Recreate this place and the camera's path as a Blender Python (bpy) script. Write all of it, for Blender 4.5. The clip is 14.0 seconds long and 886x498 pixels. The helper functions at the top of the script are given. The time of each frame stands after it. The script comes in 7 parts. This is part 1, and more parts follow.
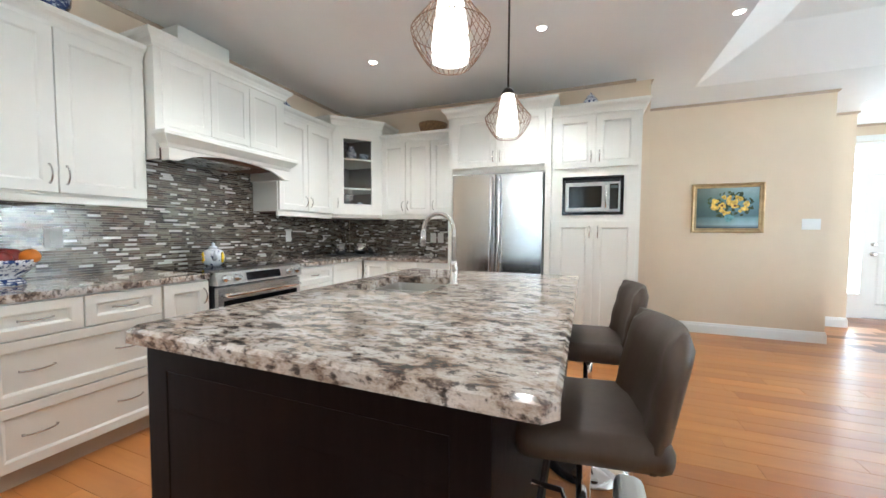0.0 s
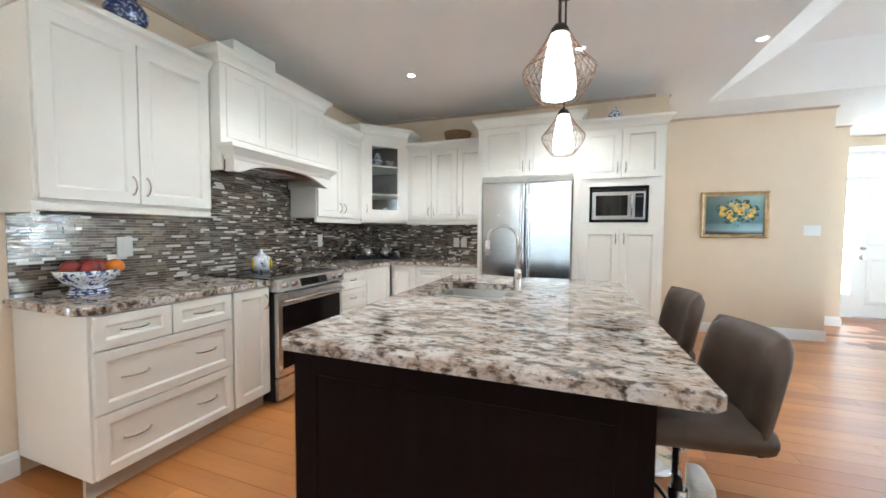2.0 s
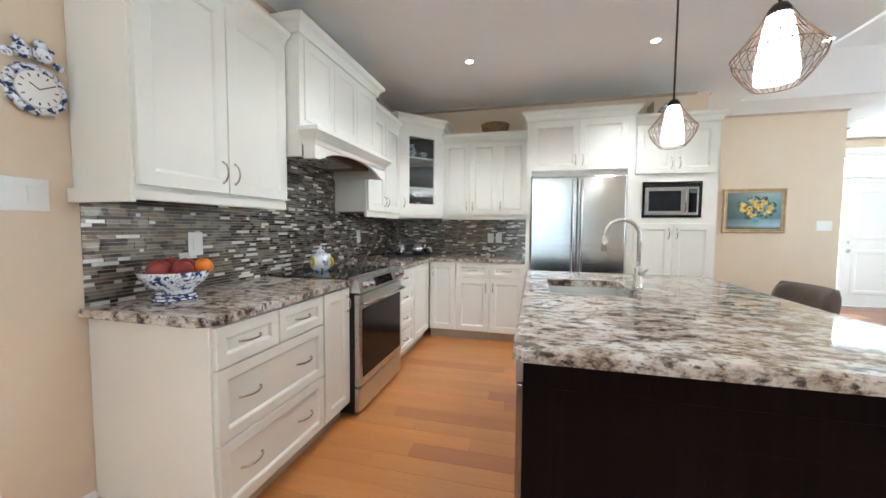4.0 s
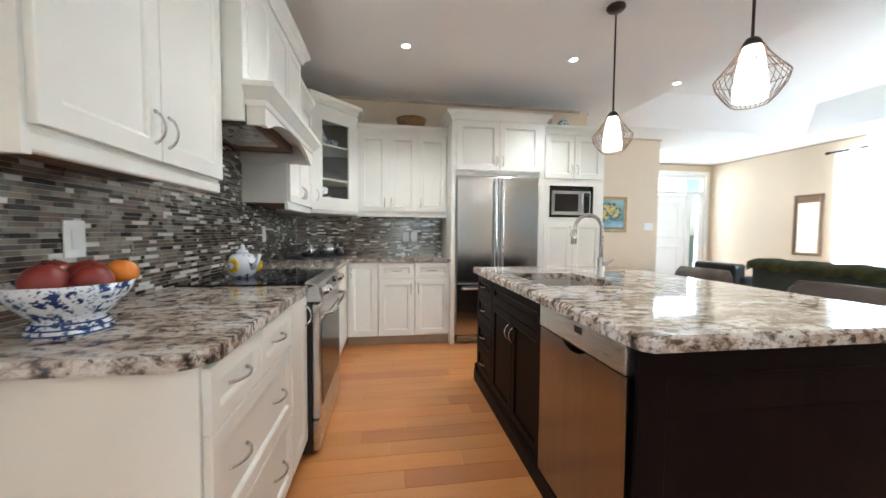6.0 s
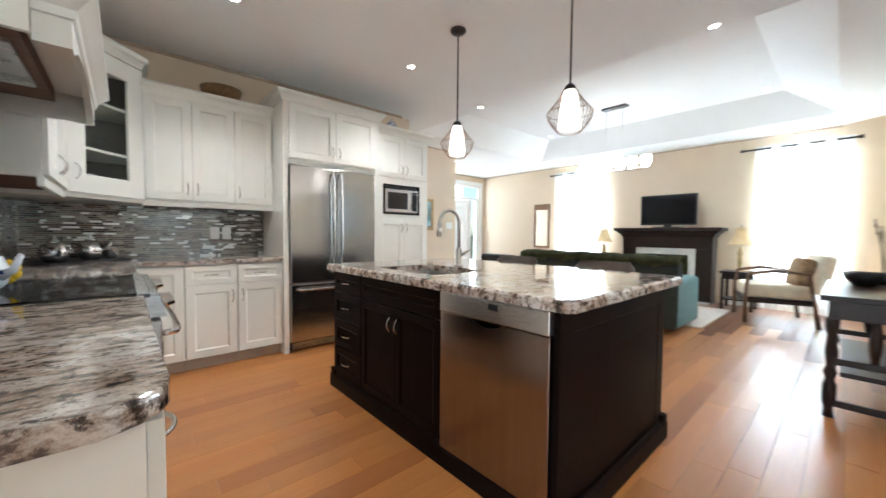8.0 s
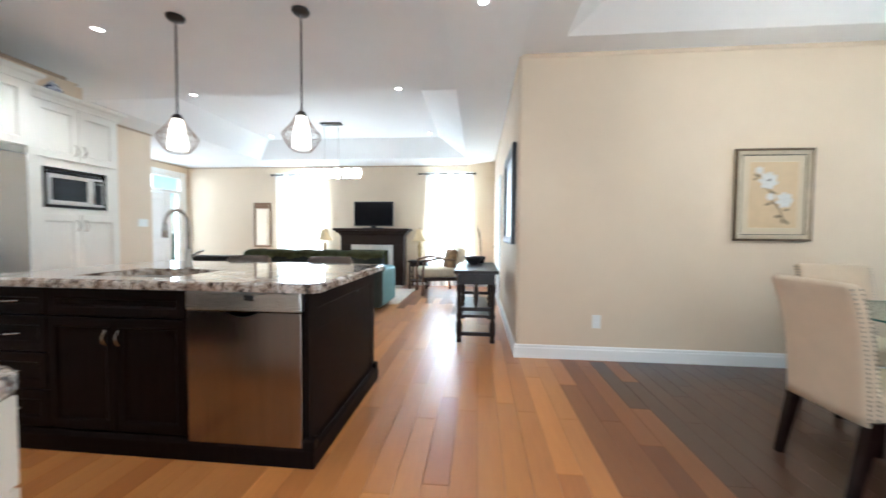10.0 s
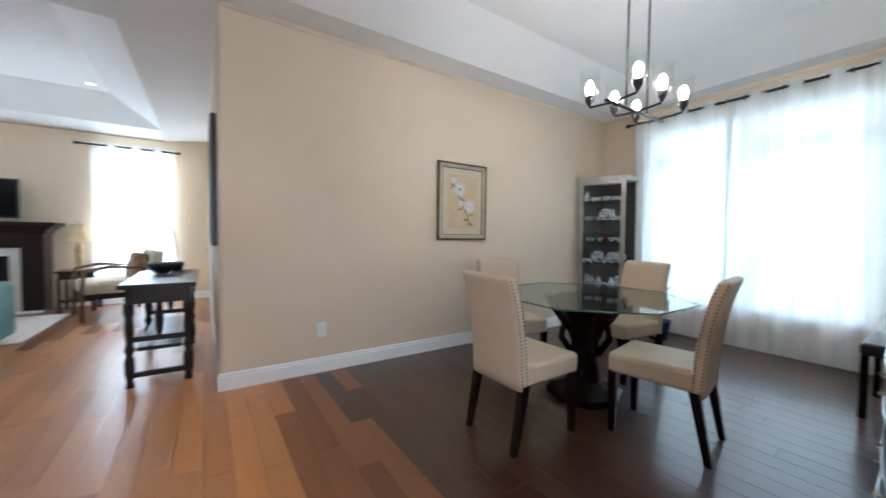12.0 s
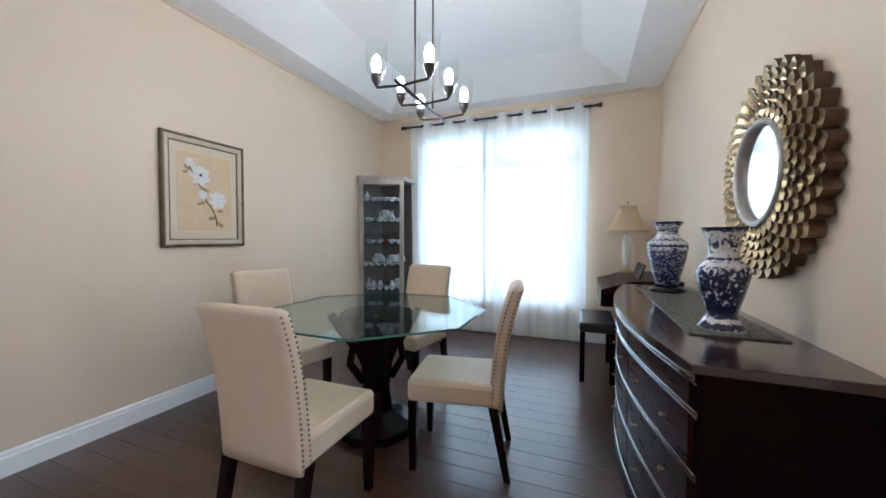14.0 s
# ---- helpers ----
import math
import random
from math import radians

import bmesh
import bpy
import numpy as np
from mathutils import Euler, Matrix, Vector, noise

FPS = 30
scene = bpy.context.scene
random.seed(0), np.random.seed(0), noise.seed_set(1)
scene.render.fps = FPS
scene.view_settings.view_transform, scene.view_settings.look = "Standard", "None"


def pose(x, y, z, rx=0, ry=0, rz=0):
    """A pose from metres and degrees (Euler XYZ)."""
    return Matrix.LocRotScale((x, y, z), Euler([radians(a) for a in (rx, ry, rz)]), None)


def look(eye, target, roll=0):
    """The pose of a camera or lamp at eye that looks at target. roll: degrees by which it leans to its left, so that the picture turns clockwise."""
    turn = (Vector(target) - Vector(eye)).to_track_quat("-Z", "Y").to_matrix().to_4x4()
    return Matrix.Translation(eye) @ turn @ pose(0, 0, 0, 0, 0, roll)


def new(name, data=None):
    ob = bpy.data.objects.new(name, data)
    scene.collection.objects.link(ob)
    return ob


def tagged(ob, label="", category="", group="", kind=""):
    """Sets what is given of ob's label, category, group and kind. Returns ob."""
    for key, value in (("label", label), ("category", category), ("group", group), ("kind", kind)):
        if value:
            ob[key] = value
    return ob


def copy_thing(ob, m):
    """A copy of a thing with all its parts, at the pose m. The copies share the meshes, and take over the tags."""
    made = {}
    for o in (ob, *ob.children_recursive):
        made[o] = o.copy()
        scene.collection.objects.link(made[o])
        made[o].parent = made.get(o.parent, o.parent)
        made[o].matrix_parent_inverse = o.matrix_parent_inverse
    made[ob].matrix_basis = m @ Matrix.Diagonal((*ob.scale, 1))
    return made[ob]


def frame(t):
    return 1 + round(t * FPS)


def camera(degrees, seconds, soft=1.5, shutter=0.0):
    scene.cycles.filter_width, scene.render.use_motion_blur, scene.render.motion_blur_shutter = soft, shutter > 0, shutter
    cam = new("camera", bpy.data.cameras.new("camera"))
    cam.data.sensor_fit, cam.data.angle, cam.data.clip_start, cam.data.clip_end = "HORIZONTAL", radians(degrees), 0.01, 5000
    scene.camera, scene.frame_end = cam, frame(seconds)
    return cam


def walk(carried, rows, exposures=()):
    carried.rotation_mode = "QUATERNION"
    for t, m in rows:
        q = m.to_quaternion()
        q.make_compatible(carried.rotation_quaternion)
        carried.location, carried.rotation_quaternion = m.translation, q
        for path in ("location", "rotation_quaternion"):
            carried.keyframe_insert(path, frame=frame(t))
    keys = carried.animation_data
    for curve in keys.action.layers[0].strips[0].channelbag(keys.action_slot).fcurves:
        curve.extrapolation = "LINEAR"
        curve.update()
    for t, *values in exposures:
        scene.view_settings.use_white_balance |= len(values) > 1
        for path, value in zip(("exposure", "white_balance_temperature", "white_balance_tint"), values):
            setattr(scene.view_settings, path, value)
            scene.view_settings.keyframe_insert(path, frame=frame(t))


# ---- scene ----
cam = camera(102.0, 14.0, shutter=0.5)
PATH = [
    (0, (0.765, 0.23, 1.202), (0.027, 2.087, 1.108), 0.3),
    (0.5, (0.686, 0.141, 1.236), (-0.027, 2.008, 1.146), 0.3),
    (1, (0.581, 0.082, 1.248), (-0.112, 1.956, 1.157), 0.2),
    (1.5, (0.496, 0.018, 1.251), (-0.185, 1.896, 1.159), 0.3),
    (2, (0.394, -0.064, 1.261), (-0.279, 1.817, 1.167), 0.4),
    (2.5, (0.206, -0.125, 1.261), (-0.467, 1.756, 1.17), 0.5),
    (3, (-0.048, -0.17, 1.255), (-0.705, 1.716, 1.158), 0.4),
    (5.5, (-1.014, -0.13, 1.221), (-0.951, 1.866, 1.101), 0.6),
    (6, (-1.209, 0.007, 1.189), (-0.907, 1.982, 1.095), 0.5),
    (6.5, (-1.367, 0.106, 1.201), (-0.806, 2.023, 1.102), 0.6),
    (7, (-1.456, 0.251, 1.141), (-0.626, 2.069, 1.045), 0.5),
    (9.5, (-2.059, 0.183, 1.137), (-0.154, 0.787, 1.067), 0.6),
    (10, (-2.166, 0.101, 1.152), (-0.177, 0.292, 1.076), 0.5),
    (10.5, (-2.179, 0.05, 1.162), (-0.187, -0.102, 1.078), 0.7),
    (11, (-2.123, -0.005, 1.133), (-0.187, -0.497, 1.05), 0.7),
    (11.5, (-1.946, -0.111, 1.136), (-0.111, -0.903, 1.06), 0.8),
    (12, (-1.813, -0.183, 1.163), (-0.15, -1.291, 1.093), 0.7),
    (12.5, (-1.67, -0.267, 1.188), (-0.288, -1.711, 1.125), 0.7),
    (13, (-1.552, -0.418, 1.189), (-0.536, -2.14, 1.115), 0.4),
    (13.5, (-1.465, -0.553, 1.191), (-0.614, -2.362, 1.129), 0.4),
    (14, (-1.415, -0.588, 1.202), (-0.684, -2.449, 1.138), 0.2),
]
walk(cam, [(t, look(eye, target, roll)) for t, eye, target, roll in PATH],
     exposures=[(0, 0.95, 5550, 5), (5.5, 0.88, 5580, 5), (6.5, 0.84, 5700, 5), (9.5, 0.7, 5600, 6), (10.5, 0.68, 5350, 5), (11.5, 0.38, 5320, 6), (12.5, 0.05, 5500, 12), (13.3, 0.27, 5250, 10), (14, 0.32, 5230, 10)])

# ---------------------------------------------------------------- light
world = bpy.data.worlds.new("sky")
scene.world = world
world.use_nodes = True
wn = world.node_tree
sky = wn.nodes.new("ShaderNodeTexSky")
sky.sky_type = "NISHITA"
sky.sun_disc = False
sky.sun_elevation, sky.sun_rotation = radians(48), radians(200)
wn.nodes["Background"].inputs["Strength"].default_value = 0.12
wn.links.new(sky.outputs["Color"], wn.nodes["Background"].inputs["Color"])
sun = new("sun", bpy.data.lights.new("sun", "SUN"))
sun.data.energy, sun.data.angle, sun.data.color = 2.0, radians(0.6), (1.0, 0.95, 0.88)
sun.matrix_world = look((0, 0, 30), (-6.5, 15, 0))


def area_lamp(name, m, w, h, watts, color=(1, 1, 1), spread=180):
    d = bpy.data.lights.new(name, "AREA")
    d.shape, d.size, d.size_y, d.energy, d.color = "RECTANGLE", w, h, watts, color
    d.spread = radians(spread)
    ob = new(name, d)
    ob.matrix_world = m
    return ob


DAY = (0.88, 0.96, 1.0)
area_lamp("window_light_dining", look((-0.37, -5.24, 1.47), (-0.37, 0, 1.25)), 1.98, 2.05, 66, (0.75, 0.91, 1.0))
area_lamp("window_light_living", look((6.2, 4.22, 1.4), (0, 4.2, 1.3)), 1.1, 2.1, 255, DAY)
area_lamp("window_light_living", look((6.2, 0.72, 1.4), (0, 0.7, 1.3)), 1.1, 2.1, 255, DAY)
area_lamp("door_light", look((4.97, 7.26, 2.29), (4.5, 0, 1.0)), 1.55, 0.28, 8, DAY)
area_lamp("sidelight_light", look((4.27, 7.26, 1.2), (3.6, 0, 1.0)), 0.16, 1.65, 11, DAY)
area_lamp("sidelight_light", look((5.62, 7.26, 1.2), (4.6, 0, 1.0)), 0.19, 1.65, 9, DAY)
# added fill from the unseen alcove, brightens cabinets and floor
area_lamp("alcove_fill_light", look((-5.15, -0.35, 1.3), (0, -0.35, 1.2)), 1.5, 2.0, 34, DAY)
# the third pot is unseen, added to light the range aisle
POTS = [(-1.065, 3.09), (0.425, 3.075), (-1.07, 1.75), (0.4, 0.08)]
for (px_, py_), watts_ in zip(POTS, (42, 42, 28, 15)):
    d = bpy.data.lights.new("pot_lamp", "SPOT")
    d.energy, d.color, d.spot_size, d.spot_blend, d.shadow_soft_size = watts_, (1.0, 0.91, 0.82), radians(120), 0.6, 0.04
    ob = new("pot_lamp", d)
    ob.matrix_world = look((px_, py_, 2.722), (px_, py_ + 0.001, 0))

# ---------------------------------------------------------------- materials


def nodes_of(name):
    m = bpy.data.materials.new(name)
    m.use_nodes = True
    return m, m.node_tree, m.node_tree.nodes["Principled BSDF"]


def mixc(nt, fac, a, b, mode="MIX"):
    n = nt.nodes.new("ShaderNodeMix")
    n.data_type, n.blend_type = "RGBA", mode
    for sock, v in ((n.inputs[0], fac), (n.inputs[6], a), (n.inputs[7], b)):
        if isinstance(v, bpy.types.NodeSocket):
            nt.links.new(v, sock)
        elif isinstance(v, (int, float)):
            sock.default_value = v
        else:
            sock.default_value = (*v, 1)
    return n.outputs[2]


def ramp(nt, src, stops):
    n = nt.nodes.new("ShaderNodeValToRGB")
    nt.links.new(src, n.inputs[0])
    e = n.color_ramp.elements
    e[0].position, e[0].color = stops[0][0], (*stops[0][1], 1)
    e[1].position, e[1].color = stops[-1][0], (*stops[-1][1], 1)
    for p, c in stops[1:-1]:
        k = e.new(p)
        k.color = (*c, 1)
    return n.outputs[0]


def noise_tex(nt, scale, detail=4, rough=0.5, stretch=None, kind="noise", coord="Object"):
    tc = nt.nodes.new("ShaderNodeTexCoord")
    out = tc.outputs[coord]
    if stretch:
        mp = nt.nodes.new("ShaderNodeMapping")
        mp.inputs["Scale"].default_value = stretch
        nt.links.new(out, mp.inputs[0])
        out = mp.outputs[0]
    if kind == "voronoi":
        n = nt.nodes.new("ShaderNodeTexVoronoi")
    elif kind == "wave":
        n = nt.nodes.new("ShaderNodeTexWave")
        n.inputs["Distortion"].default_value = 6
    else:
        n = nt.nodes.new("ShaderNodeTexNoise")
        n.inputs["Detail"].default_value = detail
        n.inputs["Roughness"].default_value = rough
    n.inputs["Scale"].default_value = scale
    nt.links.new(out, n.inputs["Vector"])
    return n.outputs[0]


def bump(nt, bsdf, height, strength=0.2, dist=0.002):
    b = nt.nodes.new("ShaderNodeBump")
    b.inputs["Strength"].default_value, b.inputs["Distance"].default_value = strength, dist
    nt.links.new(height, b.inputs["Height"])
    nt.links.new(b.outputs[0], bsdf.inputs["Normal"])


def mat(name, color, rough=0.5, metal=0.0, vary=0.08, scale=3.0, bumpy=0.0, bscale=120, stretch=None, coat=0.0, spec=0.5):
    m, nt, b = nodes_of(name)
    f = noise_tex(nt, scale, 5, 0.6, stretch)
    lo = tuple(max(0, c * (1 - vary)) for c in color)
    hi = tuple(min(1, c * (1 + vary)) for c in color)
    nt.links.new(ramp(nt, f, [(0.3, lo), (0.7, hi)]), b.inputs["Base Color"])
    f2 = noise_tex(nt, scale * 9, 3, 0.6, stretch)
    mr = nt.nodes.new("ShaderNodeMapRange")
    mr.inputs[3].default_value, mr.inputs[4].default_value = rough * 0.85, min(1, rough * 1.15)
    nt.links.new(f2, mr.inputs[0])
    nt.links.new(mr.outputs[0], b.inputs["Roughness"])
    b.inputs["Metallic"].default_value = metal
    b.inputs["Coat Weight"].default_value = coat
    b.inputs["Specular IOR Level"].default_value = spec
    if bumpy:
        bump(nt, b, noise_tex(nt, bscale, 3, 0.6, stretch), bumpy)
    return m


def glow(name, color, strength, base=(0.9, 0.9, 0.9)):
    m, nt, b = nodes_of(name)
    b.inputs["Base Color"].default_value = (*base, 1)
    b.inputs["Emission Color"].default_value = (*color, 1)
    b.inputs["Emission Strength"].default_value = strength
    return m


def glass(name, color=(1, 1, 1), rough=0.0, thin=0.85):
    m = bpy.data.materials.new(name)
    m.use_nodes = True
    nt = m.node_tree
    nt.nodes.clear()
    out = nt.nodes.new("ShaderNodeOutputMaterial")
    tr, gl, mx, fr, pw, ma = (nt.nodes.new("ShaderNode" + k) for k in ("BsdfTransparent", "BsdfGlossy", "MixShader", "LayerWeight", "Math", "Math"))
    tr.inputs[0].default_value = (*color, 1)
    gl.inputs["Roughness"].default_value = 0.02
    fr.inputs[0].default_value = 0.5
    pw.operation, ma.operation = "POWER", "MULTIPLY_ADD"
    pw.inputs[1].default_value = 4.5
    ma.inputs[1].default_value, ma.inputs[2].default_value = 0.8, 0.04
    nt.links.new(fr.outputs["Facing"], pw.inputs[0])
    nt.links.new(pw.outputs[0], ma.inputs[0])
    nt.links.new(ma.outputs[0], mx.inputs[0])
    nt.links.new(tr.outputs[0], mx.inputs[1])
    nt.links.new(gl.outputs[0], mx.inputs[2])
    nt.links.new(mx.outputs[0], out.inputs[0])
    return m


def sheer(name):
    m = bpy.data.materials.new(name)
    m.use_nodes = True
    nt = m.node_tree
    nt.nodes.clear()
    out = nt.nodes.new("ShaderNodeOutputMaterial")
    tr, tl, df, m1, m2 = (nt.nodes.new("ShaderNode" + k) for k in ("BsdfTransparent", "BsdfTranslucent", "BsdfDiffuse", "MixShader", "MixShader"))
    # upright streaks put the folds' darkening into the cloth's translucent colour
    fold_shade = noise_tex(nt, 1.0, 3, 0.6, (22, 22, 0.25))
    nt.links.new(ramp(nt, fold_shade, [(0.3, (0.5, 0.53, 0.54)), (0.5, (0.78, 0.8, 0.81)), (0.68, (0.95, 0.96, 0.95))]), tl.inputs[0])
    df.inputs[0].default_value = (0.9, 0.9, 0.88, 1)
    weave = noise_tex(nt, 60, 2, 0.5, (1, 1, 0.2))
    mr = nt.nodes.new("ShaderNodeMapRange")
    mr.inputs[3].default_value, mr.inputs[4].default_value = 0.05, 0.12
    nt.links.new(weave, mr.inputs[0])
    m1.inputs[0].default_value = 0.76
    nt.links.new(tl.outputs[0], m1.inputs[1])
    nt.links.new(df.outputs[0], m1.inputs[2])
    nt.links.new(mr.outputs[0], m2.inputs[0])
    nt.links.new(m1.outputs[0], m2.inputs[1])
    nt.links.new(tr.outputs[0], m2.inputs[2])
    nt.links.new(m2.outputs[0], out.inputs[0])
    return m


def wood(name, dark, light, rough=0.35, grain=(1, 12, 12), scale=2.5, per_piece=0.0, coat=0.0, spec=0.5, coat_rough=0.12):
    m, nt, b = nodes_of(name)
    f = noise_tex(nt, scale, 6, 0.65, grain)
    f2 = noise_tex(nt, scale * 6, 4, 0.6, grain)
    c = ramp(nt, f, [(0.28, dark), (0.72, light)])
    c = mixc(nt, 0.2, c, ramp(nt, f2, [(0.35, dark), (0.65, light)]))
    if per_piece:
        oi = nt.nodes.new("ShaderNodeObjectInfo")
        geo = nt.nodes.new("ShaderNodeNewGeometry")
        add = nt.nodes.new("ShaderNodeMath")
        add.operation = "ADD"
        nt.links.new(oi.outputs["Random"], add.inputs[0])
        nt.links.new(geo.outputs["Random Per Island"], add.inputs[1])
        fr = nt.nodes.new("ShaderNodeMath")
        fr.operation = "FRACT"
        nt.links.new(add.outputs[0], fr.inputs[0])
        g = 1 - per_piece
        tint = ramp(nt, fr.outputs[0], [(0.0, (g * 0.85, g * 0.72, g * 0.66)), (0.3, (0.95, 0.9, 0.86)), (0.7, (1.0, 1.0, 1.0)), (1.0, (1.18, 1.14, 1.05))])
        c = mixc(nt, 1.0, c, tint, "MULTIPLY")
    nt.links.new(c, b.inputs["Base Color"])
    mr = nt.nodes.new("ShaderNodeMapRange")
    mr.inputs[3].default_value, mr.inputs[4].default_value = rough * 0.8, rough * 1.25
    nt.links.new(f2, mr.inputs[0])
    nt.links.new(mr.outputs[0], b.inputs["Roughness"])
    b.inputs["Coat Weight"].default_value = coat
    b.inputs["Coat Roughness"].default_value = coat_rough
    b.inputs["Specular IOR Level"].default_value = spec
    bump(nt, b, f2, 0.03)
    return m


def granite(name):
    """Pale stone with drifting taupe clouds, long dark veins and black mineral flecks."""
    m, nt, b = nodes_of(name)
    flow = (0.9, 1.5, 1.25)
    big = noise_tex(nt, 4.5, 8, 0.68, flow)
    mid = noise_tex(nt, 13, 8, 0.7, flow)
    spot = noise_tex(nt, 30, 6, 0.72, (1.0, 1.7, 1.2))
    fine = noise_tex(nt, 150, 4, 0.7)
    base = ramp(nt, big, [(0.34, (0.36, 0.28, 0.22)), (0.46, (0.6, 0.52, 0.45)), (0.56, (0.7, 0.66, 0.62)), (0.75, (0.78, 0.76, 0.74))])
    veins = ramp(nt, mid, [(0.345, (0.025, 0.018, 0.018)), (0.41, (0.16, 0.11, 0.09)), (0.455, (0.58, 0.5, 0.44)), (0.53, (1, 1, 1))])
    flecks = ramp(nt, spot, [(0.365, (0.02, 0.02, 0.026)), (0.42, (0.28, 0.26, 0.26)), (0.465, (0.95, 0.94, 0.93)), (1.0, (1, 1, 1))])
    c = mixc(nt, 0.92, base, veins, "MULTIPLY")
    c = mixc(nt, 0.88, c, flecks, "MULTIPLY")
    c = mixc(nt, 0.3, c, ramp(nt, fine, [(0.35, (0.3, 0.27, 0.26)), (0.55, (1, 1, 1))]), "MULTIPLY")
    nt.links.new(c, b.inputs["Base Color"])
    b.inputs["Roughness"].default_value = 0.06
    b.inputs["Specular IOR Level"].default_value = 0.7
    return m


def mosaic(name):
    m, nt, b = nodes_of(name)
    geo = nt.nodes.new("ShaderNodeNewGeometry")
    oi = nt.nodes.new("ShaderNodeObjectInfo")
    add = nt.nodes.new("ShaderNodeMath")
    add.operation = "ADD"
    nt.links.new(oi.outputs["Random"], add.inputs[0])
    nt.links.new(geo.outputs["Random Per Island"], add.inputs[1])
    fr = nt.nodes.new("ShaderNodeMath")
    fr.operation = "FRACT"
    nt.links.new(add.outputs[0], fr.inputs[0])
    c = nt.nodes.new("ShaderNodeValToRGB")
    c.color_ramp.interpolation = "CONSTANT"
    nt.links.new(fr.outputs[0], c.inputs[0])
    e = c.color_ramp.elements
    tones = [(0.0, (0.055, 0.044, 0.038)), (0.18, (0.19, 0.16, 0.125)), (0.36, (0.31, 0.275, 0.225)), (0.52, (0.1, 0.08, 0.066)), (0.64, (0.4, 0.375, 0.325)), (0.78, (0.17, 0.115, 0.085)), (0.9, (0.74, 0.74, 0.72))]
    e[0].position, e[0].color = 0.0, (*tones[0][1], 1)
    e[1].position, e[1].color = tones[-1][0], (*tones[-1][1], 1)
    for p, col in tones[1:-1]:
        k = e.new(p)
        k.color = (*col, 1)
    f = noise_tex(nt, 45, 4, 0.6, (1, 1, 3))
    nt.links.new(mixc(nt, 0.4, c.outputs[0], ramp(nt, f, [(0.3, (0.6, 0.52, 0.45)), (0.7, (1, 0.95, 0.88))]), "MULTIPLY"), b.inputs["Base Color"])
    mr = nt.nodes.new("ShaderNodeMapRange")
    mr.inputs[3].default_value, mr.inputs[4].default_value = 0.09, 0.3
    nt.links.new(fr.outputs[0], mr.inputs[0])
    nt.links.new(mr.outputs[0], b.inputs["Roughness"])
    b.inputs["Metallic"].default_value = 0.35
    b.inputs["Specular IOR Level"].default_value = 0.9
    return m


def porcelain(name, ground=(0.82, 0.84, 0.88), ink=(0.02, 0.045, 0.17), cover=0.5, scale=26, voro=True):
    m, nt, b = nodes_of(name)
    f = noise_tex(nt, scale, 3, 0.6)
    v = noise_tex(nt, scale * 1.7, kind="voronoi") if voro else f
    c = ramp(nt, f, [(cover - 0.03, ink), (cover + 0.03, ground)])
    c2 = ramp(nt, v, [(0.22, ink), (0.30, ground)])
    nt.links.new(mixc(nt, 0.55, c, c2, "MULTIPLY"), b.inputs["Base Color"])
    b.inputs["Roughness"].default_value = 0.12
    b.inputs["Coat Weight"].default_value = 0.5
    return m


def painted_porcelain(name, bands, scale, ink=(0.012, 0.016, 0.05), wash=(0.04, 0.05, 0.16), stretch=(1, 1, 0.8)):
    """White glaze under cobalt brushwork; bands: how much glaze shows at each height of the piece."""
    m, nt, b = nodes_of(name)
    tc = nt.nodes.new("ShaderNodeTexCoord")
    sp = nt.nodes.new("ShaderNodeSeparateXYZ")
    nt.links.new(tc.outputs["Generated"], sp.inputs[0])
    f = noise_tex(nt, scale, 5, 0.6, stretch)
    lean = ramp(nt, sp.outputs[2], [(h, (v,) * 3) for h, v in bands])
    add = nt.nodes.new("ShaderNodeMath")
    add.operation = "ADD"
    nt.links.new(f, add.inputs[0])
    nt.links.new(lean, add.inputs[1])
    sc = nt.nodes.new("ShaderNodeMath")
    sc.operation = "MULTIPLY"
    sc.inputs[1].default_value = 0.5
    nt.links.new(add.outputs[0], sc.inputs[0])
    nt.links.new(ramp(nt, sc.outputs[0], [(0.44, ink), (0.47, wash), (0.5, (0.6, 0.6, 0.6)), (0.6, (0.74, 0.73, 0.71))]), b.inputs["Base Color"])
    b.inputs["Roughness"].default_value = 0.14
    b.inputs["Coat Weight"].default_value = 0.4
    return m


WALLP = mat("wall_paint", (0.72, 0.59, 0.445), 0.75, vary=0.03, scale=1.2, bumpy=0.06, bscale=260)
CEILP = mat("ceiling_paint", (0.83, 0.82, 0.81), 0.85, vary=0.025, scale=1.0, bumpy=0.12, bscale=180)
TRIM = mat("trim_paint", (0.86, 0.86, 0.85), 0.4, vary=0.02, scale=2)
CAB = mat("cabinet_paint", (0.82, 0.81, 0.755), 0.38, vary=0.03, scale=1.5, bumpy=0.03, bscale=90)
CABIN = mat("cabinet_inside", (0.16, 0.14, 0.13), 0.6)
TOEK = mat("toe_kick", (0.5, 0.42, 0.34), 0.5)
ESP = wood("espresso_wood", (0.0078, 0.005, 0.0046), (0.0135, 0.0085, 0.0076), 0.36, (14, 14, 1), 3, spec=0.03)
MAHOG = wood("dark_mahogany", (0.007, 0.0028, 0.0024), (0.0125, 0.0048, 0.004), 0.25, (2, 14, 14), 3, coat=0.05, spec=0.2)
MAHOGT = wood("polished_mahogany", (0.02, 0.006, 0.0045), (0.042, 0.0125, 0.008), 0.18, (4, 1, 6), 2, coat=0.6)
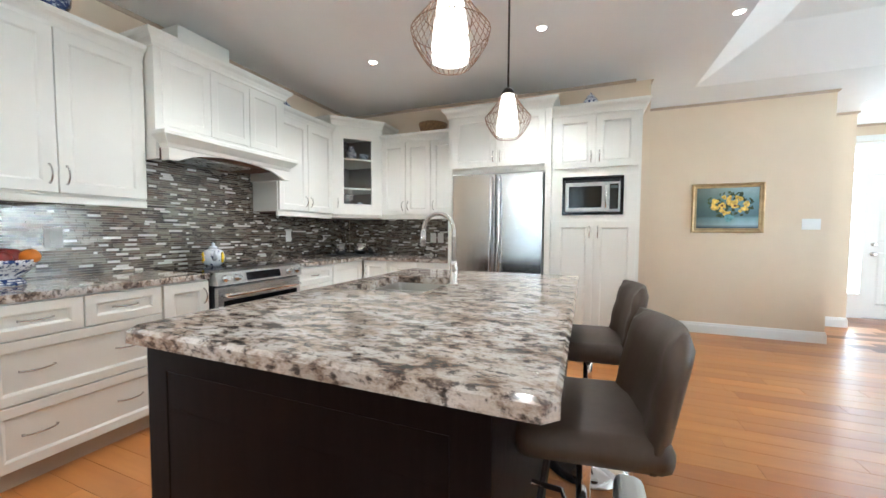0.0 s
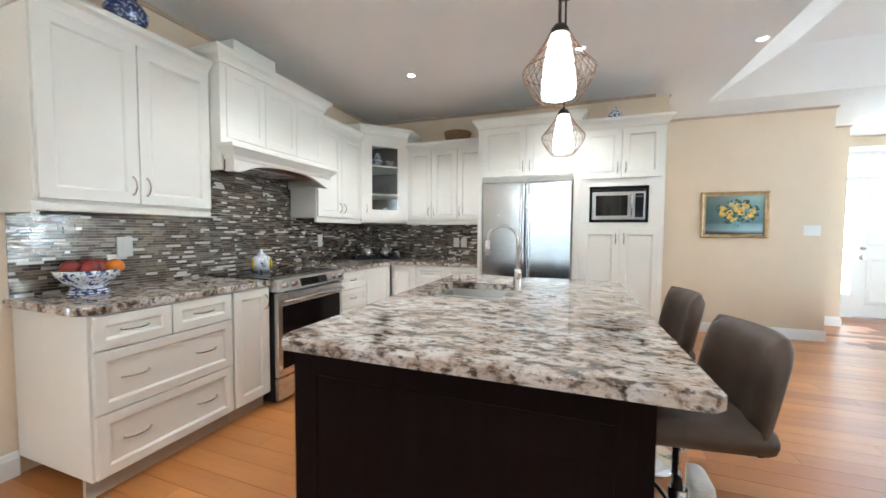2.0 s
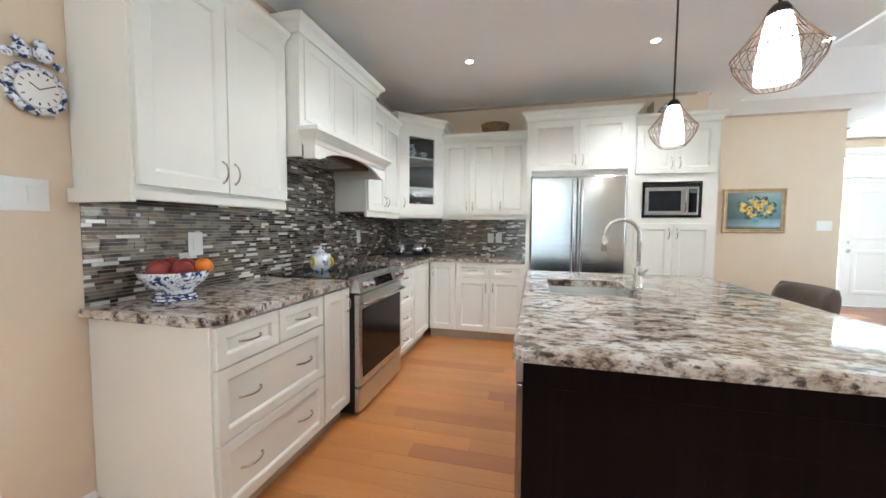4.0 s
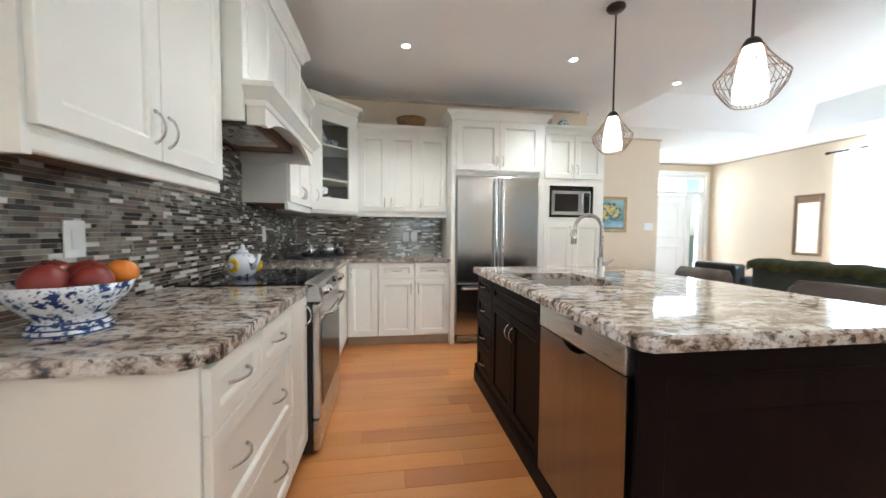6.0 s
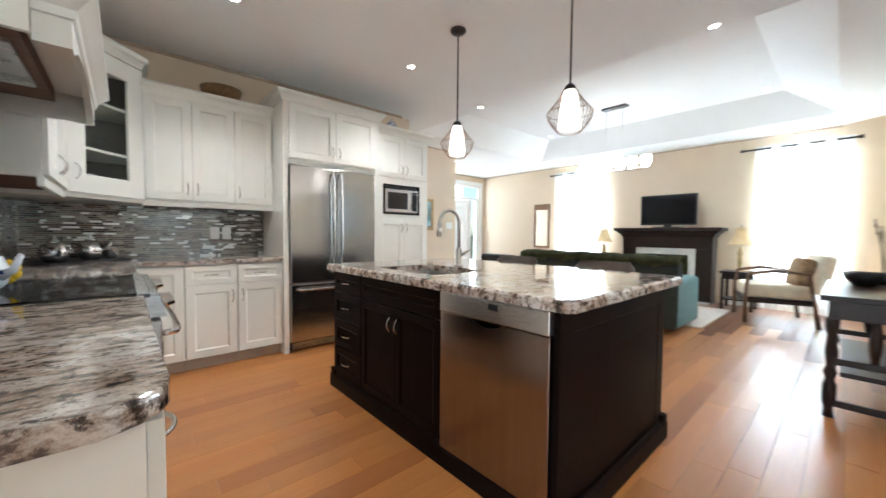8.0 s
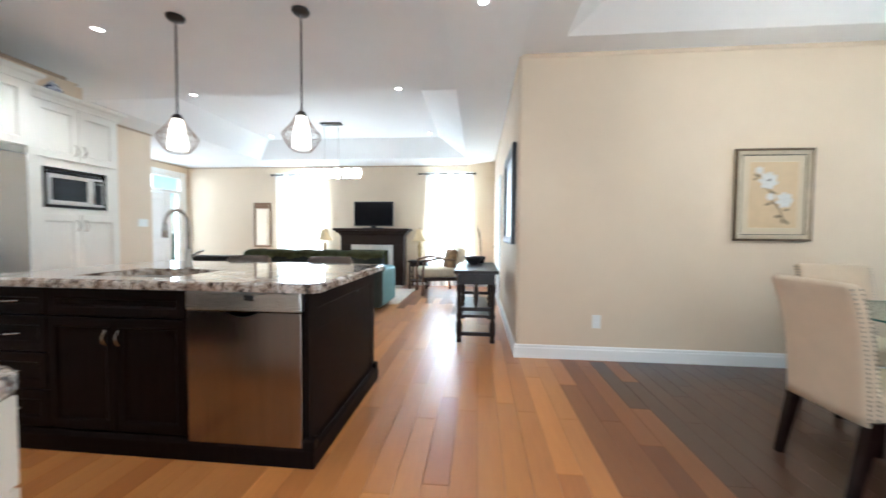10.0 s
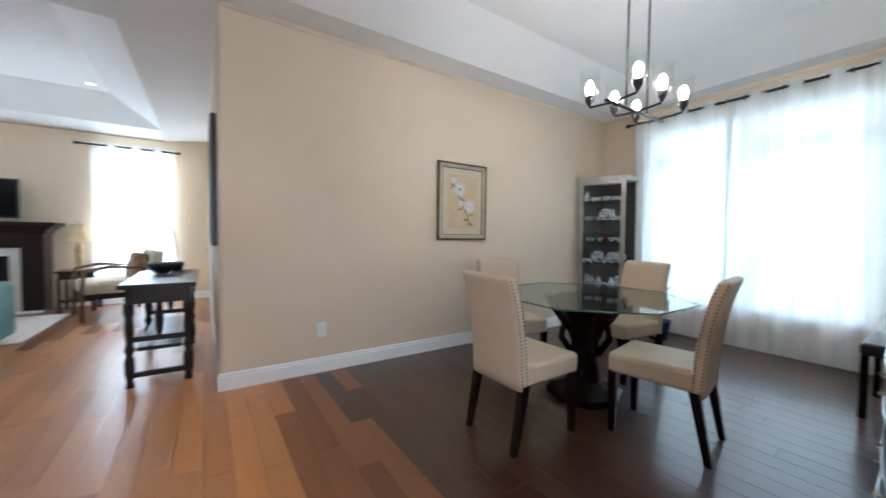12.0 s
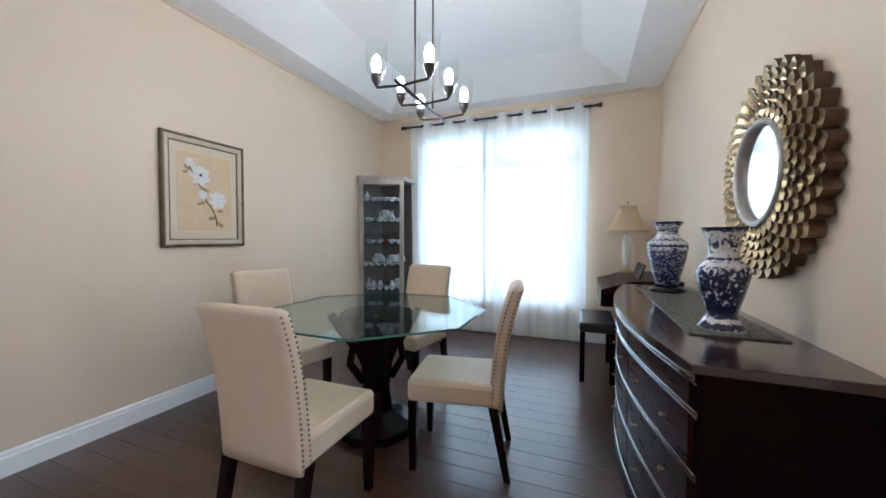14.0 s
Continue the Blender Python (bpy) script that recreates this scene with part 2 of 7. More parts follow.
# blacker mahogany for the sideboard body: the unlit end's shade put into colour
SIDE_SHADED = wood("shaded_mahogany_side", (0.0075, 0.0042, 0.0038), (0.013, 0.007, 0.006), 0.4, (2, 14, 14), 3, spec=0.03)
MAHOGD = wood("mahogany_drawer", (0.014, 0.004, 0.0032), (0.03, 0.009, 0.0065), 0.28, (4, 1, 6), 2, spec=0.1)
DARKW = wood("dark_wood", (0.013, 0.0065, 0.005), (0.03, 0.015, 0.0105), 0.35, (12, 12, 2), 3, spec=0.3)
PLANK = wood("plank_wood", (0.43, 0.165, 0.042), (0.57, 0.25, 0.07), 0.36, (0.6, 7, 7), 1.2, per_piece=0.1, coat=0.4, coat_rough=0.28)
# same floor again, twice darker: dimmer light put into the wood's colour
PLANK_DIM = wood("half_shaded_plank_wood", (0.19, 0.07, 0.025), (0.28, 0.11, 0.04), 0.34, (0.6, 7, 7), 1.2, per_piece=0.25, coat=0.1)
PLANK_SHADED = wood("shaded_plank_wood", (0.042, 0.015, 0.0078), (0.078, 0.029, 0.0145), 0.32, (0.6, 7, 7), 1.2, per_piece=0.25, coat=0.5, coat_rough=0.15)
GRAN = granite("granite")
MOSA = mosaic("mosaic_tile")
GROUT = mat("grout", (0.40, 0.37, 0.33), 0.9)
STEEL = mat("brushed_steel", (0.56, 0.55, 0.54), 0.22, 1.0, 0.08, 1.0, 0.012, 160, (40, 40, 1))
STEELF = mat("streaked_steel", (0.56, 0.56, 0.56), 0.2, 1.0, 0.06, 1.0, 0.8, 1.0, (2.6, 2.6, 0.12))
# brushed steel with the dishwasher door's dark reflection put into its colour
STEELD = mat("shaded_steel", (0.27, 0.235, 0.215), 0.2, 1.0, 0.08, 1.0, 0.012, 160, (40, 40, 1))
STEELS = mat("satin_sink_steel", (0.5, 0.49, 0.47), 0.34, 1.0, 0.06, 2.0)
STEELH = mat("brushed_steel_rolled", (0.6, 0.59, 0.57), 0.28, 1.0, 0.05, 2.0, 0.05, 160, (1, 1, 60))
CHROME = mat("chrome", (0.75, 0.75, 0.76), 0.08, 1.0, 0.02)
NICKEL = mat("satin_nickel", (0.62, 0.6, 0.57), 0.25, 1.0, 0.03)
BLACKG = mat("black_glass", (0.006, 0.006, 0.007), 0.06, 0, 0.1)
BLACKP = mat("black_plastic", (0.012, 0.012, 0.013), 0.4)
BRONZE = mat("dark_bronze", (0.05, 0.04, 0.035), 0.35, 0.7)
COPPER = mat("bronze_wire", (0.24, 0.15, 0.1), 0.35, 0.8)
WHITEP = mat("white_plastic", (0.82, 0.82, 0.8), 0.35, vary=0.02)
LEATHER = mat("brown_leather", (0.075, 0.05, 0.035), 0.42, vary=0.25, scale=8, bumpy=0.15, bscale=220)
CREAM = mat("cream_leather", (0.68, 0.54, 0.39), 0.5, vary=0.05, scale=6, bumpy=0.08, bscale=250)
GREENF = mat("green_throw", (0.105, 0.115, 0.05), 0.9, vary=0.4, scale=9, bumpy=0.5, bscale=160)
SOFAF = mat("dark_teal_fabric", (0.035, 0.045, 0.04), 0.85, vary=0.2, scale=12, bumpy=0.3, bscale=300)
TEAL = mat("pale_teal_fabric", (0.14, 0.27, 0.29), 0.8, vary=0.1, scale=12, bumpy=0.3, bscale=300)
RUG = mat("cream_rug", (0.72, 0.66, 0.6), 0.95, vary=0.15, scale=30, bumpy=0.6, bscale=300)
GOLD = mat("aged_gilt", (0.48, 0.385, 0.235), 0.33, 0.85, 0.35, 14)
GOLDD = mat("antique_gold", (0.44, 0.31, 0.16), 0.42, 0.5, 0.25, 10)
SILVERW = mat("silvered_wood", (0.42, 0.39, 0.34), 0.35, 0.5, 0.2, 8)
MIRROR = mat("mirror_glass", (0.9, 0.9, 0.9), 0.02, 1.0, 0.0)
GLASS = glass("clear_glass", (0.96, 0.98, 0.97))
GLASSG = glass("table_glass", (0.82, 0.92, 0.9))
GEDGE = mat("glass_edge", (0.05, 0.13, 0.11), 0.1)
SHEER = sheer("sheer_curtain")
SHADE = glow("opal_shade", (1.0, 0.86, 0.72), 2.6)
BULB = glow("lit_bulb", (1.0, 0.92, 0.82), 150.0)
OPAL = glow("lit_opal_glass", (1.0, 0.95, 0.88), 9.0)
POTG = glow("pot_lens", (1.0, 0.92, 0.82), 16.0)
SHADEF = mat("lamp_shade_fabric", (0.84, 0.68, 0.45), 0.8, vary=0.05, scale=20)
BLUEW = porcelain("blue_white_porcelain", scale=48, cover=0.46)
BLUED = porcelain("blue_porcelain_dense", (0.42, 0.47, 0.6), cover=0.55, scale=60)
OVENG = mat("oven_glass", (0.005, 0.005, 0.006), 0.12, 0, 0.1, spec=0.15)
RED = mat("red_skin", (0.2, 0.024, 0.018), 0.3, vary=0.35, scale=14)
ORANGE = mat("orange_skin", (0.66, 0.2, 0.015), 0.4, vary=0.2, scale=14, bumpy=0.1)
GREEN = mat("leaf_green", (0.03, 0.07, 0.035), 0.5, vary=0.3, scale=9)
TVB = mat("screen_black", (0.006, 0.006, 0.008), 0.15, spec=0.15)
STONE = mat("pale_marble", (0.72, 0.7, 0.66), 0.25, vary=0.12, scale=9)
WICK = mat("cream_cushion", (0.66, 0.57, 0.42), 0.85, vary=0.1, scale=12, bumpy=0.2)
RUNNER = mat("dark_lace_runner", (0.12, 0.11, 0.09), 0.55, vary=0.75, scale=38, bumpy=0.5, stretch=(1.6, 0.8, 1))
CANV = mat("linen_mat", (0.62, 0.52, 0.38), 0.8, vary=0.03, scale=30)
BACKD = glow("outdoor_haze", (0.93, 0.97, 1.0), 2.0)
GROUND = mat("lawn", (0.07, 0.09, 0.04), 0.95, vary=0.3)

# ---------------------------------------------------------------- mesh tools


def box(bm, x0, x1, y0, y1, z0, z1, bevel=0.0):
    x0, x1, y0, y1, z0, z1 = min(x0, x1), max(x0, x1), min(y0, y1), max(y0, y1), min(z0, z1), max(z0, z1)
    vs = [bm.verts.new((x, y, z)) for z in (z0, z1) for x, y in ((x0, y0), (x1, y0), (x1, y1), (x0, y1))]
    fs = [bm.faces.new([vs[i] for i in q]) for q in ((3, 2, 1, 0), (4, 5, 6, 7), (0, 1, 5, 4), (1, 2, 6, 5), (2, 3, 7, 6), (3, 0, 4, 7))]
    if bevel:
        es = list({e for f in fs for e in f.edges})
        bmesh.ops.bevel(bm, geom=es, offset=bevel, segments=2, affect="EDGES", profile=0.5)
    return vs


def obox(x0, x1, y0, y1, z0, z1, bevel=0.0):
    bm = bmesh.new()
    box(bm, x0, x1, y0, y1, z0, z1, bevel)
    return bm


def tube(bm, pts, r, segs=8, cap=True):
    pts = [Vector(p) for p in pts]
    rings = []
    up = Vector((0, 0, 1))
    n = len(pts)
    closed = (pts[0] - pts[-1]).length < 1e-6
    if closed:
        pts = pts[:-1]
        n -= 1
    last = None
    for i, p in enumerate(pts):
        a = pts[i - 1] if (i > 0 or closed) else p
        c = pts[(i + 1) % n] if (i < n - 1 or closed) else p
        d = (c - a).normalized()
        if last is None:
            side = d.cross(up)
            if side.length < 1e-3:
                side = d.cross(Vector((1, 0, 0)))
        else:
            side = last - d * last.dot(d)
        side.normalize()
        last = side
        v = d.cross(side)
        rr = r[i] if isinstance(r, (list, tuple)) else r
        rings.append([bm.verts.new(p + (side * math.cos(k * 2 * math.pi / segs) + v * math.sin(k * 2 * math.pi / segs)) * rr) for k in range(segs)])
    for i in range(n if closed else n - 1):
        a, b = rings[i], rings[(i + 1) % n]
        for k in range(segs):
            f = bm.faces.new((a[k], a[(k + 1) % segs], b[(k + 1) % segs], b[k]))
            f.smooth = True
    if cap and not closed:
        bm.faces.new(rings[0][::-1])
        bm.faces.new(rings[-1])
    return bm


def lathe(bm, prof, segs=24, at=(0, 0, 0), squash=(1, 1)):
    rings = []
    for r, z in prof:
        rings.append([bm.verts.new((at[0] + squash[0] * max(r, 1e-4) * math.cos(k * 2 * math.pi / segs), at[1] + squash[1] * max(r, 1e-4) * math.sin(k * 2 * math.pi / segs), at[2] + z)) for k in range(segs)])
    for a, b in zip(rings, rings[1:]):
        for k in range(segs):
            f = bm.faces.new((a[k], a[(k + 1) % segs], b[(k + 1) % segs], b[k]))
            f.smooth = True
    bm.faces.new(rings[0][::-1])
    bm.faces.new(rings[-1])
    return bm


def panel(bm, x0, x1, z0, z1, loops, yb=0.0, cap=True):
    """Concentric rectangles in the xz plane, facing -y: loops of (inset, how far proud)."""
    rings = []
    for ins, pr in loops:
        rings.append([bm.verts.new((x, yb - pr, z)) for x, z in ((x0 + ins, z0 + ins), (x1 - ins, z0 + ins), (x1 - ins, z1 - ins), (x0 + ins, z1 - ins))])
    for a, b in zip(rings, rings[1:]):
        for k in range(4):
            bm.faces.new((a[k], a[(k + 1) % 4], b[(k + 1) % 4], b[k]))
    if cap:
        bm.faces.new(rings[-1])
    return bm


def sweep(path, prof, closed=False):
    """Moulding: profile points (out, z) along a plan path; out is to the right of the way."""
    bm = bmesh.new()
    P = [Vector(p) for p in path]
    n = len(P)
    rings = []
    for i, p in enumerate(P):
        d0 = (p - P[i - 1]).normalized() if (i > 0 or closed) else None
        d1 = (P[(i + 1) % n] - p).normalized() if (i < n - 1 or closed) else None
        d0, d1 = d0 or d1, d1 or d0
        n0, n1 = Vector((d0.y, -d0.x)), Vector((d1.y, -d1.x))
        m = (n0 + n1)
        m = m / max(m.dot(n0), 0.2)
        rings.append([bm.verts.new((p.x + m.x * o, p.y + m.y * o, z)) for o, z in prof])
    k = len(prof)
    for i in range(n if closed else n - 1):
        a, b = rings[i], rings[(i + 1) % n]
        for j in range(k):
            bm.faces.new((a[j], b[j], b[(j + 1) % k], a[(j + 1) % k]))
    if not closed:
        bm.faces.new(rings[0])
        bm.faces.new(rings[-1][::-1])
    return bm


def finish(bm, name, material, smooth=False):
    bmesh.ops.recalc_face_normals(bm, faces=bm.faces)
    me = bpy.data.meshes.new(name)
    if smooth:
        for f in bm.faces:
            f.smooth = True
    bm.to_mesh(me)
    bm.free()
    me.materials.append(material)
    return me


def part(name, bm, material, parent, label="", smooth=False, m=None):
    ob = new(name, finish(bm, name, material, smooth))
    ob.parent = parent
    if m is not None:
        ob.matrix_basis = m
    if label:
        ob["label"] = label
    return ob


def solid(name, bm, material, label="", category="", group="", kind="", m=None, smooth=False):
    ob = new(name, finish(bm, name, material, smooth))
    if m is not None:
        ob.matrix_basis = m
    return tagged(ob, label, category, group, kind)


def thing(name, m, label, category, group="", kind=""):
    ob = new(name)
    ob.empty_display_size = 0.1
    ob.matrix_basis = m
    return tagged(ob, label, category, group, kind)


def struct(name, bm, material, label="", category="wall", smooth=False):
    return solid(name, bm, material, label, category, "", "structure", None, smooth)


# ---------------------------------------------------------------- setting
H = 2.74
WX, BY, TX, DY, LS = -2.26, 4.35, 6.0, -5.03, -0.27   # range wall, fridge wall, hearth wall, window wall, living's south wall
EX = 1.268                                             # dining room's east wall
PY, PE = 5.39, 3.22                                    # wall with the flower painting and its end
NY = 7.15                                              # front door wall
T = 0.14
DWX = -2.16                                            # dining room's west wall


def wall(name, x0, x1, y0, y1, label, z0=0.0, z1=H + 0.35):
    return struct(name, obox(x0, x1, y0, y1, z0, z1), WALLP, label)


wall("wall_range", WX - T, WX, 0.62, BY + T, "beige painted wall behind the range and cabinets")
wall("wall_fridge", WX, 1.2, BY, BY + T, "beige painted wall behind the refrigerator")
wall("wall_pantry_return", 1.2, 1.2 + T, 4.4, PY + 0.001, "beige painted return wall beside the pantry")
bm = obox(1.2, PE, PY, PY + T, 0, H + 0.35)
struct("wall_painting", bm, WALLP, "beige painted wall with a flower painting")
wall("wall_hall", PE - T, PE, PY + T, 6.4, "beige painted wall of the entrance hall")
wall("wall_hall_step", PE - T, 3.9, 6.4, 6.4 + T, "beige painted stepped wall of the entrance hall")
wall("wall_hall_end", 3.9 - T, 3.9, 6.4 + T, NY, "beige painted wall beside the front door")
wall("wall_alcove_north", -5.2, WX - T, 0.62, 0.62 + T, "beige painted wall of the side alcove")
wall("wall_alcove_south", -5.2, WX - T, -1.5 - T, -1.5, "beige painted wall of the side alcove")
wall("wall_dining_west", WX - T, DWX, DY, -1.5, "beige painted wall behind the sideboard and mirror")


def wall_with_holes(name, axis, at, a0, a1, holes, label, out):
    """A wall along x or y with rectangular holes (a0, a1, z0, z1); out: which way its thickness goes."""
    bm = bmesh.new()
    cuts = sorted(holes)
    edges = [a0] + [v for h in cuts for v in h[:2]] + [a1]

    def piece(u0, u1, z0, z1):
        if u1 - u0 > 1e-4 and z1 - z0 > 1e-4:
            if axis == "x":
                box(bm, u0, u1, at, at + out * T, z0, z1)
            else:
                box(bm, at, at + out * T, u0, u1, z0, z1)
    for i in range(0, len(edges), 2):
        piece(edges[i], edges[i + 1], 0, H + 0.35)
    for u0, u1, z0, z1 in cuts:
        piece(u0, u1, 0, z0)
        piece(u0, u1, z1, H + 0.35)
    return struct(name, bm, WALLP, label)


wall_with_holes("wall_window", "x", DY, WX - T, EX + T, [(-1.37, 0.62, 0.42, 2.5)], "beige painted dining wall with a wide window", -1)
wall_with_holes("wall_hearth", "y", TX, LS - T, NY + T, [(0.25, 1.2, 0.3, 2.45), (3.7, 4.75, 0.3, 2.45)], "beige painted living room wall with two tall windows", 1)
wall_with_holes("wall_entrance", "x", NY, 3.9 - T, TX, [(4.12, 5.84, 0.0, 2.5)], "beige painted wall round the front door", 1)
# unseen end wall, its opening made up for the fill lamp
wall_with_holes("wall_alcove_west", "y", -5.2, -1.5 - T, 0.62 + T, [(-1.1, 0.4, 0.02, 2.3)], "beige painted wall at the end of the alcove", -1)
wall("wall_living_south", EX + T, TX, LS - T, LS, "beige painted living room wall with a dark framed picture")
bm = obox(EX, EX + T, DY, LS, 0, H + 0.35)
ve = [e for e in bm.edges if all(abs(v.co.x - EX) < 1e-4 and abs(v.co.y - LS) < 1e-4 for v in e.verts)]
bmesh.ops.bevel(bm, geom=ve, offset=0.03, segments=5, affect="EDGES", profile=0.5)
struct("wall_dining_east", bm, WALLP, "beige painted dining wall with a rounded corner")

# floor slab under the planks, ground outside
struct("floor", obox(-5.34, TX + T, DY - T, NY + T, -0.2, -0.008), mat("subfloor", (0.09, 0.05, 0.03), 0.6), "brown hardwood plank floor", "floor")
bm = bmesh.new()
bmesh.ops.create_grid(bm, x_segments=2, y_segments=2, size=400)
for v in bm.verts:
    v.co.z = -0.35
struct("ground", bm, GROUND, "lawn outside the house", "ground")

# ceiling: flat, with two trays
TR1 = (1.80, 5.25, 0.35, 4.8)
TR2 = (-1.79, 0.975, -4.78, -0.62)
bm = bmesh.new()
xs = sorted({-5.34, TX + T, *TR1[:2], *TR2[:2]})
ys = sorted({DY - T, NY + T, LS, *TR1[2:], *TR2[2:]})
HD = 2.82                                              # the ceiling rises a little over the dining room
grid = {(x, y): bm.verts.new((x, y, HD if y <= LS else H)) for x in xs for y in ys}
for i in range(len(xs) - 1):
    for j in range(len(ys) - 1):
        cx, cy = (xs[i] + xs[i + 1]) / 2, (ys[j] + ys[j + 1]) / 2
        if any(t[0] < cx < t[1] and t[2] < cy < t[3] for t in (TR1, TR2)):
            continue
        bm.faces.new((grid[xs[i], ys[j]], grid[xs[i], ys[j + 1]], grid[xs[i + 1], ys[j + 1]], grid[xs[i + 1], ys[j]]))
for (x0, x1, y0, y1), z, rise, run in ((TR1, H, 0.30, 0.5), (TR2, HD, 0.24, 0.42)):
    lo = [bm.verts.new((x, y, z)) for x, y in ((x0, y0), (x1, y0), (x1, y1), (x0, y1))]
    hi = [bm.verts.new((x, y, z + rise)) for x, y in ((x0 + run, y0 + run), (x1 - run, y0 + run), (x1 - run, y1 - run), (x0 + run, y1 - run))]
    for k in range(4):
        bm.faces.new((lo[k], lo[(k + 1) % 4], hi[(k + 1) % 4], hi[k]))
    bm.faces.new(hi)
bmesh.ops.remove_doubles(bm, verts=bm.verts, dist=1e-4)
struct("ceiling", bm, CEILP, "white textured ceiling with two recessed trays", "ceiling")
struct("roof", obox(-5.4, TX + 0.3, DY - 0.3, NY + 0.3, H + 0.36, H + 0.5), mat("roof_deck", (0.2, 0.19, 0.18), 0.9), "roof deck over the rooms", "roof")

BASEP = [(0, 0), (0.016, 0), (0.016, 0.095), (0.011, 0.104), (0.011, 0.118), (0.005, 0.128), (0, 0.128)]


def baseboard(path):
    struct("baseboard", sweep(path, BASEP), TRIM, "white moulded baseboard", "baseboard")


baseboard([(WX, 0.89), (WX, 0.62)][::-1])
baseboard([(1.2 + T, PY), (PE, PY), (PE, 6.4), (3.9, 6.4), (3.9, NY), (4.03, NY)])
baseboard([(5.93, NY), (TX, NY), (TX, 3.25)])
baseboard([(TX, 1.6), (TX, LS), (EX, LS), (EX, DY), (DWX, DY), (DWX, -1.5), (-5.2, -1.5), (-5.2, -1.1)])
baseboard([(-5.2, 0.4), (-5.2, 0.62), (WX, 0.62)])

# thin tan moulding where walls meet the ceiling
COVE = mat("tan_moulding", (0.48, 0.37, 0.28), 0.6, vary=0.05)


def cove(path, h, paint=COVE):
    struct("trim", sweep(path, [(0, h - 0.028), (0.01, h - 0.025), (0.02, h - 0.012), (0.024, h - 0.001), (0, h - 0.001)]), paint, "thin tan ceiling moulding", "trim")


cove([(WX, 0.62), (WX, BY), (1.2, BY)], H)
cove([(1.2 + T, BY + 0.05), (1.2 + T, PY), (PE, PY), (PE, 6.4), (3.9, 6.4), (3.9, NY), (TX, NY), (TX, 0.35)], H)
cove([(EX, LS - 0.03), (EX, DY), (DWX, DY), (DWX, -1.5)], HD, WALLP)

# ---------------------------------------------------------------- kitchen
SHAKER = [(0, 0), (0, 0.019), (0.002, 0.021), (0.058, 0.021), (0.064, 0.017), (0.070, 0.010), (0.072, 0.010)]
SHAKER_D = [(0, 0), (0, 0.019), (0.002, 0.021), (0.045, 0.021), (0.051, 0.017), (0.057, 0.010), (0.059, 0.010)]


def pull(parent, x, z, yb, vertical=True, ln=0.1, material=None):
    bm = bmesh.new()
    pts = []
    for i in range(11):
        a = i / 10
        off = 0.03 * math.sin(math.pi * a) ** 0.6
        s = (a - 0.5) * ln
        pts.append((x, yb - off, z + s) if vertical else (x + s, yb - off, z))
    tube(bm, pts, [0.0062 if i in (0, 10) else 0.0045 for i in range(11)], 8)
    return part("handle", bm, material or NICKEL, parent, "arched satin nickel handle")


def front(parent, name, x0, x1, z0, z1, handle=None, material=None, loops=None, ln=0.1):
    """One door or drawer front on the face plane y = 0; handle: l, r, lb, rb (vertical) or h (level)."""
    bm = panel(bmesh.new(), x0, x1, z0, z1, loops or (SHAKER if name == "door" else SHAKER_D))
    ob = part(name, bm, material or CAB, parent)
    g = 0.032
    if handle == "h":
        pull(ob, (x0 + x1) / 2, (z0 + z1) / 2, -0.015, False, ln)
    elif handle == "hh":
        for f in (0.24, 0.76):
            pull(ob, x0 + (x1 - x0) * f, (z0 + z1) / 2, -0.012, False, ln)
    elif handle:
        hx = x0 + g if handle[0] == "l" else x1 - g
        hz = z0 + 0.1 if "b" in handle else z1 - 0.1
        pull(ob, hx, hz, -0.02, True, ln)
    return ob


def carcass(parent, w, d, z0, z1, toe=0.0, material=None, name="body"):
    bm = bmesh.new()
    box(bm, 0, w, 0.001, d, z0 + toe, z1, 0.0015)
    ob = part(name, bm, material or CAB, parent)
    if toe:
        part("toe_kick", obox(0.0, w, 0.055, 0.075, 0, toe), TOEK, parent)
    return ob


def west(y0, x=-1.64):
    return pose(x, y0, 0, 0, 0, 90)


# drawer base beside the range
c = thing("base_cabinet", west(0.892), "cream shaker base cabinet with four drawers", "cabinet", "range wall base cabinets")
carcass(c, 0.722, 0.615, 0, 0.872, 0.1)
front(c, "drawer", 0.012, 0.352, 0.705, 0.865, "h", ln=0.12)
front(c, "drawer", 0.358, 0.714, 0.705, 0.865, "h", ln=0.12)
front(c, "drawer", 0.012, 0.714, 0.408, 0.698, "hh", ln=0.12)
front(c, "drawer", 0.012, 0.714, 0.108, 0.401, "hh", ln=0.12)
c = thing("base_cabinet", west(1.616), "narrow cream shaker base cabinet with one door", "cabinet", "range wall base cabinets")
carcass(c, 0.292, 0.615, 0, 0.872, 0.1)
front(c, "door", 0.006, 0.286, 0.108, 0.865, "r")
c = thing("base_cabinet", west(2.697), "cream shaker base cabinet with three drawers", "cabinet", "range wall base cabinets")
carcass(c, 0.5, 0.615, 0, 0.872, 0.1)
for z0, z1 in ((0.705, 0.865), (0.52, 0.698), (0.315, 0.513), (0.108, 0.308)):
    front(c, "drawer", 0.006, 0.494, z0, z1, "h", ln=0.1)
c = thing("base_cabinet", west(3.2), "cream shaker corner base cabinet", "cabinet", "range wall base cabinets")
carcass(c, 0.55, 0.615, 0, 0.872, 0.1)
front(c, "door", 0.006, 0.5, 0.108, 0.865)
# fridge wall base
c = thing("base_cabinet", pose(-1.62, 3.75, 0), "cream shaker base cabinet with one door", "cabinet", "fridge wall base cabinets")
carcass(c, 0.308, 0.6, 0, 0.872, 0.1)
front(c, "door", 0.01, 0.302, 0.108, 0.865, "l")
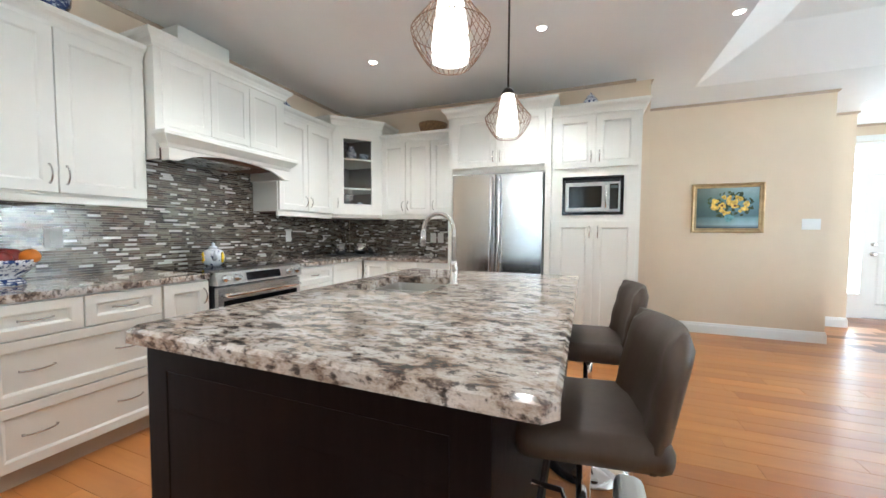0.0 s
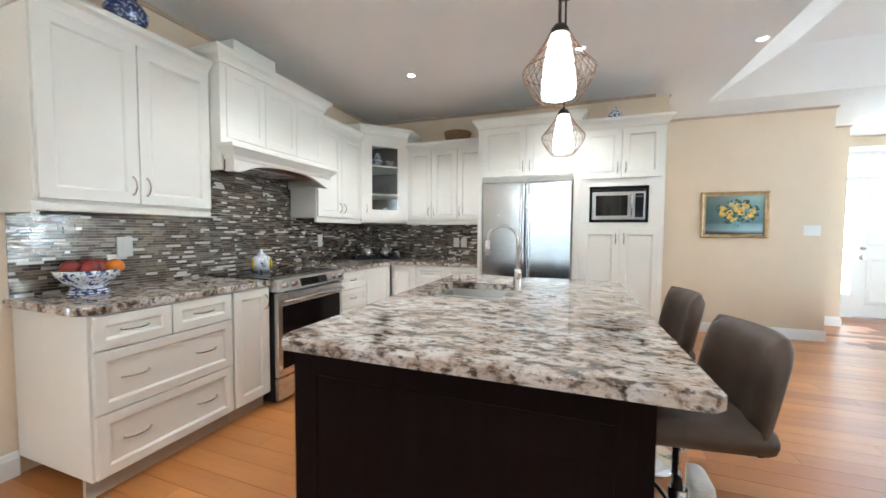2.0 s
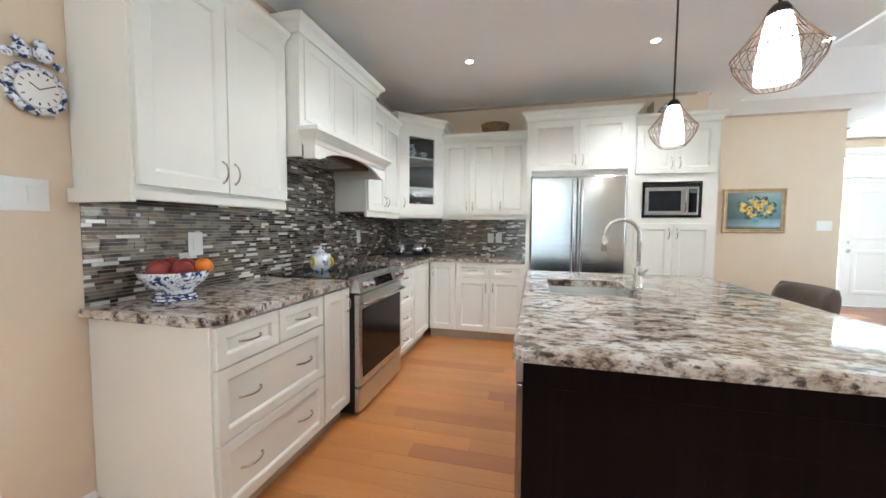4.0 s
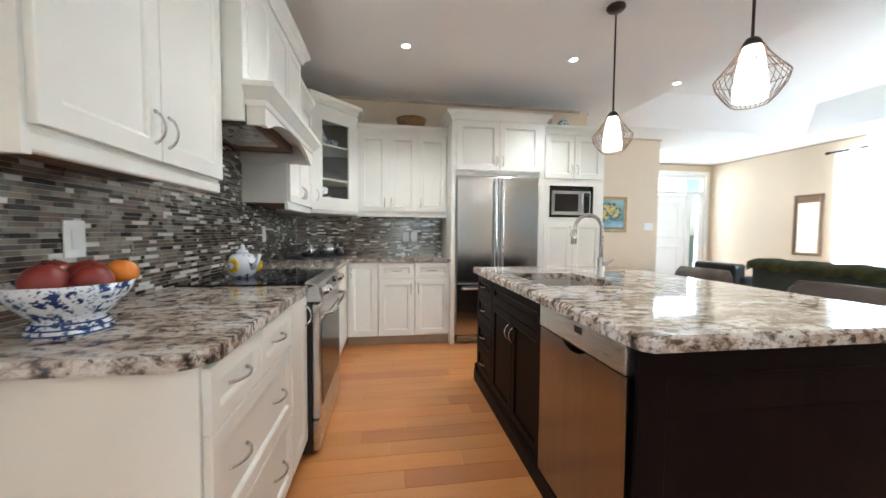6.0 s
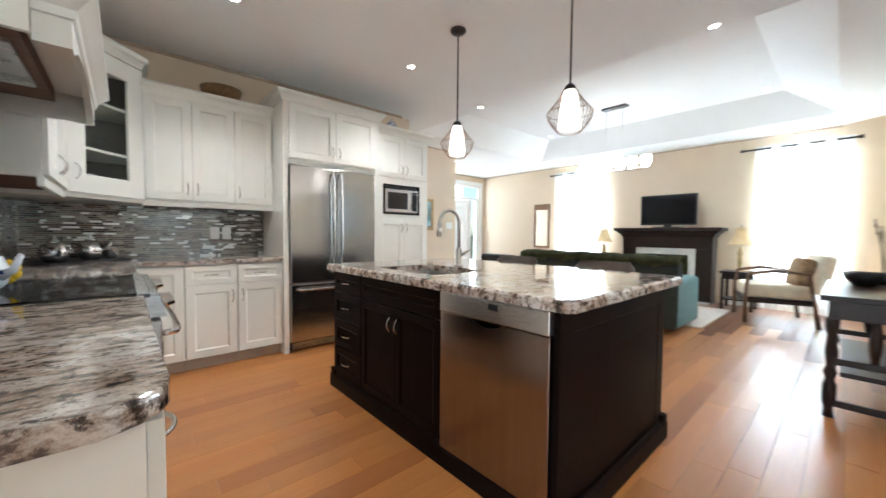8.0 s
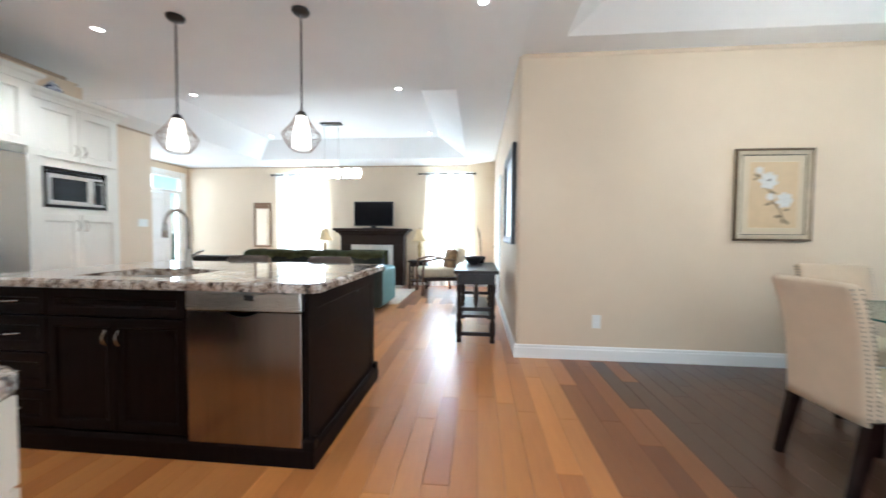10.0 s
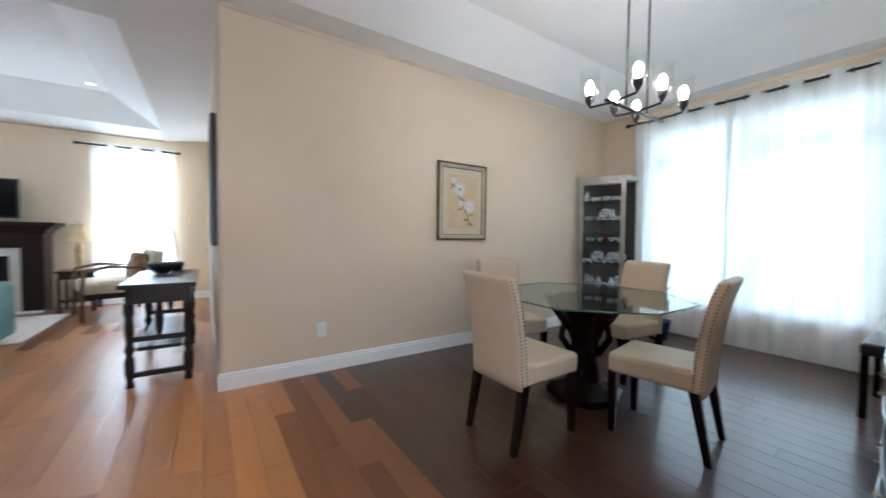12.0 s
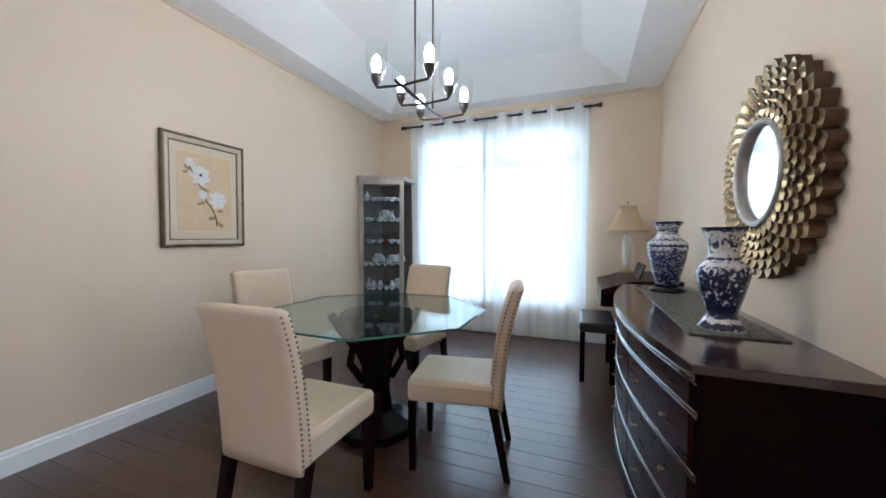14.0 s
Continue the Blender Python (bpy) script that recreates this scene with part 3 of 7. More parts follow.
for x0, h in ((-1.31, "r"), (-0.935, "l")):
    c = thing("base_cabinet", pose(x0, 3.75, 0), "cream shaker base cabinet with one drawer over one door", "cabinet", "fridge wall base cabinets")
    carcass(c, 0.372, 0.6, 0, 0.872, 0.1)
    front(c, "drawer", 0.005, 0.367, 0.705, 0.865, "h", ln=0.09)
    front(c, "door", 0.005, 0.367, 0.108, 0.698, h)


def slab(outline, z0, z1, bevel=0.008):
    bm = bmesh.new()
    lo = [bm.verts.new((x, y, z0)) for x, y in outline]
    hi = [bm.verts.new((x, y, z1)) for x, y in outline]
    n = len(outline)
    bm.faces.new(lo[::-1])
    f = bm.faces.new(hi)
    for k in range(n):
        bm.faces.new((lo[k], lo[(k + 1) % n], hi[(k + 1) % n], hi[k]))
    if bevel:
        es = [e for e in bm.edges if abs(e.verts[0].co.z - e.verts[1].co.z) < 1e-5]
        bmesh.ops.bevel(bm, geom=es, offset=bevel, segments=3, affect="EDGES", profile=0.5)
    return bm


def arc(cx, cy, r, a0, a1, n=5):
    return [(cx + r * math.cos(radians(a0 + (a1 - a0) * i / n)), cy + r * math.sin(radians(a0 + (a1 - a0) * i / n))) for i in range(n + 1)]


CT = 0.912
solid("countertop", slab([(WX + 0.002, 0.86), *arc(-1.69, 0.94, 0.08, -90, 0), (-1.61, 1.908), (WX + 0.002, 1.908)], 0.874, CT), GRAN,
      "speckled beige granite countertop with a rounded corner", "countertop")
solid("countertop", slab([(WX + 0.002, 2.695), (-1.61, 2.695), (-1.61, 3.72), (-0.56, 3.72), (-0.56, BY - 0.002), (WX + 0.002, BY - 0.002)], 0.874, CT), GRAN,
      "speckled beige granite corner countertop", "countertop")

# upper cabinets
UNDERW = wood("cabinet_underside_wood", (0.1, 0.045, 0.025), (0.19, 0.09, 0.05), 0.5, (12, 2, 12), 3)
CROWN = [(0, 0), (0.012, 0), (0.016, 0.02), (0.03, 0.045), (0.052, 0.062), (0.058, 0.075), (0.058, 0.09), (0, 0.09)]


def crown(parent, pts, z, name="crown"):
    """Moulding on a cabinet top; the room lies to the right of the way."""
    return part(name, sweep(pts, [(o, z + h) for o, h in CROWN]), CAB, parent)


def upper(m, w, d, z0, z1, doors, label, group, crown_path=None, rail=True):
    c = thing("wall_cabinet", m, label, "cabinet", group)
    carcass(c, w, d, z0, z1)
    for x0, x1, h in doors:
        front(c, "door", x0, x1, z0 + 0.012, z1 - 0.004, h)
    if rail:
        part("light_rail", sweep([(0, 0), (w, 0)], [(-0.02, z0 - 0.045), (0.002, z0 - 0.045), (0.005, z0 - 0.04), (0.005, z0 - 0.008), (0.002, z0), (-0.02, z0)]), CAB, c)
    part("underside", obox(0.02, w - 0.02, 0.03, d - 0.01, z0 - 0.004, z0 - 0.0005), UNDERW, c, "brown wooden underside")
    if crown_path:
        crown(c, crown_path, z1)
    return c


u = upper(pose(-1.945, 0.866, 0, 0, 0, 90), 0.858, 0.312, 1.395, 2.3, [(0.012, 0.424, "rb"), (0.430, 0.852, "lb")], "cream two-door wall cabinet with crown moulding", "range wall cabinets", [(0, 0.312), (0, 0), (0.858, 0)])
part("side_rail", obox(-0.02, 0.0, -0.016, 0.312, 1.34, 1.395), CAB, u)
u = upper(pose(-1.945, 2.812, 0, 0, 0, 90), 0.78, 0.312, 1.395, 2.3, [(0.008, 0.386, "rb"), (0.392, 0.772, "lb")], "cream two-door wall cabinet beside the hood", "range wall cabinets", [(0, 0), (0.78, 0)])
u = upper(pose(-1.545, 4.02, 0), 1.005, 0.326, 1.395, 2.25, [(0.02, 0.33, "rb"), (0.336, 0.652, "lb"), (0.658, 0.98, "lb")], "cream three-door wall cabinet", "fridge wall cabinets", [(0, 0), (1.005, 0)])

# diagonal glass cabinet in the corner
gx, gy = -1.945, 3.6
c = thing("corner_cabinet", pose(gx, gy, 0), "cream corner cabinet with a glass door and blue china inside", "cabinet")
ang = math.degrees(math.atan2(4.02 - gy, -1.545 - gx))
wd = math.hypot(4.02 - gy, -1.545 - gx)
rm = pose(0, 0, 0, 0, 0, ang)
zc0, zc1 = 1.395, 2.4
for nm, pts in (("back_panel", [(-0.312, 0), (-0.312, 0.745), (-0.30, 0.745), (-0.30, 0)]), ("back_panel", [(-0.30, 0.733), (-0.30, 0.745), (0.4, 0.745), (0.4, 0.733)]),
                ("side_panel", [(-0.30, 0), (-0.30, 0.016), (0.0, 0.016), (0, 0)]), ("side_panel", [(0.384, 0.42), (0.384, 0.733), (0.4, 0.733), (0.4, 0.42)])):
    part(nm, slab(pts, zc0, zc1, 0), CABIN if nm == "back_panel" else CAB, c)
foot = [(-0.312, 0), (0, 0), (0.4, 0.42), (0.4, 0.745), (-0.312, 0.745)]
part("bottom_panel", slab(foot, zc0 - 0.03, zc0, 0), CAB, c)
part("top_panel", slab(foot, zc1, zc1 + 0.015, 0), CAB, c)
for z in (1.70, 2.04):
    part("shelf", slab([(-0.29, 0.02), (0.0, 0.02), (0.38, 0.42), (0.38, 0.73), (-0.29, 0.73)], z, z + 0.018, 0), CAB, c)
bm = panel(bmesh.new(), 0.0, wd, zc0, zc1, [(0, 0), (0, 0.02), (0.003, 0.022), (0.125, 0.022), (0.13, 0.016), (0.13, 0.0), (0, 0.0)], cap=False)
d = part("door", bm, CAB, c, m=rm)
part("pane", obox(0.128, wd - 0.128, -0.008, -0.004, zc0 + 0.128, zc1 - 0.128), GLASS, d)
pull(d, 0.06, zc0 + 0.14, -0.02)
part("crown", sweep([(-0.312, 0), (0, 0), (0.4, 0.42), (0.4, 0.745)], [(o, zc1 + 0.015 + h) for o, h in CROWN]), CAB, c)
for k, (dx, dy, z, kind) in enumerate([(-0.02, 0.28, 1.395, "cup"), (0.1, 0.4, 1.395, "jug"), (0.02, 0.3, 1.718, "glass"), (0.1, 0.36, 1.718, "glass"), (0.17, 0.44, 1.718, "glass"), (0.05, 0.3, 2.058, "pot"), (0.15, 0.42, 2.058, "cup")]):
    bm = bmesh.new()
    if kind == "glass":
        lathe(bm, [(0.028, 0), (0.008, 0.006), (0.006, 0.05), (0.03, 0.08), (0.034, 0.13), (0.031, 0.13), (0.027, 0.082)], 14)
    elif kind == "cup":
        lathe(bm, [(0.03, 0), (0.03, 0.01), (0.055, 0.06), (0.058, 0.085), (0.054, 0.085), (0.05, 0.06)], 14)
    else:
        lathe(bm, [(0.035, 0), (0.06, 0.04), (0.062, 0.09), (0.03, 0.14), (0.036, 0.165), (0.03, 0.165)], 14)
    solid({"glass": "wine_glass", "cup": "tea_cup", "jug": "milk_jug", "pot": "teapot"}[kind], bm, GLASS if kind == "glass" else BLUEW,
          "clear stemmed glass on the cabinet shelf" if kind == "glass" else "blue and white china piece on the cabinet shelf", "glass" if kind == "glass" else "china", "corner cabinet china", m=pose(gx + dx, gy + dy, z + 0.002))

# range hood of painted wood
c = thing("range_hood", pose(-1.86, 1.73, 0, 0, 0, 90), "cream painted wooden range hood with an arched valance", "range hood")
hw, hd = 1.075, 0.398
part("body", obox(0, hw, -0.02, hd, 1.80, 2.39, 0.003), CAB, c)
for i in range(3):
    part("front_panel", panel(bmesh.new(), 0.045 + i * 0.33, 0.37 + i * 0.33, 1.9, 2.37, [(0, 0), (0, 0.009), (0.05, 0.009), (0.056, 0.004), (0.06, 0.004)], yb=-0.02), CAB, c)
part("mantel_moulding", sweep([(0.03, -0.021), (0.03, -0.10), (hw - 0.03, -0.10), (hw - 0.03, -0.021)], [(0, 1.745), (0.008, 1.748), (0.012, 1.772), (0.022, 1.782), (0.048, 1.812), (0.056, 1.82), (0.056, 1.842), (0.048, 1.85), (0, 1.852)]), CAB, c)
part("mantel_top", obox(0.03, hw - 0.03, -0.10, -0.0205, 1.79, 1.85), CAB, c)
crown(c, [(0, hd), (0, -0.02), (hw, -0.02), (hw, hd)], 2.39)
bm = bmesh.new()                                        # arched valance under the mantel
N = 20
tp, bt = [], []
for side in (-0.10, -0.076):
    row_t, row_b = [], []
    for i in range(N + 1):
        x = 0.03 + (hw - 0.06) * i / N
        u_ = abs(2 * i / N - 1)
        zb = 1.665 + (0.0 if u_ > 0.84 else 0.085 * (1 - (u_ / 0.84) ** 2) ** 0.6)
        row_t.append(bm.verts.new((x, side, 1.79)))
        row_b.append(bm.verts.new((x, side, zb)))
    tp.append(row_t)
    bt.append(row_b)
for i in range(N):
    for s in (0, 1):
        bm.faces.new((bt[s][i], bt[s][i + 1], tp[s][i + 1], tp[s][i]))
    bm.faces.new((bt[0][i], bt[0][i + 1], bt[1][i + 1], bt[1][i]))
    bm.faces.new((tp[0][i], tp[0][i + 1], tp[1][i + 1], tp[1][i]))
for i in (0, N):
    bm.faces.new((bt[0][i], bt[1][i], tp[1][i], tp[0][i]))
part("valance", bm, CAB, c, "arched cream valance")
for x in (0.03, hw - 0.05):
    part("valance_return", obox(x, x + 0.02, -0.0758, -0.0205, 1.665, 1.79), CAB, c)
for x in (0.0, hw - 0.02):
    part("side_panel", obox(x, x + 0.02, -0.02, hd, 1.675, 1.80), CAB, c)
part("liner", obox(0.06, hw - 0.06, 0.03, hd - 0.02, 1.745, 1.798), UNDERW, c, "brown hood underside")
part("liner_filter", obox(0.3, hw - 0.3, 0.06, hd - 0.08, 1.73, 1.744), STEELH, c)
part("duct_box", obox(0.29, 0.7, 0.19, hd, 2.391, 2.715), CAB, c)

# range
c = thing("range", west(1.914, -1.60), "stainless steel slide-in range with a black glass cooktop", "range")
rw = 0.776
part("body", obox(0.004, rw - 0.004, 0.0, 0.64, 0.02, 0.895), BLACKP, c, "black range sides")
part("cooktop", obox(0.0, rw, -0.01, 0.64, 0.896, 0.918, 0.004), BLACKG, c, "black glass cooktop")
bm = bmesh.new()
pr = [bm.verts.new((x, y, 0.925 + z)) for x in (0.0, rw) for y, z in ((0.03, 0.0), (-0.03, -0.012), (-0.055, -0.1), (0.03, -0.1))]
for q in ((0, 1, 2, 3), (7, 6, 5, 4), (0, 4, 5, 1), (1, 5, 6, 2), (2, 6, 7, 3), (3, 7, 4, 0)):
    bm.faces.new([pr[i] for i in q])
cp = part("control_panel", bm, STEELH, c, "sloped steel control panel")
tilt = math.degrees(math.atan2(0.025, 0.088))
pm = pose(0, -0.0435, 0.868, -tilt, 0, 0)
part("display", obox(rw * 0.3, rw * 0.7, -0.003, 0.0, -0.03, 0.03), BLACKG, cp, "black display", m=pm)
for kx in (0.06, 0.15, rw - 0.15, rw - 0.06):
    bm = bmesh.new()
    lathe(bm, [(0.025, 0), (0.025, 0.012), (0.02, 0.016), (0.019, 0.034), (0.015, 0.036)], 18)
    part("knob", bm, CHROME, cp, "steel knob", m=pm @ pose(kx, -0.002, 0, 90, 0, 0))
od = part("oven_door", obox(0.01, rw - 0.01, -0.04, -0.001, 0.2, 0.81, 0.006), STEELH, c, "steel oven door")
part("window", obox(0.05, rw - 0.05, -0.044, -0.0405, 0.255, 0.715, 0.002), OVENG, od, "black oven window")
bm = bmesh.new()
tube(bm, [(0.04, -0.042, 0.755), (0.055, -0.085, 0.755), (0.1, -0.095, 0.757), (rw / 2, -0.1, 0.76), (rw - 0.1, -0.095, 0.757), (rw - 0.055, -0.085, 0.755), (rw - 0.04, -0.042, 0.755)], 0.012, 10)
part("handle", bm, CHROME, od, "steel bar handle")
part("warming_drawer", obox(0.01, rw - 0.01, -0.036, -0.001, 0.03, 0.19, 0.005), STEELH, c, "steel lower drawer")
for k, (ux, uy, r) in enumerate(((0.2, 0.18, 0.1), (0.57, 0.18, 0.085), (0.2, 0.45, 0.08), (0.57, 0.45, 0.1))):
    bm = bmesh.new()
    tube(bm, [(ux + r * math.cos(a * math.pi / 16), uy + r * math.sin(a * math.pi / 16), 0.9185) for a in range(33)], 0.0012, 4)
    part("burner_ring", bm, mat("burner_print", (0.09, 0.09, 0.09), 0.3), c)

# refrigerator in its surround
c = thing("refrigerator", pose(-0.508, 3.68, 0), "stainless steel french-door refrigerator with a bottom freezer", "refrigerator")
fw = 0.9
part("body", obox(0.004, fw - 0.004, 0.062, 0.64, 0.02, 1.765), mat("fridge_grey", (0.12, 0.12, 0.12), 0.5), c)
for x0, x1, hx in ((0.003, fw / 2 - 0.003, fw / 2 - 0.04), (fw / 2 + 0.003, fw - 0.003, fw / 2 + 0.04)):
    d = part("door", obox(x0, x1, 0.0, 0.06, 0.66, 1.775, 0.008), STEELF, c, "brushed steel door")
    bm = bmesh.new()
    tube(bm, [(hx, 0.002, 0.74), (hx, -0.04, 0.76), (hx, -0.05, 0.82), (hx, -0.05, 1.66), (hx, -0.04, 1.72), (hx, 0.002, 1.74)], 0.0125, 10)
    part("handle", bm, CHROME, d, "steel bar handle")
d = part("freezer_drawer", obox(0.003, fw - 0.003, 0.0, 0.06, 0.1, 0.652, 0.008), STEELF, c, "brushed steel freezer drawer")
bm = bmesh.new()
tube(bm, [(0.07, 0.002, 0.6), (0.085, -0.04, 0.6), (0.14, -0.05, 0.6), (fw - 0.14, -0.05, 0.6), (fw - 0.085, -0.04, 0.6), (fw - 0.07, 0.002, 0.6)], 0.0125, 10)
part("handle", bm, CHROME, d, "steel bar handle")
g = part("grille", obox(0.01, fw - 0.01, 0.03, 0.06, 0.02, 0.094), BLACKP, c, "dark toe grille")
for k in range(4):
    part("slat", obox(0.02, fw - 0.02, 0.022, 0.03, 0.03 + 0.016 * k, 0.038 + 0.016 * k), STEELH, g)

c = thing("fridge_cabinet", pose(-0.56, 3.70, 0), "tall cream cabinet surround above the refrigerator", "cabinet")
part("side_panel", obox(0, 0.045, 0, 0.648, 0, 2.35, 0.002), CAB, c)
part("side_panel", obox(0.962, 1.012, 0, 0.648, 0, 2.35, 0.002), CAB, c)
part("body", obox(0.046, 0.961, 0.001, 0.648, 1.83, 2.35), CAB, c)
front(c, "door", 0.05, 0.503, 1.838, 2.34, "rb")
front(c, "door", 0.508, 0.957, 1.838, 2.34, "lb")
part("filler", obox(0.046, 0.961, 0.02, 0.03, 1.785, 1.829), CAB, c)
crown(c, [(0, 0.648), (0, 0), (1.012, 0), (1.012, 0.648)], 2.35)

c = thing("pantry_cabinet", pose(0.455, 3.775, 0), "tall cream pantry cabinet with a microwave niche", "cabinet")
pw = 0.745
part("side_panel", obox(0, 0.02, 0.001, 0.573, 0, 2.27), CAB, c)
part("side_panel", obox(pw - 0.02, pw, 0.001, 0.573, 0, 2.27), CAB, c)
part("body", obox(0.0205, pw - 0.0205, 0.001, 0.573, 0.1, 1.366), CAB, c)
part("body", obox(0.0205, pw - 0.0205, 0.001, 0.573, 1.714, 2.27), CAB, c)
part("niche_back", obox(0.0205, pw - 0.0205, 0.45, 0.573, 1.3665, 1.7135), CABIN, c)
for x0, x1 in ((0.0205, 0.099), (0.611, pw - 0.0205)):
    part("stile", obox(x0, x1, 0.001, 0.02, 1.3665, 1.7135), CAB, c)
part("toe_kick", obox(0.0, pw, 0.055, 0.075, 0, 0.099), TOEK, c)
front(c, "door", 0.03, pw / 2 - 0.003, 1.79, 2.26, "rb")
front(c, "door", pw / 2 + 0.003, pw - 0.03, 1.79, 2.26, "lb")
front(c, "door", 0.03, pw / 2 - 0.003, 0.11, 1.31, "r")
front(c, "door", pw / 2 + 0.003, pw - 0.03, 0.11, 1.31, "l")
crown(c, [(0, 0.573), (0, 0), (pw, 0), (pw, 0.573)], 2.27)

c = thing("microwave", pose(0.52, 3.768, 1.345), "built-in microwave with a steel door and black trim", "microwave")
part("body", obox(0.06, 0.52, 0.031, 0.42, 0.0225, 0.34), BLACKP, c)
part("trim_frame", panel(bmesh.new(), 0.033, 0.547, 0.022, 0.368, [(0, 0), (0, 0.006), (0.022, 0.006), (0.024, 0.0), (0.024, -0.03), (0, -0.03)], cap=False), BLACKG, c, "black trim frame")
d = part("door", obox(0.06, 0.52, -0.004, 0.03, 0.048, 0.315, 0.004), mat("bright_steel", (0.5, 0.49, 0.48), 0.3, 1.0), c, "steel microwave door")
part("window", obox(0.09, 0.37, -0.0075, -0.0042, 0.085, 0.28, 0.001), BLACKG, d, "dark window")
part("control_panel", obox(0.435, 0.505, -0.0075, -0.0042, 0.07, 0.295, 0.001), BLACKG, d, "black control strip")
part("display", obox(0.442, 0.498, -0.0085, -0.0076, 0.255, 0.28), mat("display_grey", (0.1, 0.12, 0.12), 0.2), d)
bm = bmesh.new()
tube(bm, [(0.402, -0.004, 0.075), (0.402, -0.03, 0.09), (0.402, -0.033, 0.18), (0.402, -0.03, 0.275), (0.402, -0.004, 0.29)], 0.008, 8)
part("handle", bm, CHROME, d)

# island
IX0, IX1, IY0, IY1 = -0.53, 0.73, 0.86, 2.82
c = thing("kitchen_island", pose(-0.5, 0.905, 0), "espresso-stained wooden kitchen island with drawers and doors", "island")
iw, il = 1.10, 1.87                                     # body's width and length
part("body", obox(0.012, iw, 0.012, il, 0.0, 0.66), ESP, c)
for b_ in ((0.012, iw, 0.012, 0.83), (0.012, iw, 1.45, il), (0.012, 0.1, 0.8305, 1.4495), (0.565, iw, 0.8305, 1.4495)):
    part("upper_carcass", obox(*b_, 0.6605, 0.866), ESP, c)   # open above for the sink bowls
part("end_panel", panel(bmesh.new(), 0.0, iw, 0.0, 0.866, [(0, -0.01), (0, 0.0), (0.09, 0.0), (0.096, -0.006), (0.1, -0.006)], yb=0.01), ESP, c)
part("plinth", sweep([(iw, il), (0, il), (0, 0), (iw, 0), (iw, il)][::-1], [(0, 0), (-0.02, 0), (-0.02, 0.085), (-0.008, 0.105), (0, 0.11)]), ESP, c)
for dx, dy in ((-0.018, -0.018), (-0.018, il - 0.04), (iw - 0.04, -0.018)):
    bm = bmesh.new()
    box(bm, dx, dx + 0.058, dy, dy + 0.058, 0.0, 0.14, 0.008)
    part("corner_foot", bm, ESP, c)


def island_front(name, a0, a1, z0, z1, handle):
    bm = panel(bmesh.new(), -a1, -a0, z0, z1, SHAKER_D)
    ob = part(name, bm, ESP, c, m=pose(0.012, 0, 0, 0, 0, -90))
    if handle == "h":
        pull(ob, -(a0 + a1) / 2, (z0 + z1) / 2, -0.018, False, 0.09)
    elif handle:
        pull(ob, -a1 + 0.035 if handle == "l" else -a0 - 0.035, z1 - 0.1, -0.02, True, 0.09)


island_front("panel", 0.66, 1.44, 0.72, 0.86, None)
island_front("door", 0.66, 1.048, 0.12, 0.712, "l")
island_front("door", 1.052, 1.44, 0.12, 0.712, "r")
for z0, z1 in ((0.72, 0.86), (0.52, 0.712), (0.32, 0.512), (0.12, 0.312)):
    island_front("drawer", 1.448, 1.84, z0, z1, "h")

d = thing("dishwasher", pose(-0.508, 0.945, 0), "stainless steel dishwasher set in the island", "dishwasher")
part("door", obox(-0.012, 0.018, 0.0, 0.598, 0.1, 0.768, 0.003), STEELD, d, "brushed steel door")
part("control_strip", obox(-0.016, 0.018, 0.0, 0.598, 0.772, 0.863, 0.004), STEELH, d, "steel control strip")
part("badge", obox(-0.018, -0.0155, 0.24, 0.29, 0.825, 0.85), BLACKP, d)
bm = bmesh.new()
rows_ = []
for i in range(9):
    a = i / 8
    y_ = 0.2 + 0.2 * a
    dep = 0.028 * math.sin(math.pi * a)
    rows_.append([bm.verts.new((-0.0165, y_, 0.772)), bm.verts.new((-0.0165, y_, 0.772 - dep))])
for p, q in zip(rows_, rows_[1:]):
    try:
        bm.faces.new((p[0], q[0], q[1], p[1]))
    except ValueError:
        pass
bmesh.ops.solidify(bm, geom=bm.faces[:], thickness=0.004)
part("finger_grip", bm, STEELH, d)
part("toe_panel", obox(-0.006, 0.02, 0.002, 0.596, 0.0, 0.095), BLACKP, d)

SX0, SX1, SY0, SY1 = -0.385, 0.05, 1.75, 2.34           # sink cut-out
outer = [(IX0 + 0.03, IY0), (IX1 - 0.03, IY0), (IX1, IY0 + 0.03), (IX1, IY1), (IX0, IY1), (IX0, IY0 + 0.03)]
inner = [(SX0, SY0), (SX1, SY0), (SX1, SY1), (SX0, SY1)]


def ring_slab(outline, hole, z0, z1, b):
    bm = bmesh.new()
    cx, cy = sum(p[0] for p in outline) / len(outline), sum(p[1] for p in outline) / len(outline)
    inset = [(x - b * (1 if x > cx else -1), y - b * (1 if y > cy else -1)) for x, y in outline]
    loops = []
    for pts, z in ((outline, z0), (outline, z1 - b), (inset, z1)):
        loops.append([bm.verts.new((x, y, z)) for x, y in pts])
    ht = [bm.verts.new((x, y, z1)) for x, y in hole]
    hb = [bm.verts.new((x, y, z0)) for x, y in hole]
    n = len(outline)
    for a, b2 in zip(loops, loops[1:]):
        for k in range(n):
            bm.faces.new((a[k], a[(k + 1) % n], b2[(k + 1) % n], b2[k]))
    for k in range(4):
        bm.faces.new((ht[k], hb[k], hb[(k + 1) % 4], ht[(k + 1) % 4]))
    for lp, hl in ((loops[-1], ht), (loops[0], hb)):
        es = [bm.edges.get((lp[k], lp[(k + 1) % n])) for k in range(n)] + [bm.edges.get((hl[k], hl[(k + 1) % 4])) for k in range(4)]
        bmesh.ops.triangle_fill(bm, use_beauty=True, use_dissolve=False, edges=es)
    return bm


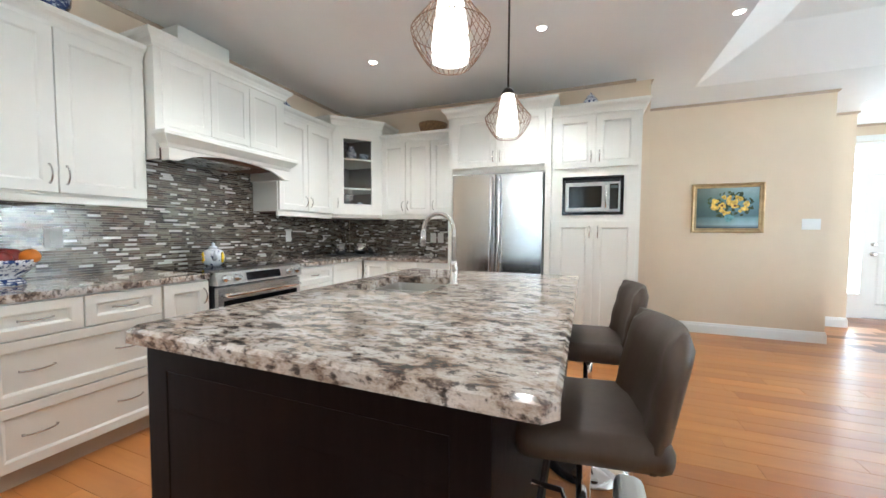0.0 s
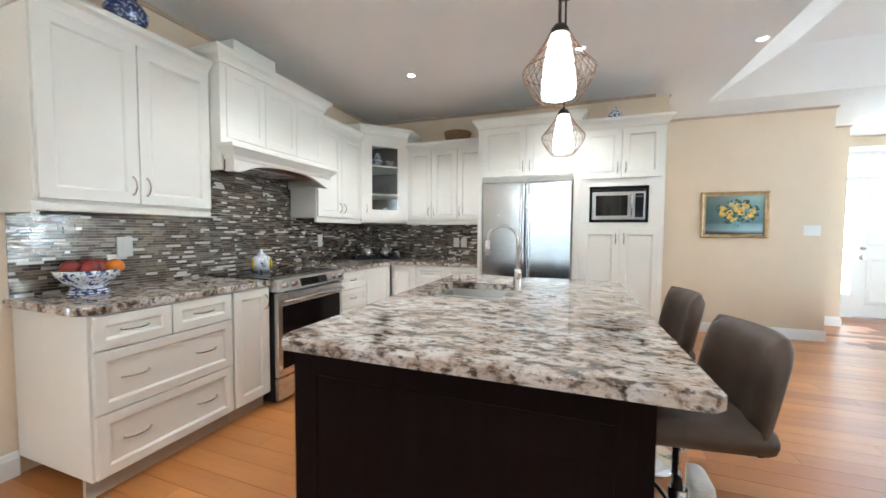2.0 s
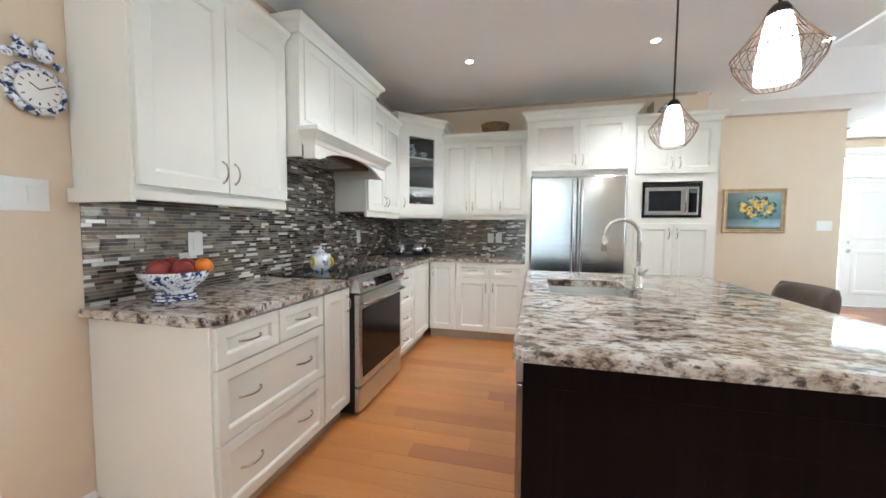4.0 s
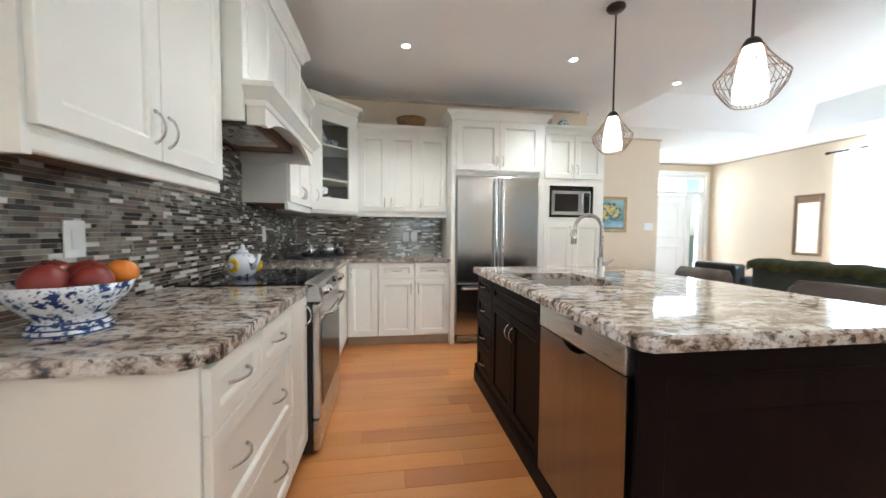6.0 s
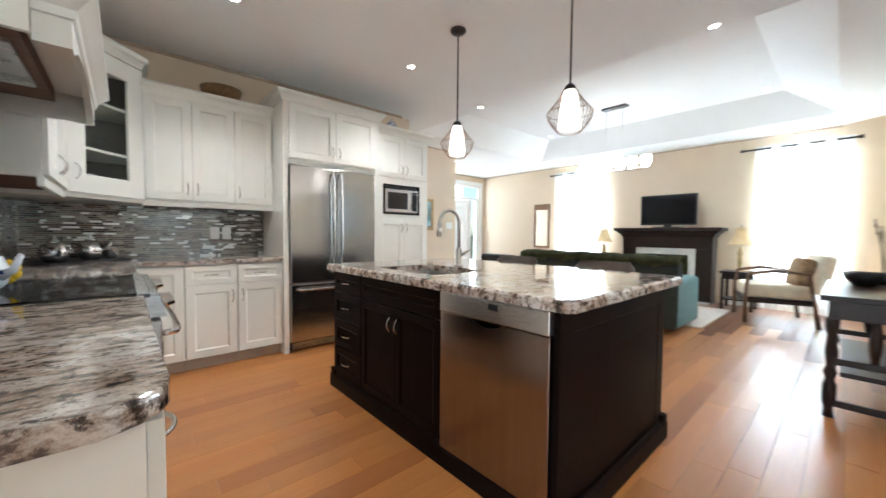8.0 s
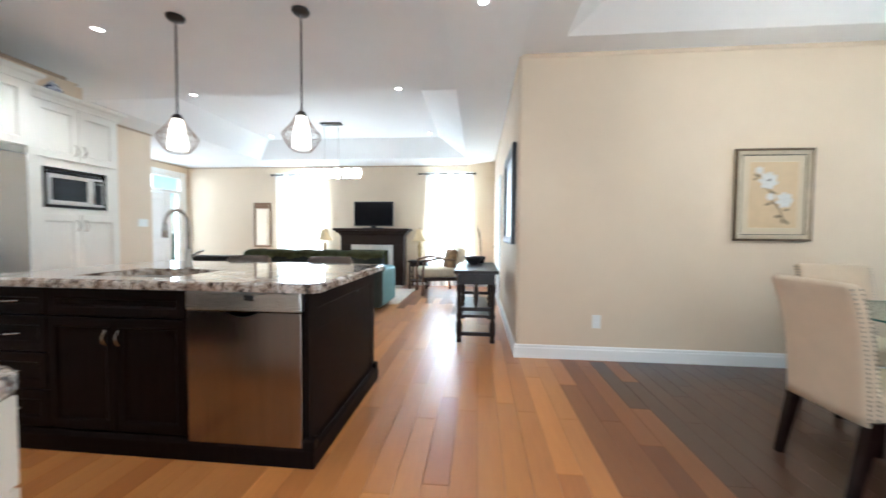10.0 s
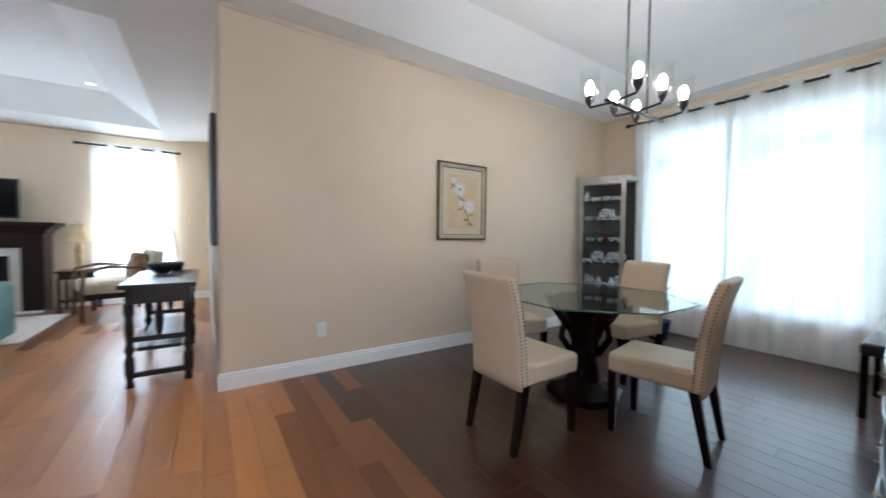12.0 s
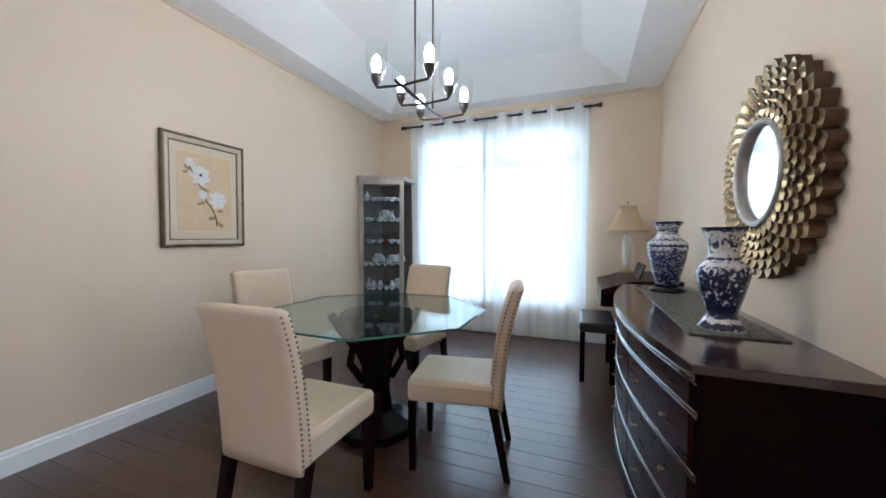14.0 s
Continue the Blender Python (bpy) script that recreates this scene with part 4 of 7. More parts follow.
solid("island_countertop", ring_slab(outer, inner, 0.867, CT, 0.011), GRAN, "polished speckled granite island countertop", "countertop")
s = thing("sink", pose(0, 0, 0.867), "double-bowl undermount stainless steel sink", "sink")
ym = (SY0 + SY1) / 2
for y0, y1 in ((SY0 - 0.006, ym - 0.012), (ym + 0.012, SY1 + 0.006)):
    bm = bmesh.new()
    x0, x1 = SX0 - 0.006, SX1 + 0.006
    top = [(x0, y0), (x1, y0), (x1, y1), (x0, y1)]
    lo = [(x0 + 0.03, y0 + 0.03), (x1 - 0.03, y0 + 0.03), (x1 - 0.03, y1 - 0.03), (x0 + 0.03, y1 - 0.03)]
    a = [bm.verts.new((x, y, -0.001)) for x, y in top]
    b2 = [bm.verts.new((x, y, -0.18)) for x, y in lo]
    for k in range(4):
        bm.faces.new((a[k], a[(k + 1) % 4], b2[(k + 1) % 4], b2[k]))
    bm.faces.new(b2)
    bmesh.ops.bevel(bm, geom=[e for e in bm.edges if not e.is_boundary], offset=0.02, segments=3, affect="EDGES", profile=0.5)
    bmesh.ops.solidify(bm, geom=bm.faces[:], thickness=0.002)
    part("bowl", bm, STEELS, s)
part("divider", obox(SX0, SX1, ym - 0.012, ym + 0.012, -0.02, 0.0, 0.003), STEELS, s)

f = thing("faucet", pose(0.1, 2.06, CT), "brushed nickel gooseneck faucet with a side lever", "faucet")
bm = bmesh.new()
lathe(bm, [(0.028, 0), (0.028, 0.012), (0.022, 0.02), (0.021, 0.12), (0.016, 0.135)], 18)
part("base", bm, NICKEL, f)
bm = bmesh.new()
pts = [(0, 0, 0.12), (0, 0, 0.29)] + [(-0.09 + 0.09 * math.cos(radians(a)), 0, 0.30 + 0.09 * math.sin(radians(a))) for a in range(0, 181, 15)] + [(-0.182, 0, 0.27)]
tube(bm, pts, 0.0115, 12)
part("spout", bm, NICKEL, f)
bm = bmesh.new()
tube(bm, [(-0.18, 0, 0.30), (-0.183, 0, 0.25), (-0.185, 0, 0.21)], [0.014, 0.0165, 0.0165], 12)
part("spray_head", bm, NICKEL, f)
bm = bmesh.new()
tube(bm, [(0, 0, 0.085), (0.012, -0.03, 0.09), (0.025, -0.085, 0.125)], [0.016, 0.012, 0.006], 10)
part("lever", bm, NICKEL, f)

# pendants
def pendant(x, y, zb=1.75):
    p = thing("pendant_lamp", pose(x, y, H), "lit opal glass pendant lamp inside a bronze wire cage", "pendant lamp", "island pendants")
    bm = bmesh.new()
    lathe(bm, [(0.06, 0), (0.062, -0.012), (0.05, -0.028), (0.012, -0.034)], 24)
    part("canopy", bm, BRONZE, p)
    L = zb - H
    bm = bmesh.new()
    tube(bm, [(0, 0, -0.03), (0, 0, L + 0.27)], 0.006, 8)
    part("stem", bm, BRONZE, p)
    bm = bmesh.new()
    lathe(bm, [(0.012, L + 0.285), (0.022, L + 0.28), (0.034, L + 0.262), (0.036, L + 0.245)], 20)
    part("cap", bm, BRONZE, p)
    bm = bmesh.new()
    lathe(bm, [(0.034, L + 0.248), (0.042, L + 0.215), (0.054, L + 0.14), (0.063, L + 0.06), (0.061, L + 0.02), (0.055, L + 0.02), (0.05, L + 0.1)], 28)
    part("shade", bm, SHADE, p, "glowing ribbed opal glass shade")
    cage = [(0.038, 0.25), (0.055, 0.215), (0.09, 0.165), (0.131, 0.115), (0.122, 0.08), (0.094, 0.035), (0.066, 0.002)]
    for k in range(28):
        a = k * 2 * math.pi / 28
        bm = bmesh.new()
        tube(bm, [(r * math.cos(a), r * math.sin(a), L + z) for r, z in cage], 0.0016, 4)
        part("cage_wire", bm, COPPER, p)
    for r, z in ((0.066, 0.002), (0.131, 0.115), (0.09, 0.165)):
        bm = bmesh.new()
        tube(bm, [(r * math.cos(a * math.pi / 16), r * math.sin(a * math.pi / 16), L + z) for a in range(33)], 0.0018, 4)
        part("cage_ring", bm, COPPER, p)
    return p


pa = pendant(0.335, 1.37)
copy_thing(pa, pose(0.33, 2.33, H))

# recessed ceiling lights
def pot(x, y, z=H):
    p = thing("ceiling_light", pose(x, y, z), "small round lit recessed ceiling light", "ceiling light", "recessed lights")
    bm = bmesh.new()
    tube(bm, [(0.036 * math.cos(a * math.pi / 12), 0.036 * math.sin(a * math.pi / 12), -0.003) for a in range(25)], 0.005, 6)
    part("trim_ring", bm, TRIM, p)
    bm = bmesh.new()
    lathe(bm, [(0.03, -0.001), (0.03, -0.004), (0.02, -0.006)], 20)
    part("lens", bm, POTG, p, "glowing lens")
    return p


p0 = pot(*POTS[0])
# includes the added, unseen pot over the range aisle
for q in POTS[1:] + [(1.72, 0.975), (1.72, 3.364), (3.8, 6.0)]:
    copy_thing(p0, pose(*q, H + max(0.0, (0.35 - q[1]) / 0.62 * 0.08)))
for q in ((4.5, 1.0), (4.5, 4.1)):
    copy_thing(p0, pose(*q, H + 0.30))


# bar stools
def stool(m):
    s = thing("bar_stool", m, "brown quilted leather swivel bar stool on a chrome base", "stool", "stools at the island")
    bm = bmesh.new()
    lathe(bm, [(0.205, 0), (0.205, 0.008), (0.16, 0.018), (0.05, 0.032), (0.03, 0.05)], 32)
    part("base", bm, CHROME, s, "round chrome base")
    bm = bmesh.new()
    tube(bm, [(0, 0, 0.04), (0, 0, 0.35)], 0.03, 16)
    tube(bm, [(0, 0, 0.35), (0, 0, 0.60)], 0.022, 16)
    part("column", bm, CHROME, s, "chrome column")
    bm = bmesh.new()
    tube(bm, [(0, -0.03, 0.3), (-0.14, -0.05, 0.29), (-0.18, -0.2, 0.28), (-0.05, -0.25, 0.28), (0.05, -0.25, 0.28), (0.18, -0.2, 0.28), (0.14, -0.05, 0.29), (0, -0.03, 0.3)], 0.011, 8)
    part("footrest", bm, CHROME, s, "chrome footrest loop")
    bm = bmesh.new()
    box(bm, -0.215, 0.215, -0.21, 0.19, 0.595, 0.69, 0.04)
    for v in bm.verts:
        if v.co.z > 0.66:
            v.co.z -= 0.012 * (1 - (v.co.x / 0.215) ** 2)
    part("seat", bm, LEATHER, s, smooth=True)
    bm = bmesh.new()
    nx, nz = 10, 9
    fr, bk = [], []
    for j in range(nz + 1):
        v_ = j / nz
        z = 0.605 + 0.345 * v_
        hw_ = 0.205 + 0.012 * math.sin(math.pi * v_) - (0.03 * max(0, v_ - 0.85) / 0.15)
        rf, rb = [], []
        for i in range(nx + 1):
            u_ = 2 * i / nx - 1
            x = hw_ * u_
            lean = 0.17 + 0.05 * v_ + 0.02 * v_ * v_
            bow = -0.04 * u_ * u_
            edge = max(abs(u_), abs(2 * v_ - 1)) ** 8
            qx, qz = (i * 3 / nx) % 1, (j * 3 / nz) % 1
            q = 0.008 * (math.sin(math.pi * qx) * math.sin(math.pi * qz))
            th = 0.035 * (1 - 0.75 * edge)
            rf.append(bm.verts.new((x, lean + bow - th - q, z)))
            rb.append(bm.verts.new((x, lean + bow + th * 0.8, z)))
        fr.append(rf)
        bk.append(rb)
    for j in range(nz):
        for i in range(nx):
            bm.faces.new((fr[j][i], fr[j][i + 1], fr[j + 1][i + 1], fr[j + 1][i]))
            bm.faces.new((bk[j][i], bk[j + 1][i], bk[j + 1][i + 1], bk[j][i + 1]))
    for i in range(nx):
        bm.faces.new((fr[0][i], bk[0][i], bk[0][i + 1], fr[0][i + 1]))
        bm.faces.new((fr[nz][i], fr[nz][i + 1], bk[nz][i + 1], bk[nz][i]))
    for j in range(nz):
        bm.faces.new((fr[j][0], fr[j + 1][0], bk[j + 1][0], bk[j][0]))
        bm.faces.new((fr[j][nx], bk[j][nx], bk[j + 1][nx], fr[j + 1][nx]))
    part("backrest", bm, LEATHER, s, "quilted leather backrest", smooth=True)
    return s


st = stool(pose(0.775, 1.40, 0, 0, 0, -82))
copy_thing(st, pose(0.79, 2.2, 0, 0, 0, -84))

# ---------------------------------------------------------------- windows, curtains, front door
def window(name, axis, at, a0, a1, z0, z1, mull, trans, out, bar=0.03):
    """A framed window in a wall opening. mull: upright bars; trans: level bars; out: outward way."""
    m = pose((a0 + a1) / 2, at, 0) if axis == "x" else pose(at, (a0 + a1) / 2, 0, 0, 0, 90)
    w = a1 - a0
    s = out if axis == "x" else -out
    win = thing(name, m, "white framed window with daylight behind", "window", kind="structure")
    y0, y1 = s * 0.06, s * 0.11
    bm = bmesh.new()
    for b in ((-w / 2, -w / 2 + 0.05, z0, z1), (w / 2 - 0.05, w / 2, z0, z1)):
        box(bm, b[0], b[1], y0, y1, b[2], b[3])
    for b in ((z0, z0 + 0.05), (z1 - 0.05, z1)):
        box(bm, -w / 2 + 0.05, w / 2 - 0.05, y0, y1, *b)
    for x in mull:
        box(bm, x - bar, x + bar, y0 + 0.001, y1 - 0.001, z0 + 0.05, z1 - 0.05)
    cuts = [-w / 2 + 0.05] + [v for x in mull for v in (x - bar, x + bar)] + [w / 2 - 0.05]
    for z in trans:
        for k in range(0, len(cuts), 2):
            box(bm, cuts[k], cuts[k + 1], y0 + 0.002, y1 - 0.002, z - bar, z + bar)
    part("window_frame", bm, TRIM, win)
    zz = [z0 + 0.05] + [v for z in trans for v in (z - bar, z + bar)] + [z1 - 0.05]
    for k in range(0, len(cuts), 2):
        for j in range(0, len(zz), 2):
            ym = (y0 + y1) / 2
            ob = part("pane", obox(cuts[k] - 0.005, cuts[k + 1] + 0.005, ym - 0.002, ym + 0.002, zz[j] - 0.005, zz[j + 1] + 0.005), GLASS, win)
            ob.visible_shadow = False
    part("window_sill", obox(-w / 2 - 0.06, w / 2 + 0.06, -s * 0.03, s * 0.058, z0 - 0.03, z0 - 0.001, 0.004), TRIM, win)
    return win


window("window_1", "x", DY, -1.37, 0.62, 0.42, 2.5, [-0.02], [2.12], -1, 0.06)
window("window_2", "y", TX, 0.25, 1.2, 0.3, 2.45, [], [2.0], 1)
window("window_3", "y", TX, 3.7, 4.75, 0.3, 2.45, [], [2.0], 1)
# unseen window, added round the alcove's fill lamp
window("window_4", "y", -5.2, -1.1, 0.4, 0.02, 2.3, [0.0], [], -1)


def backdrop(m, w, h):
    bm = panel(bmesh.new(), -w / 2, w / 2, 0, h, [(0, 0), (w * 0.01, 0)])
    return solid("backdrop", bm, BACKD, "pale hazy daylight outside", "backdrop", kind="structure", m=m)


backdrop(pose(-0.4, DY - 3.0, -0.3, 0, 0, 180), 9, 6)
backdrop(pose(TX + 3.0, 2.5, -0.3, 0, 0, -90), 12, 6)
backdrop(pose(5.1, NY + 3.0, -0.3), 6, 6)
# behind the added alcove window
backdrop(pose(-8.2, -0.3, -0.3, 0, 0, 90), 7, 6)


def curtain_pair(m, half, zr, panels, label, rings=3.3):
    """A rod along local x at height zr, with sheer panels (x0, x1)."""
    rod = thing("curtain_rod", m, "dark bronze curtain rod with turned finials", "curtain rod")
    bm = bmesh.new()
    tube(bm, [(-half, 0, zr), (half, 0, zr)], 0.013, 10)
    part("rod", bm, BRONZE, rod)
    for s in (-1, 1):
        bm = bmesh.new()
        tube(bm, [(s * half, 0, zr), (s * (half + 0.012), 0, zr), (s * (half + 0.03), 0, zr), (s * (half + 0.05), 0, zr), (s * (half + 0.075), 0, zr)], [0.013, 0.02, 0.015, 0.028, 0.022], 10)
        part("finial", bm, BRONZE, rod)
        bm = bmesh.new()
        tube(bm, [(s * (half - 0.05), 0, zr), (s * (half - 0.05), 0.085, zr)], 0.008, 8)
        part("bracket", bm, BRONZE, rod)
    for x0, x1 in panels:
        c = thing("sheer_curtain", m, label, "curtain", "sheer curtains")
        bm = bmesh.new()
        n = max(24, int(abs(x1 - x0) * 110))
        waves = rings * abs(x1 - x0)
        zs = [0.025, 0.25, 0.7, 1.2, 1.8, 2.3, zr - 0.03, zr + 0.045]
        grid_ = []
        for z in zs:
            row = []
            for i in range(n + 1):
                a = i / n
                top = min(1, max(0, (z - 0.2) / zr))
                amp = 0.034 + 0.01 * math.sin(a * 7 + z)
                y = amp * math.sin(2 * math.pi * waves * a + 0.5 * math.sin(z * 1.3 + a * 5)) + 0.009 * math.sin(2 * math.pi * 3 * waves * a + z * 1.5) + 0.005 * math.sin(53 * a + z * 2)
                row.append(bm.verts.new((x0 + (x1 - x0) * a + 0.01 * math.sin(9 * a + 2 * z) * (1 - top), y, z)))
            grid_.append(row)
        for j in range(len(zs) - 1):
            for i in range(n):
                fc = bm.faces.new((grid_[j][i], grid_[j][i + 1], grid_[j + 1][i + 1], grid_[j + 1][i]))
                fc.smooth = True
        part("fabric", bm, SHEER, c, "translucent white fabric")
        k = 0
        while k / (2 * waves) < 1:
            a = k / (2 * waves)
            bm = bmesh.new()
            xx = x0 + (x1 - x0) * a
            tube(bm, [(xx + 0.004, 0.024 * math.cos(b * math.pi / 8), zr + 0.024 * math.sin(b * math.pi / 8)) for b in range(17)], 0.004, 5)
            part("grommet", bm, BRONZE, c)
            k += 1


curtain_pair(pose(-0.34, -4.945, 0, 0, 0, 180), 1.165, 2.67, [(-1.1, -0.06), (-0.12, 1.11)], "white sheer grommet curtain over the dining window")
curtain_pair(pose(5.9, 0.8, 0, 0, 0, -90), 0.58, 2.53, [(-0.47, 0.58)], "white sheer grommet curtain over a living room window")
curtain_pair(pose(5.9, 4.26, 0, 0, 0, -90), 0.62, 2.53, [(-0.57, 0.57)], "white sheer grommet curtain over a living room window")

# front door with sidelight and transom
d = thing("door_1", pose(4.42, NY, 0), "white panelled front door with two sidelights and transom", "door", kind="structure")
part("door_leaf", panel(obox(0.05, 0.97, 0.04, 0.085, 0.01, 2.06), 0.17, 0.85, 1.1, 1.95, [(0, 0), (0.02, 0.008), (0.06, 0.008), (0.08, 0.0)], yb=0.0395), TRIM, d, "white door leaf")
part("door_panel", panel(bmesh.new(), 0.17, 0.85, 0.2, 0.95, [(0, 0), (0.02, 0.008), (0.06, 0.008), (0.08, 0.0)], yb=0.0395), TRIM, d)
for z, r in ((0.92, 0.03), (1.06, 0.024)):
    bm = bmesh.new()
    lathe(bm, [(r, 0), (r, 0.008), (0.012, 0.012), (0.012, 0.03), (r * 0.9, 0.045), (r * 0.6, 0.06)], 16)
    part("door_knob", bm, NICKEL, d, "satin nickel knob", m=pose(0.12, 0.04, z, 90, 0, 0))
bm = bmesh.new()
for b in ((-0.3, -0.255, 0.0, 2.5), (0.0, 0.045, 0.0, 2.08), (0.975, 1.03, 0.0, 2.08), (1.375, 1.42, 0.0, 2.5)):
    box(bm, b[0], b[1], 0.02, 0.12, b[2], b[3])
box(bm, -0.255, 1.375, 0.02, 0.12, 2.081, 2.14)
box(bm, -0.255, 1.375, 0.02, 0.12, 2.44, 2.5)
box(bm, -0.255, 0.0, 0.02, 0.12, 0.0, 0.35)
box(bm, 1.03, 1.375, 0.02, 0.12, 0.0, 0.35)
box(bm, 1.03, 1.1, 0.03, 0.11, 0.35, 2.081)
box(bm, 1.3, 1.375, 0.03, 0.11, 0.35, 2.081)
part("door_frame", bm, TRIM, d)
for b in ((-0.255, 0.0, 0.35, 2.08), (1.1, 1.3, 0.35, 2.08), (-0.254, 1.374, 2.141, 2.439)):
    ob = part("pane", obox(b[0], b[1], 0.068, 0.072, b[2], b[3]), GLASS, d)
    ob.visible_shadow = False
bm = bmesh.new()
for b in ((-0.385, -0.3, 0.0, 2.585), (1.42, 1.505, 0.0, 2.585), (-0.3, 1.42, 2.5, 2.585)):
    box(bm, b[0], b[1], -0.018, -0.0005, b[2], b[3], 0.004)
part("casing", bm, TRIM, d)

# inner door on the living room's south wall
d = thing("door_2", pose(4.6, LS, 0, 0, 0, 180), "white panelled inner door, closed, with white casing", "door", kind="structure")
part("door_leaf", panel(panel(obox(0.0, 0.82, -0.012, -0.001, 0.01, 2.04), 0.12, 0.7, 0.2, 0.95, [(0, 0), (0.02, 0.008), (0.08, 0.0)], yb=-0.0122), 0.12, 0.7, 1.1, 1.92, [(0, 0), (0.02, 0.008), (0.08, 0.0)], yb=-0.0122), TRIM, d)
bm = bmesh.new()
for b in ((-0.08, 0.0, 0, 2.13), (0.82, 0.9, 0, 2.13), (0.0, 0.82, 2.05, 2.13)):
    box(bm, b[0], b[1], -0.02, -0.0005, b[2], b[3], 0.003)
part("casing", bm, TRIM, d)
bm = bmesh.new()
lathe(bm, [(0.025, 0), (0.01, 0.01), (0.01, 0.03), (0.026, 0.045), (0.015, 0.06)], 14)
part("door_knob", bm, NICKEL, d, m=pose(0.07, -0.012, 0.95, 90, 0, 0))


# ---------------------------------------------------------------- plates, outlets, wall things
def plate(m, w, h, slots, label):
    p = thing("wall_switch" if "switch" in label else "power_outlet", m, label, "switch" if "switch" in label else "outlet")
    part("cover_plate", obox(-w / 2, w / 2, -0.006, -0.0005, -h / 2, h / 2, 0.002), WHITEP, p)
    for x, z, sw, sh in slots:
        part("rocker" if "switch" in label else "socket", obox(x - sw / 2, x + sw / 2, -0.009, -0.0062, z - sh / 2, z + sh / 2, 0.001), WHITEP, p)


OUT = [(0, 0.022, 0.034, 0.03), (0, -0.022, 0.034, 0.03)]
ROC = [(0, 0, 0.034, 0.066)]
plate(pose(WX + 0.006, 1.385, 1.155, 0, 0, 90), 0.085, 0.125, ROC, "white rocker switch on the mosaic backsplash")
plate(pose(WX + 0.006, 3.25, 1.15, 0, 0, 90), 0.075, 0.12, OUT, "white power outlet on the mosaic backsplash")
plate(pose(-1.0, BY - 0.006, 1.13), 0.075, 0.12, OUT, "white power outlet on the mosaic backsplash")
plate(pose(-0.9, BY - 0.006, 1.13), 0.075, 0.12, OUT, "white power outlet on the mosaic backsplash")
plate(pose(WX, 0.712, 1.36, 0, 0, 90), 0.16, 0.12, [(-0.035, 0, 0.036, 0.066), (0.035, 0, 0.036, 0.066)], "white double rocker switch by the cabinets")
plate(pose(EX, -1.008, 0.362, 0, 0, -90), 0.078, 0.125, OUT, "white power outlet low on the dining wall")
plate(pose(3.06, PY, 1.31), 0.16, 0.12, [(-0.035, 0, 0.036, 0.066), (0.035, 0, 0.036, 0.066)], "white double rocker switch at the wall's end")

# delft wall clock
c = thing("wall_clock", pose(WX + 0.002, 0.765, 1.74, 0, 0, 90), "blue and white porcelain wall clock with moulded figures", "clock")
bm = bmesh.new()
lathe(bm, [(0.085, 0), (0.092, 0.01), (0.088, 0.022), (0.075, 0.028), (0.066, 0.024), (0.064, 0.02)], 36)
for v in bm.verts:
    r = math.hypot(v.co.x, v.co.y)
    if r > 0.08:
        k = 1 + 0.045 * math.cos(12 * math.atan2(v.co.y, v.co.x))
        v.co.x *= k
        v.co.y *= k
part("plate", bm, BLUEW, c, m=pose(0, 0, 0, 90, 0, 0))
bm = bmesh.new()
lathe(bm, [(0.064, 0), (0.064, 0.003), (0.06, 0.004)], 30)
part("dial", bm, WHITEP, c, "white dial", m=pose(0, -0.0245, 0, 90, 0, 0))
for k in range(12):
    a = k * math.pi / 6
    part("hour_mark", obox(-0.002, 0.002, -0.0012, 0, 0.045, 0.056), BLACKP, c, m=pose(0, -0.0288, 0, 0, math.degrees(a), 0))
for a, ln in ((305, 0.032), (60, 0.046)):
    part("hand_bar", obox(-0.0015, 0.0015, -0.0012, 0, 0, ln), BLACKP, c, m=pose(0, -0.030, 0, 0, a, 0))
bm = bmesh.new()
for dx, dz, r in ((-0.035, 0.125, 0.028), (0.02, 0.13, 0.03), (-0.045, 0.155, 0.018), (0.015, 0.165, 0.02), (-0.075, 0.105, 0.018), (0.065, 0.105, 0.018), (0.04, 0.15, 0.016)):
    bmesh.ops.create_icosphere(bm, subdivisions=2, radius=r, matrix=Matrix.Translation((dx, -0.02, dz)) @ Matrix.Diagonal((1, 0.6, 1, 1)))
part("moulded_crest", bm, BLUEW, c, "blue and white moulded figures", smooth=True)


def framed(name, m, w, h, frame_loops, frame_mat, label, category):
    p = thing(name, m, label, category)
    part("frame", panel(bmesh.new(), -w / 2, w / 2, -h / 2, h / 2, [(0, 0.0)] + frame_loops, cap=False), frame_mat, p)
    return p


def blob(bm, x, z, y, r, squash=1.0, n=10, rot=0.0):
    vs = []
    for k in range(n):
        a = 2 * math.pi * k / n
        q = r * (1 + 0.18 * math.sin(3 * a + x * 40))
        px, pz = q * math.cos(a), q * squash * math.sin(a)
        vs.append(bm.verts.new((x + px * math.cos(rot) - pz * math.sin(rot), y, z + px * math.sin(rot) + pz * math.cos(rot))))
    bm.faces.new(vs)


# flower oil painting
pc = framed("painting", pose(2.294, PY - 0.001, 1.50), 0.70, 0.575, [(0, 0.025), (0.012, 0.032), (0.03, 0.02), (0.045, 0.024), (0.052, 0.012)], GOLDD, "oil painting of yellow flowers in a gilt frame", "painting")
pm_, nt, b = nodes_of("painted_ground")
tc = nt.nodes.new("ShaderNodeTexCoord")
sx = nt.nodes.new("ShaderNodeSeparateXYZ")
nt.links.new(tc.outputs["Generated"], sx.inputs[0])
cc = ramp(nt, sx.outputs[2], [(0.0, (0.02, 0.035, 0.05)), (0.1, (0.35, 0.5, 0.58)), (0.24, (0.2, 0.36, 0.44)), (0.3, (0.10, 0.20, 0.24)), (0.7, (0.16, 0.3, 0.33)), (1.0, (0.3, 0.42, 0.44))])
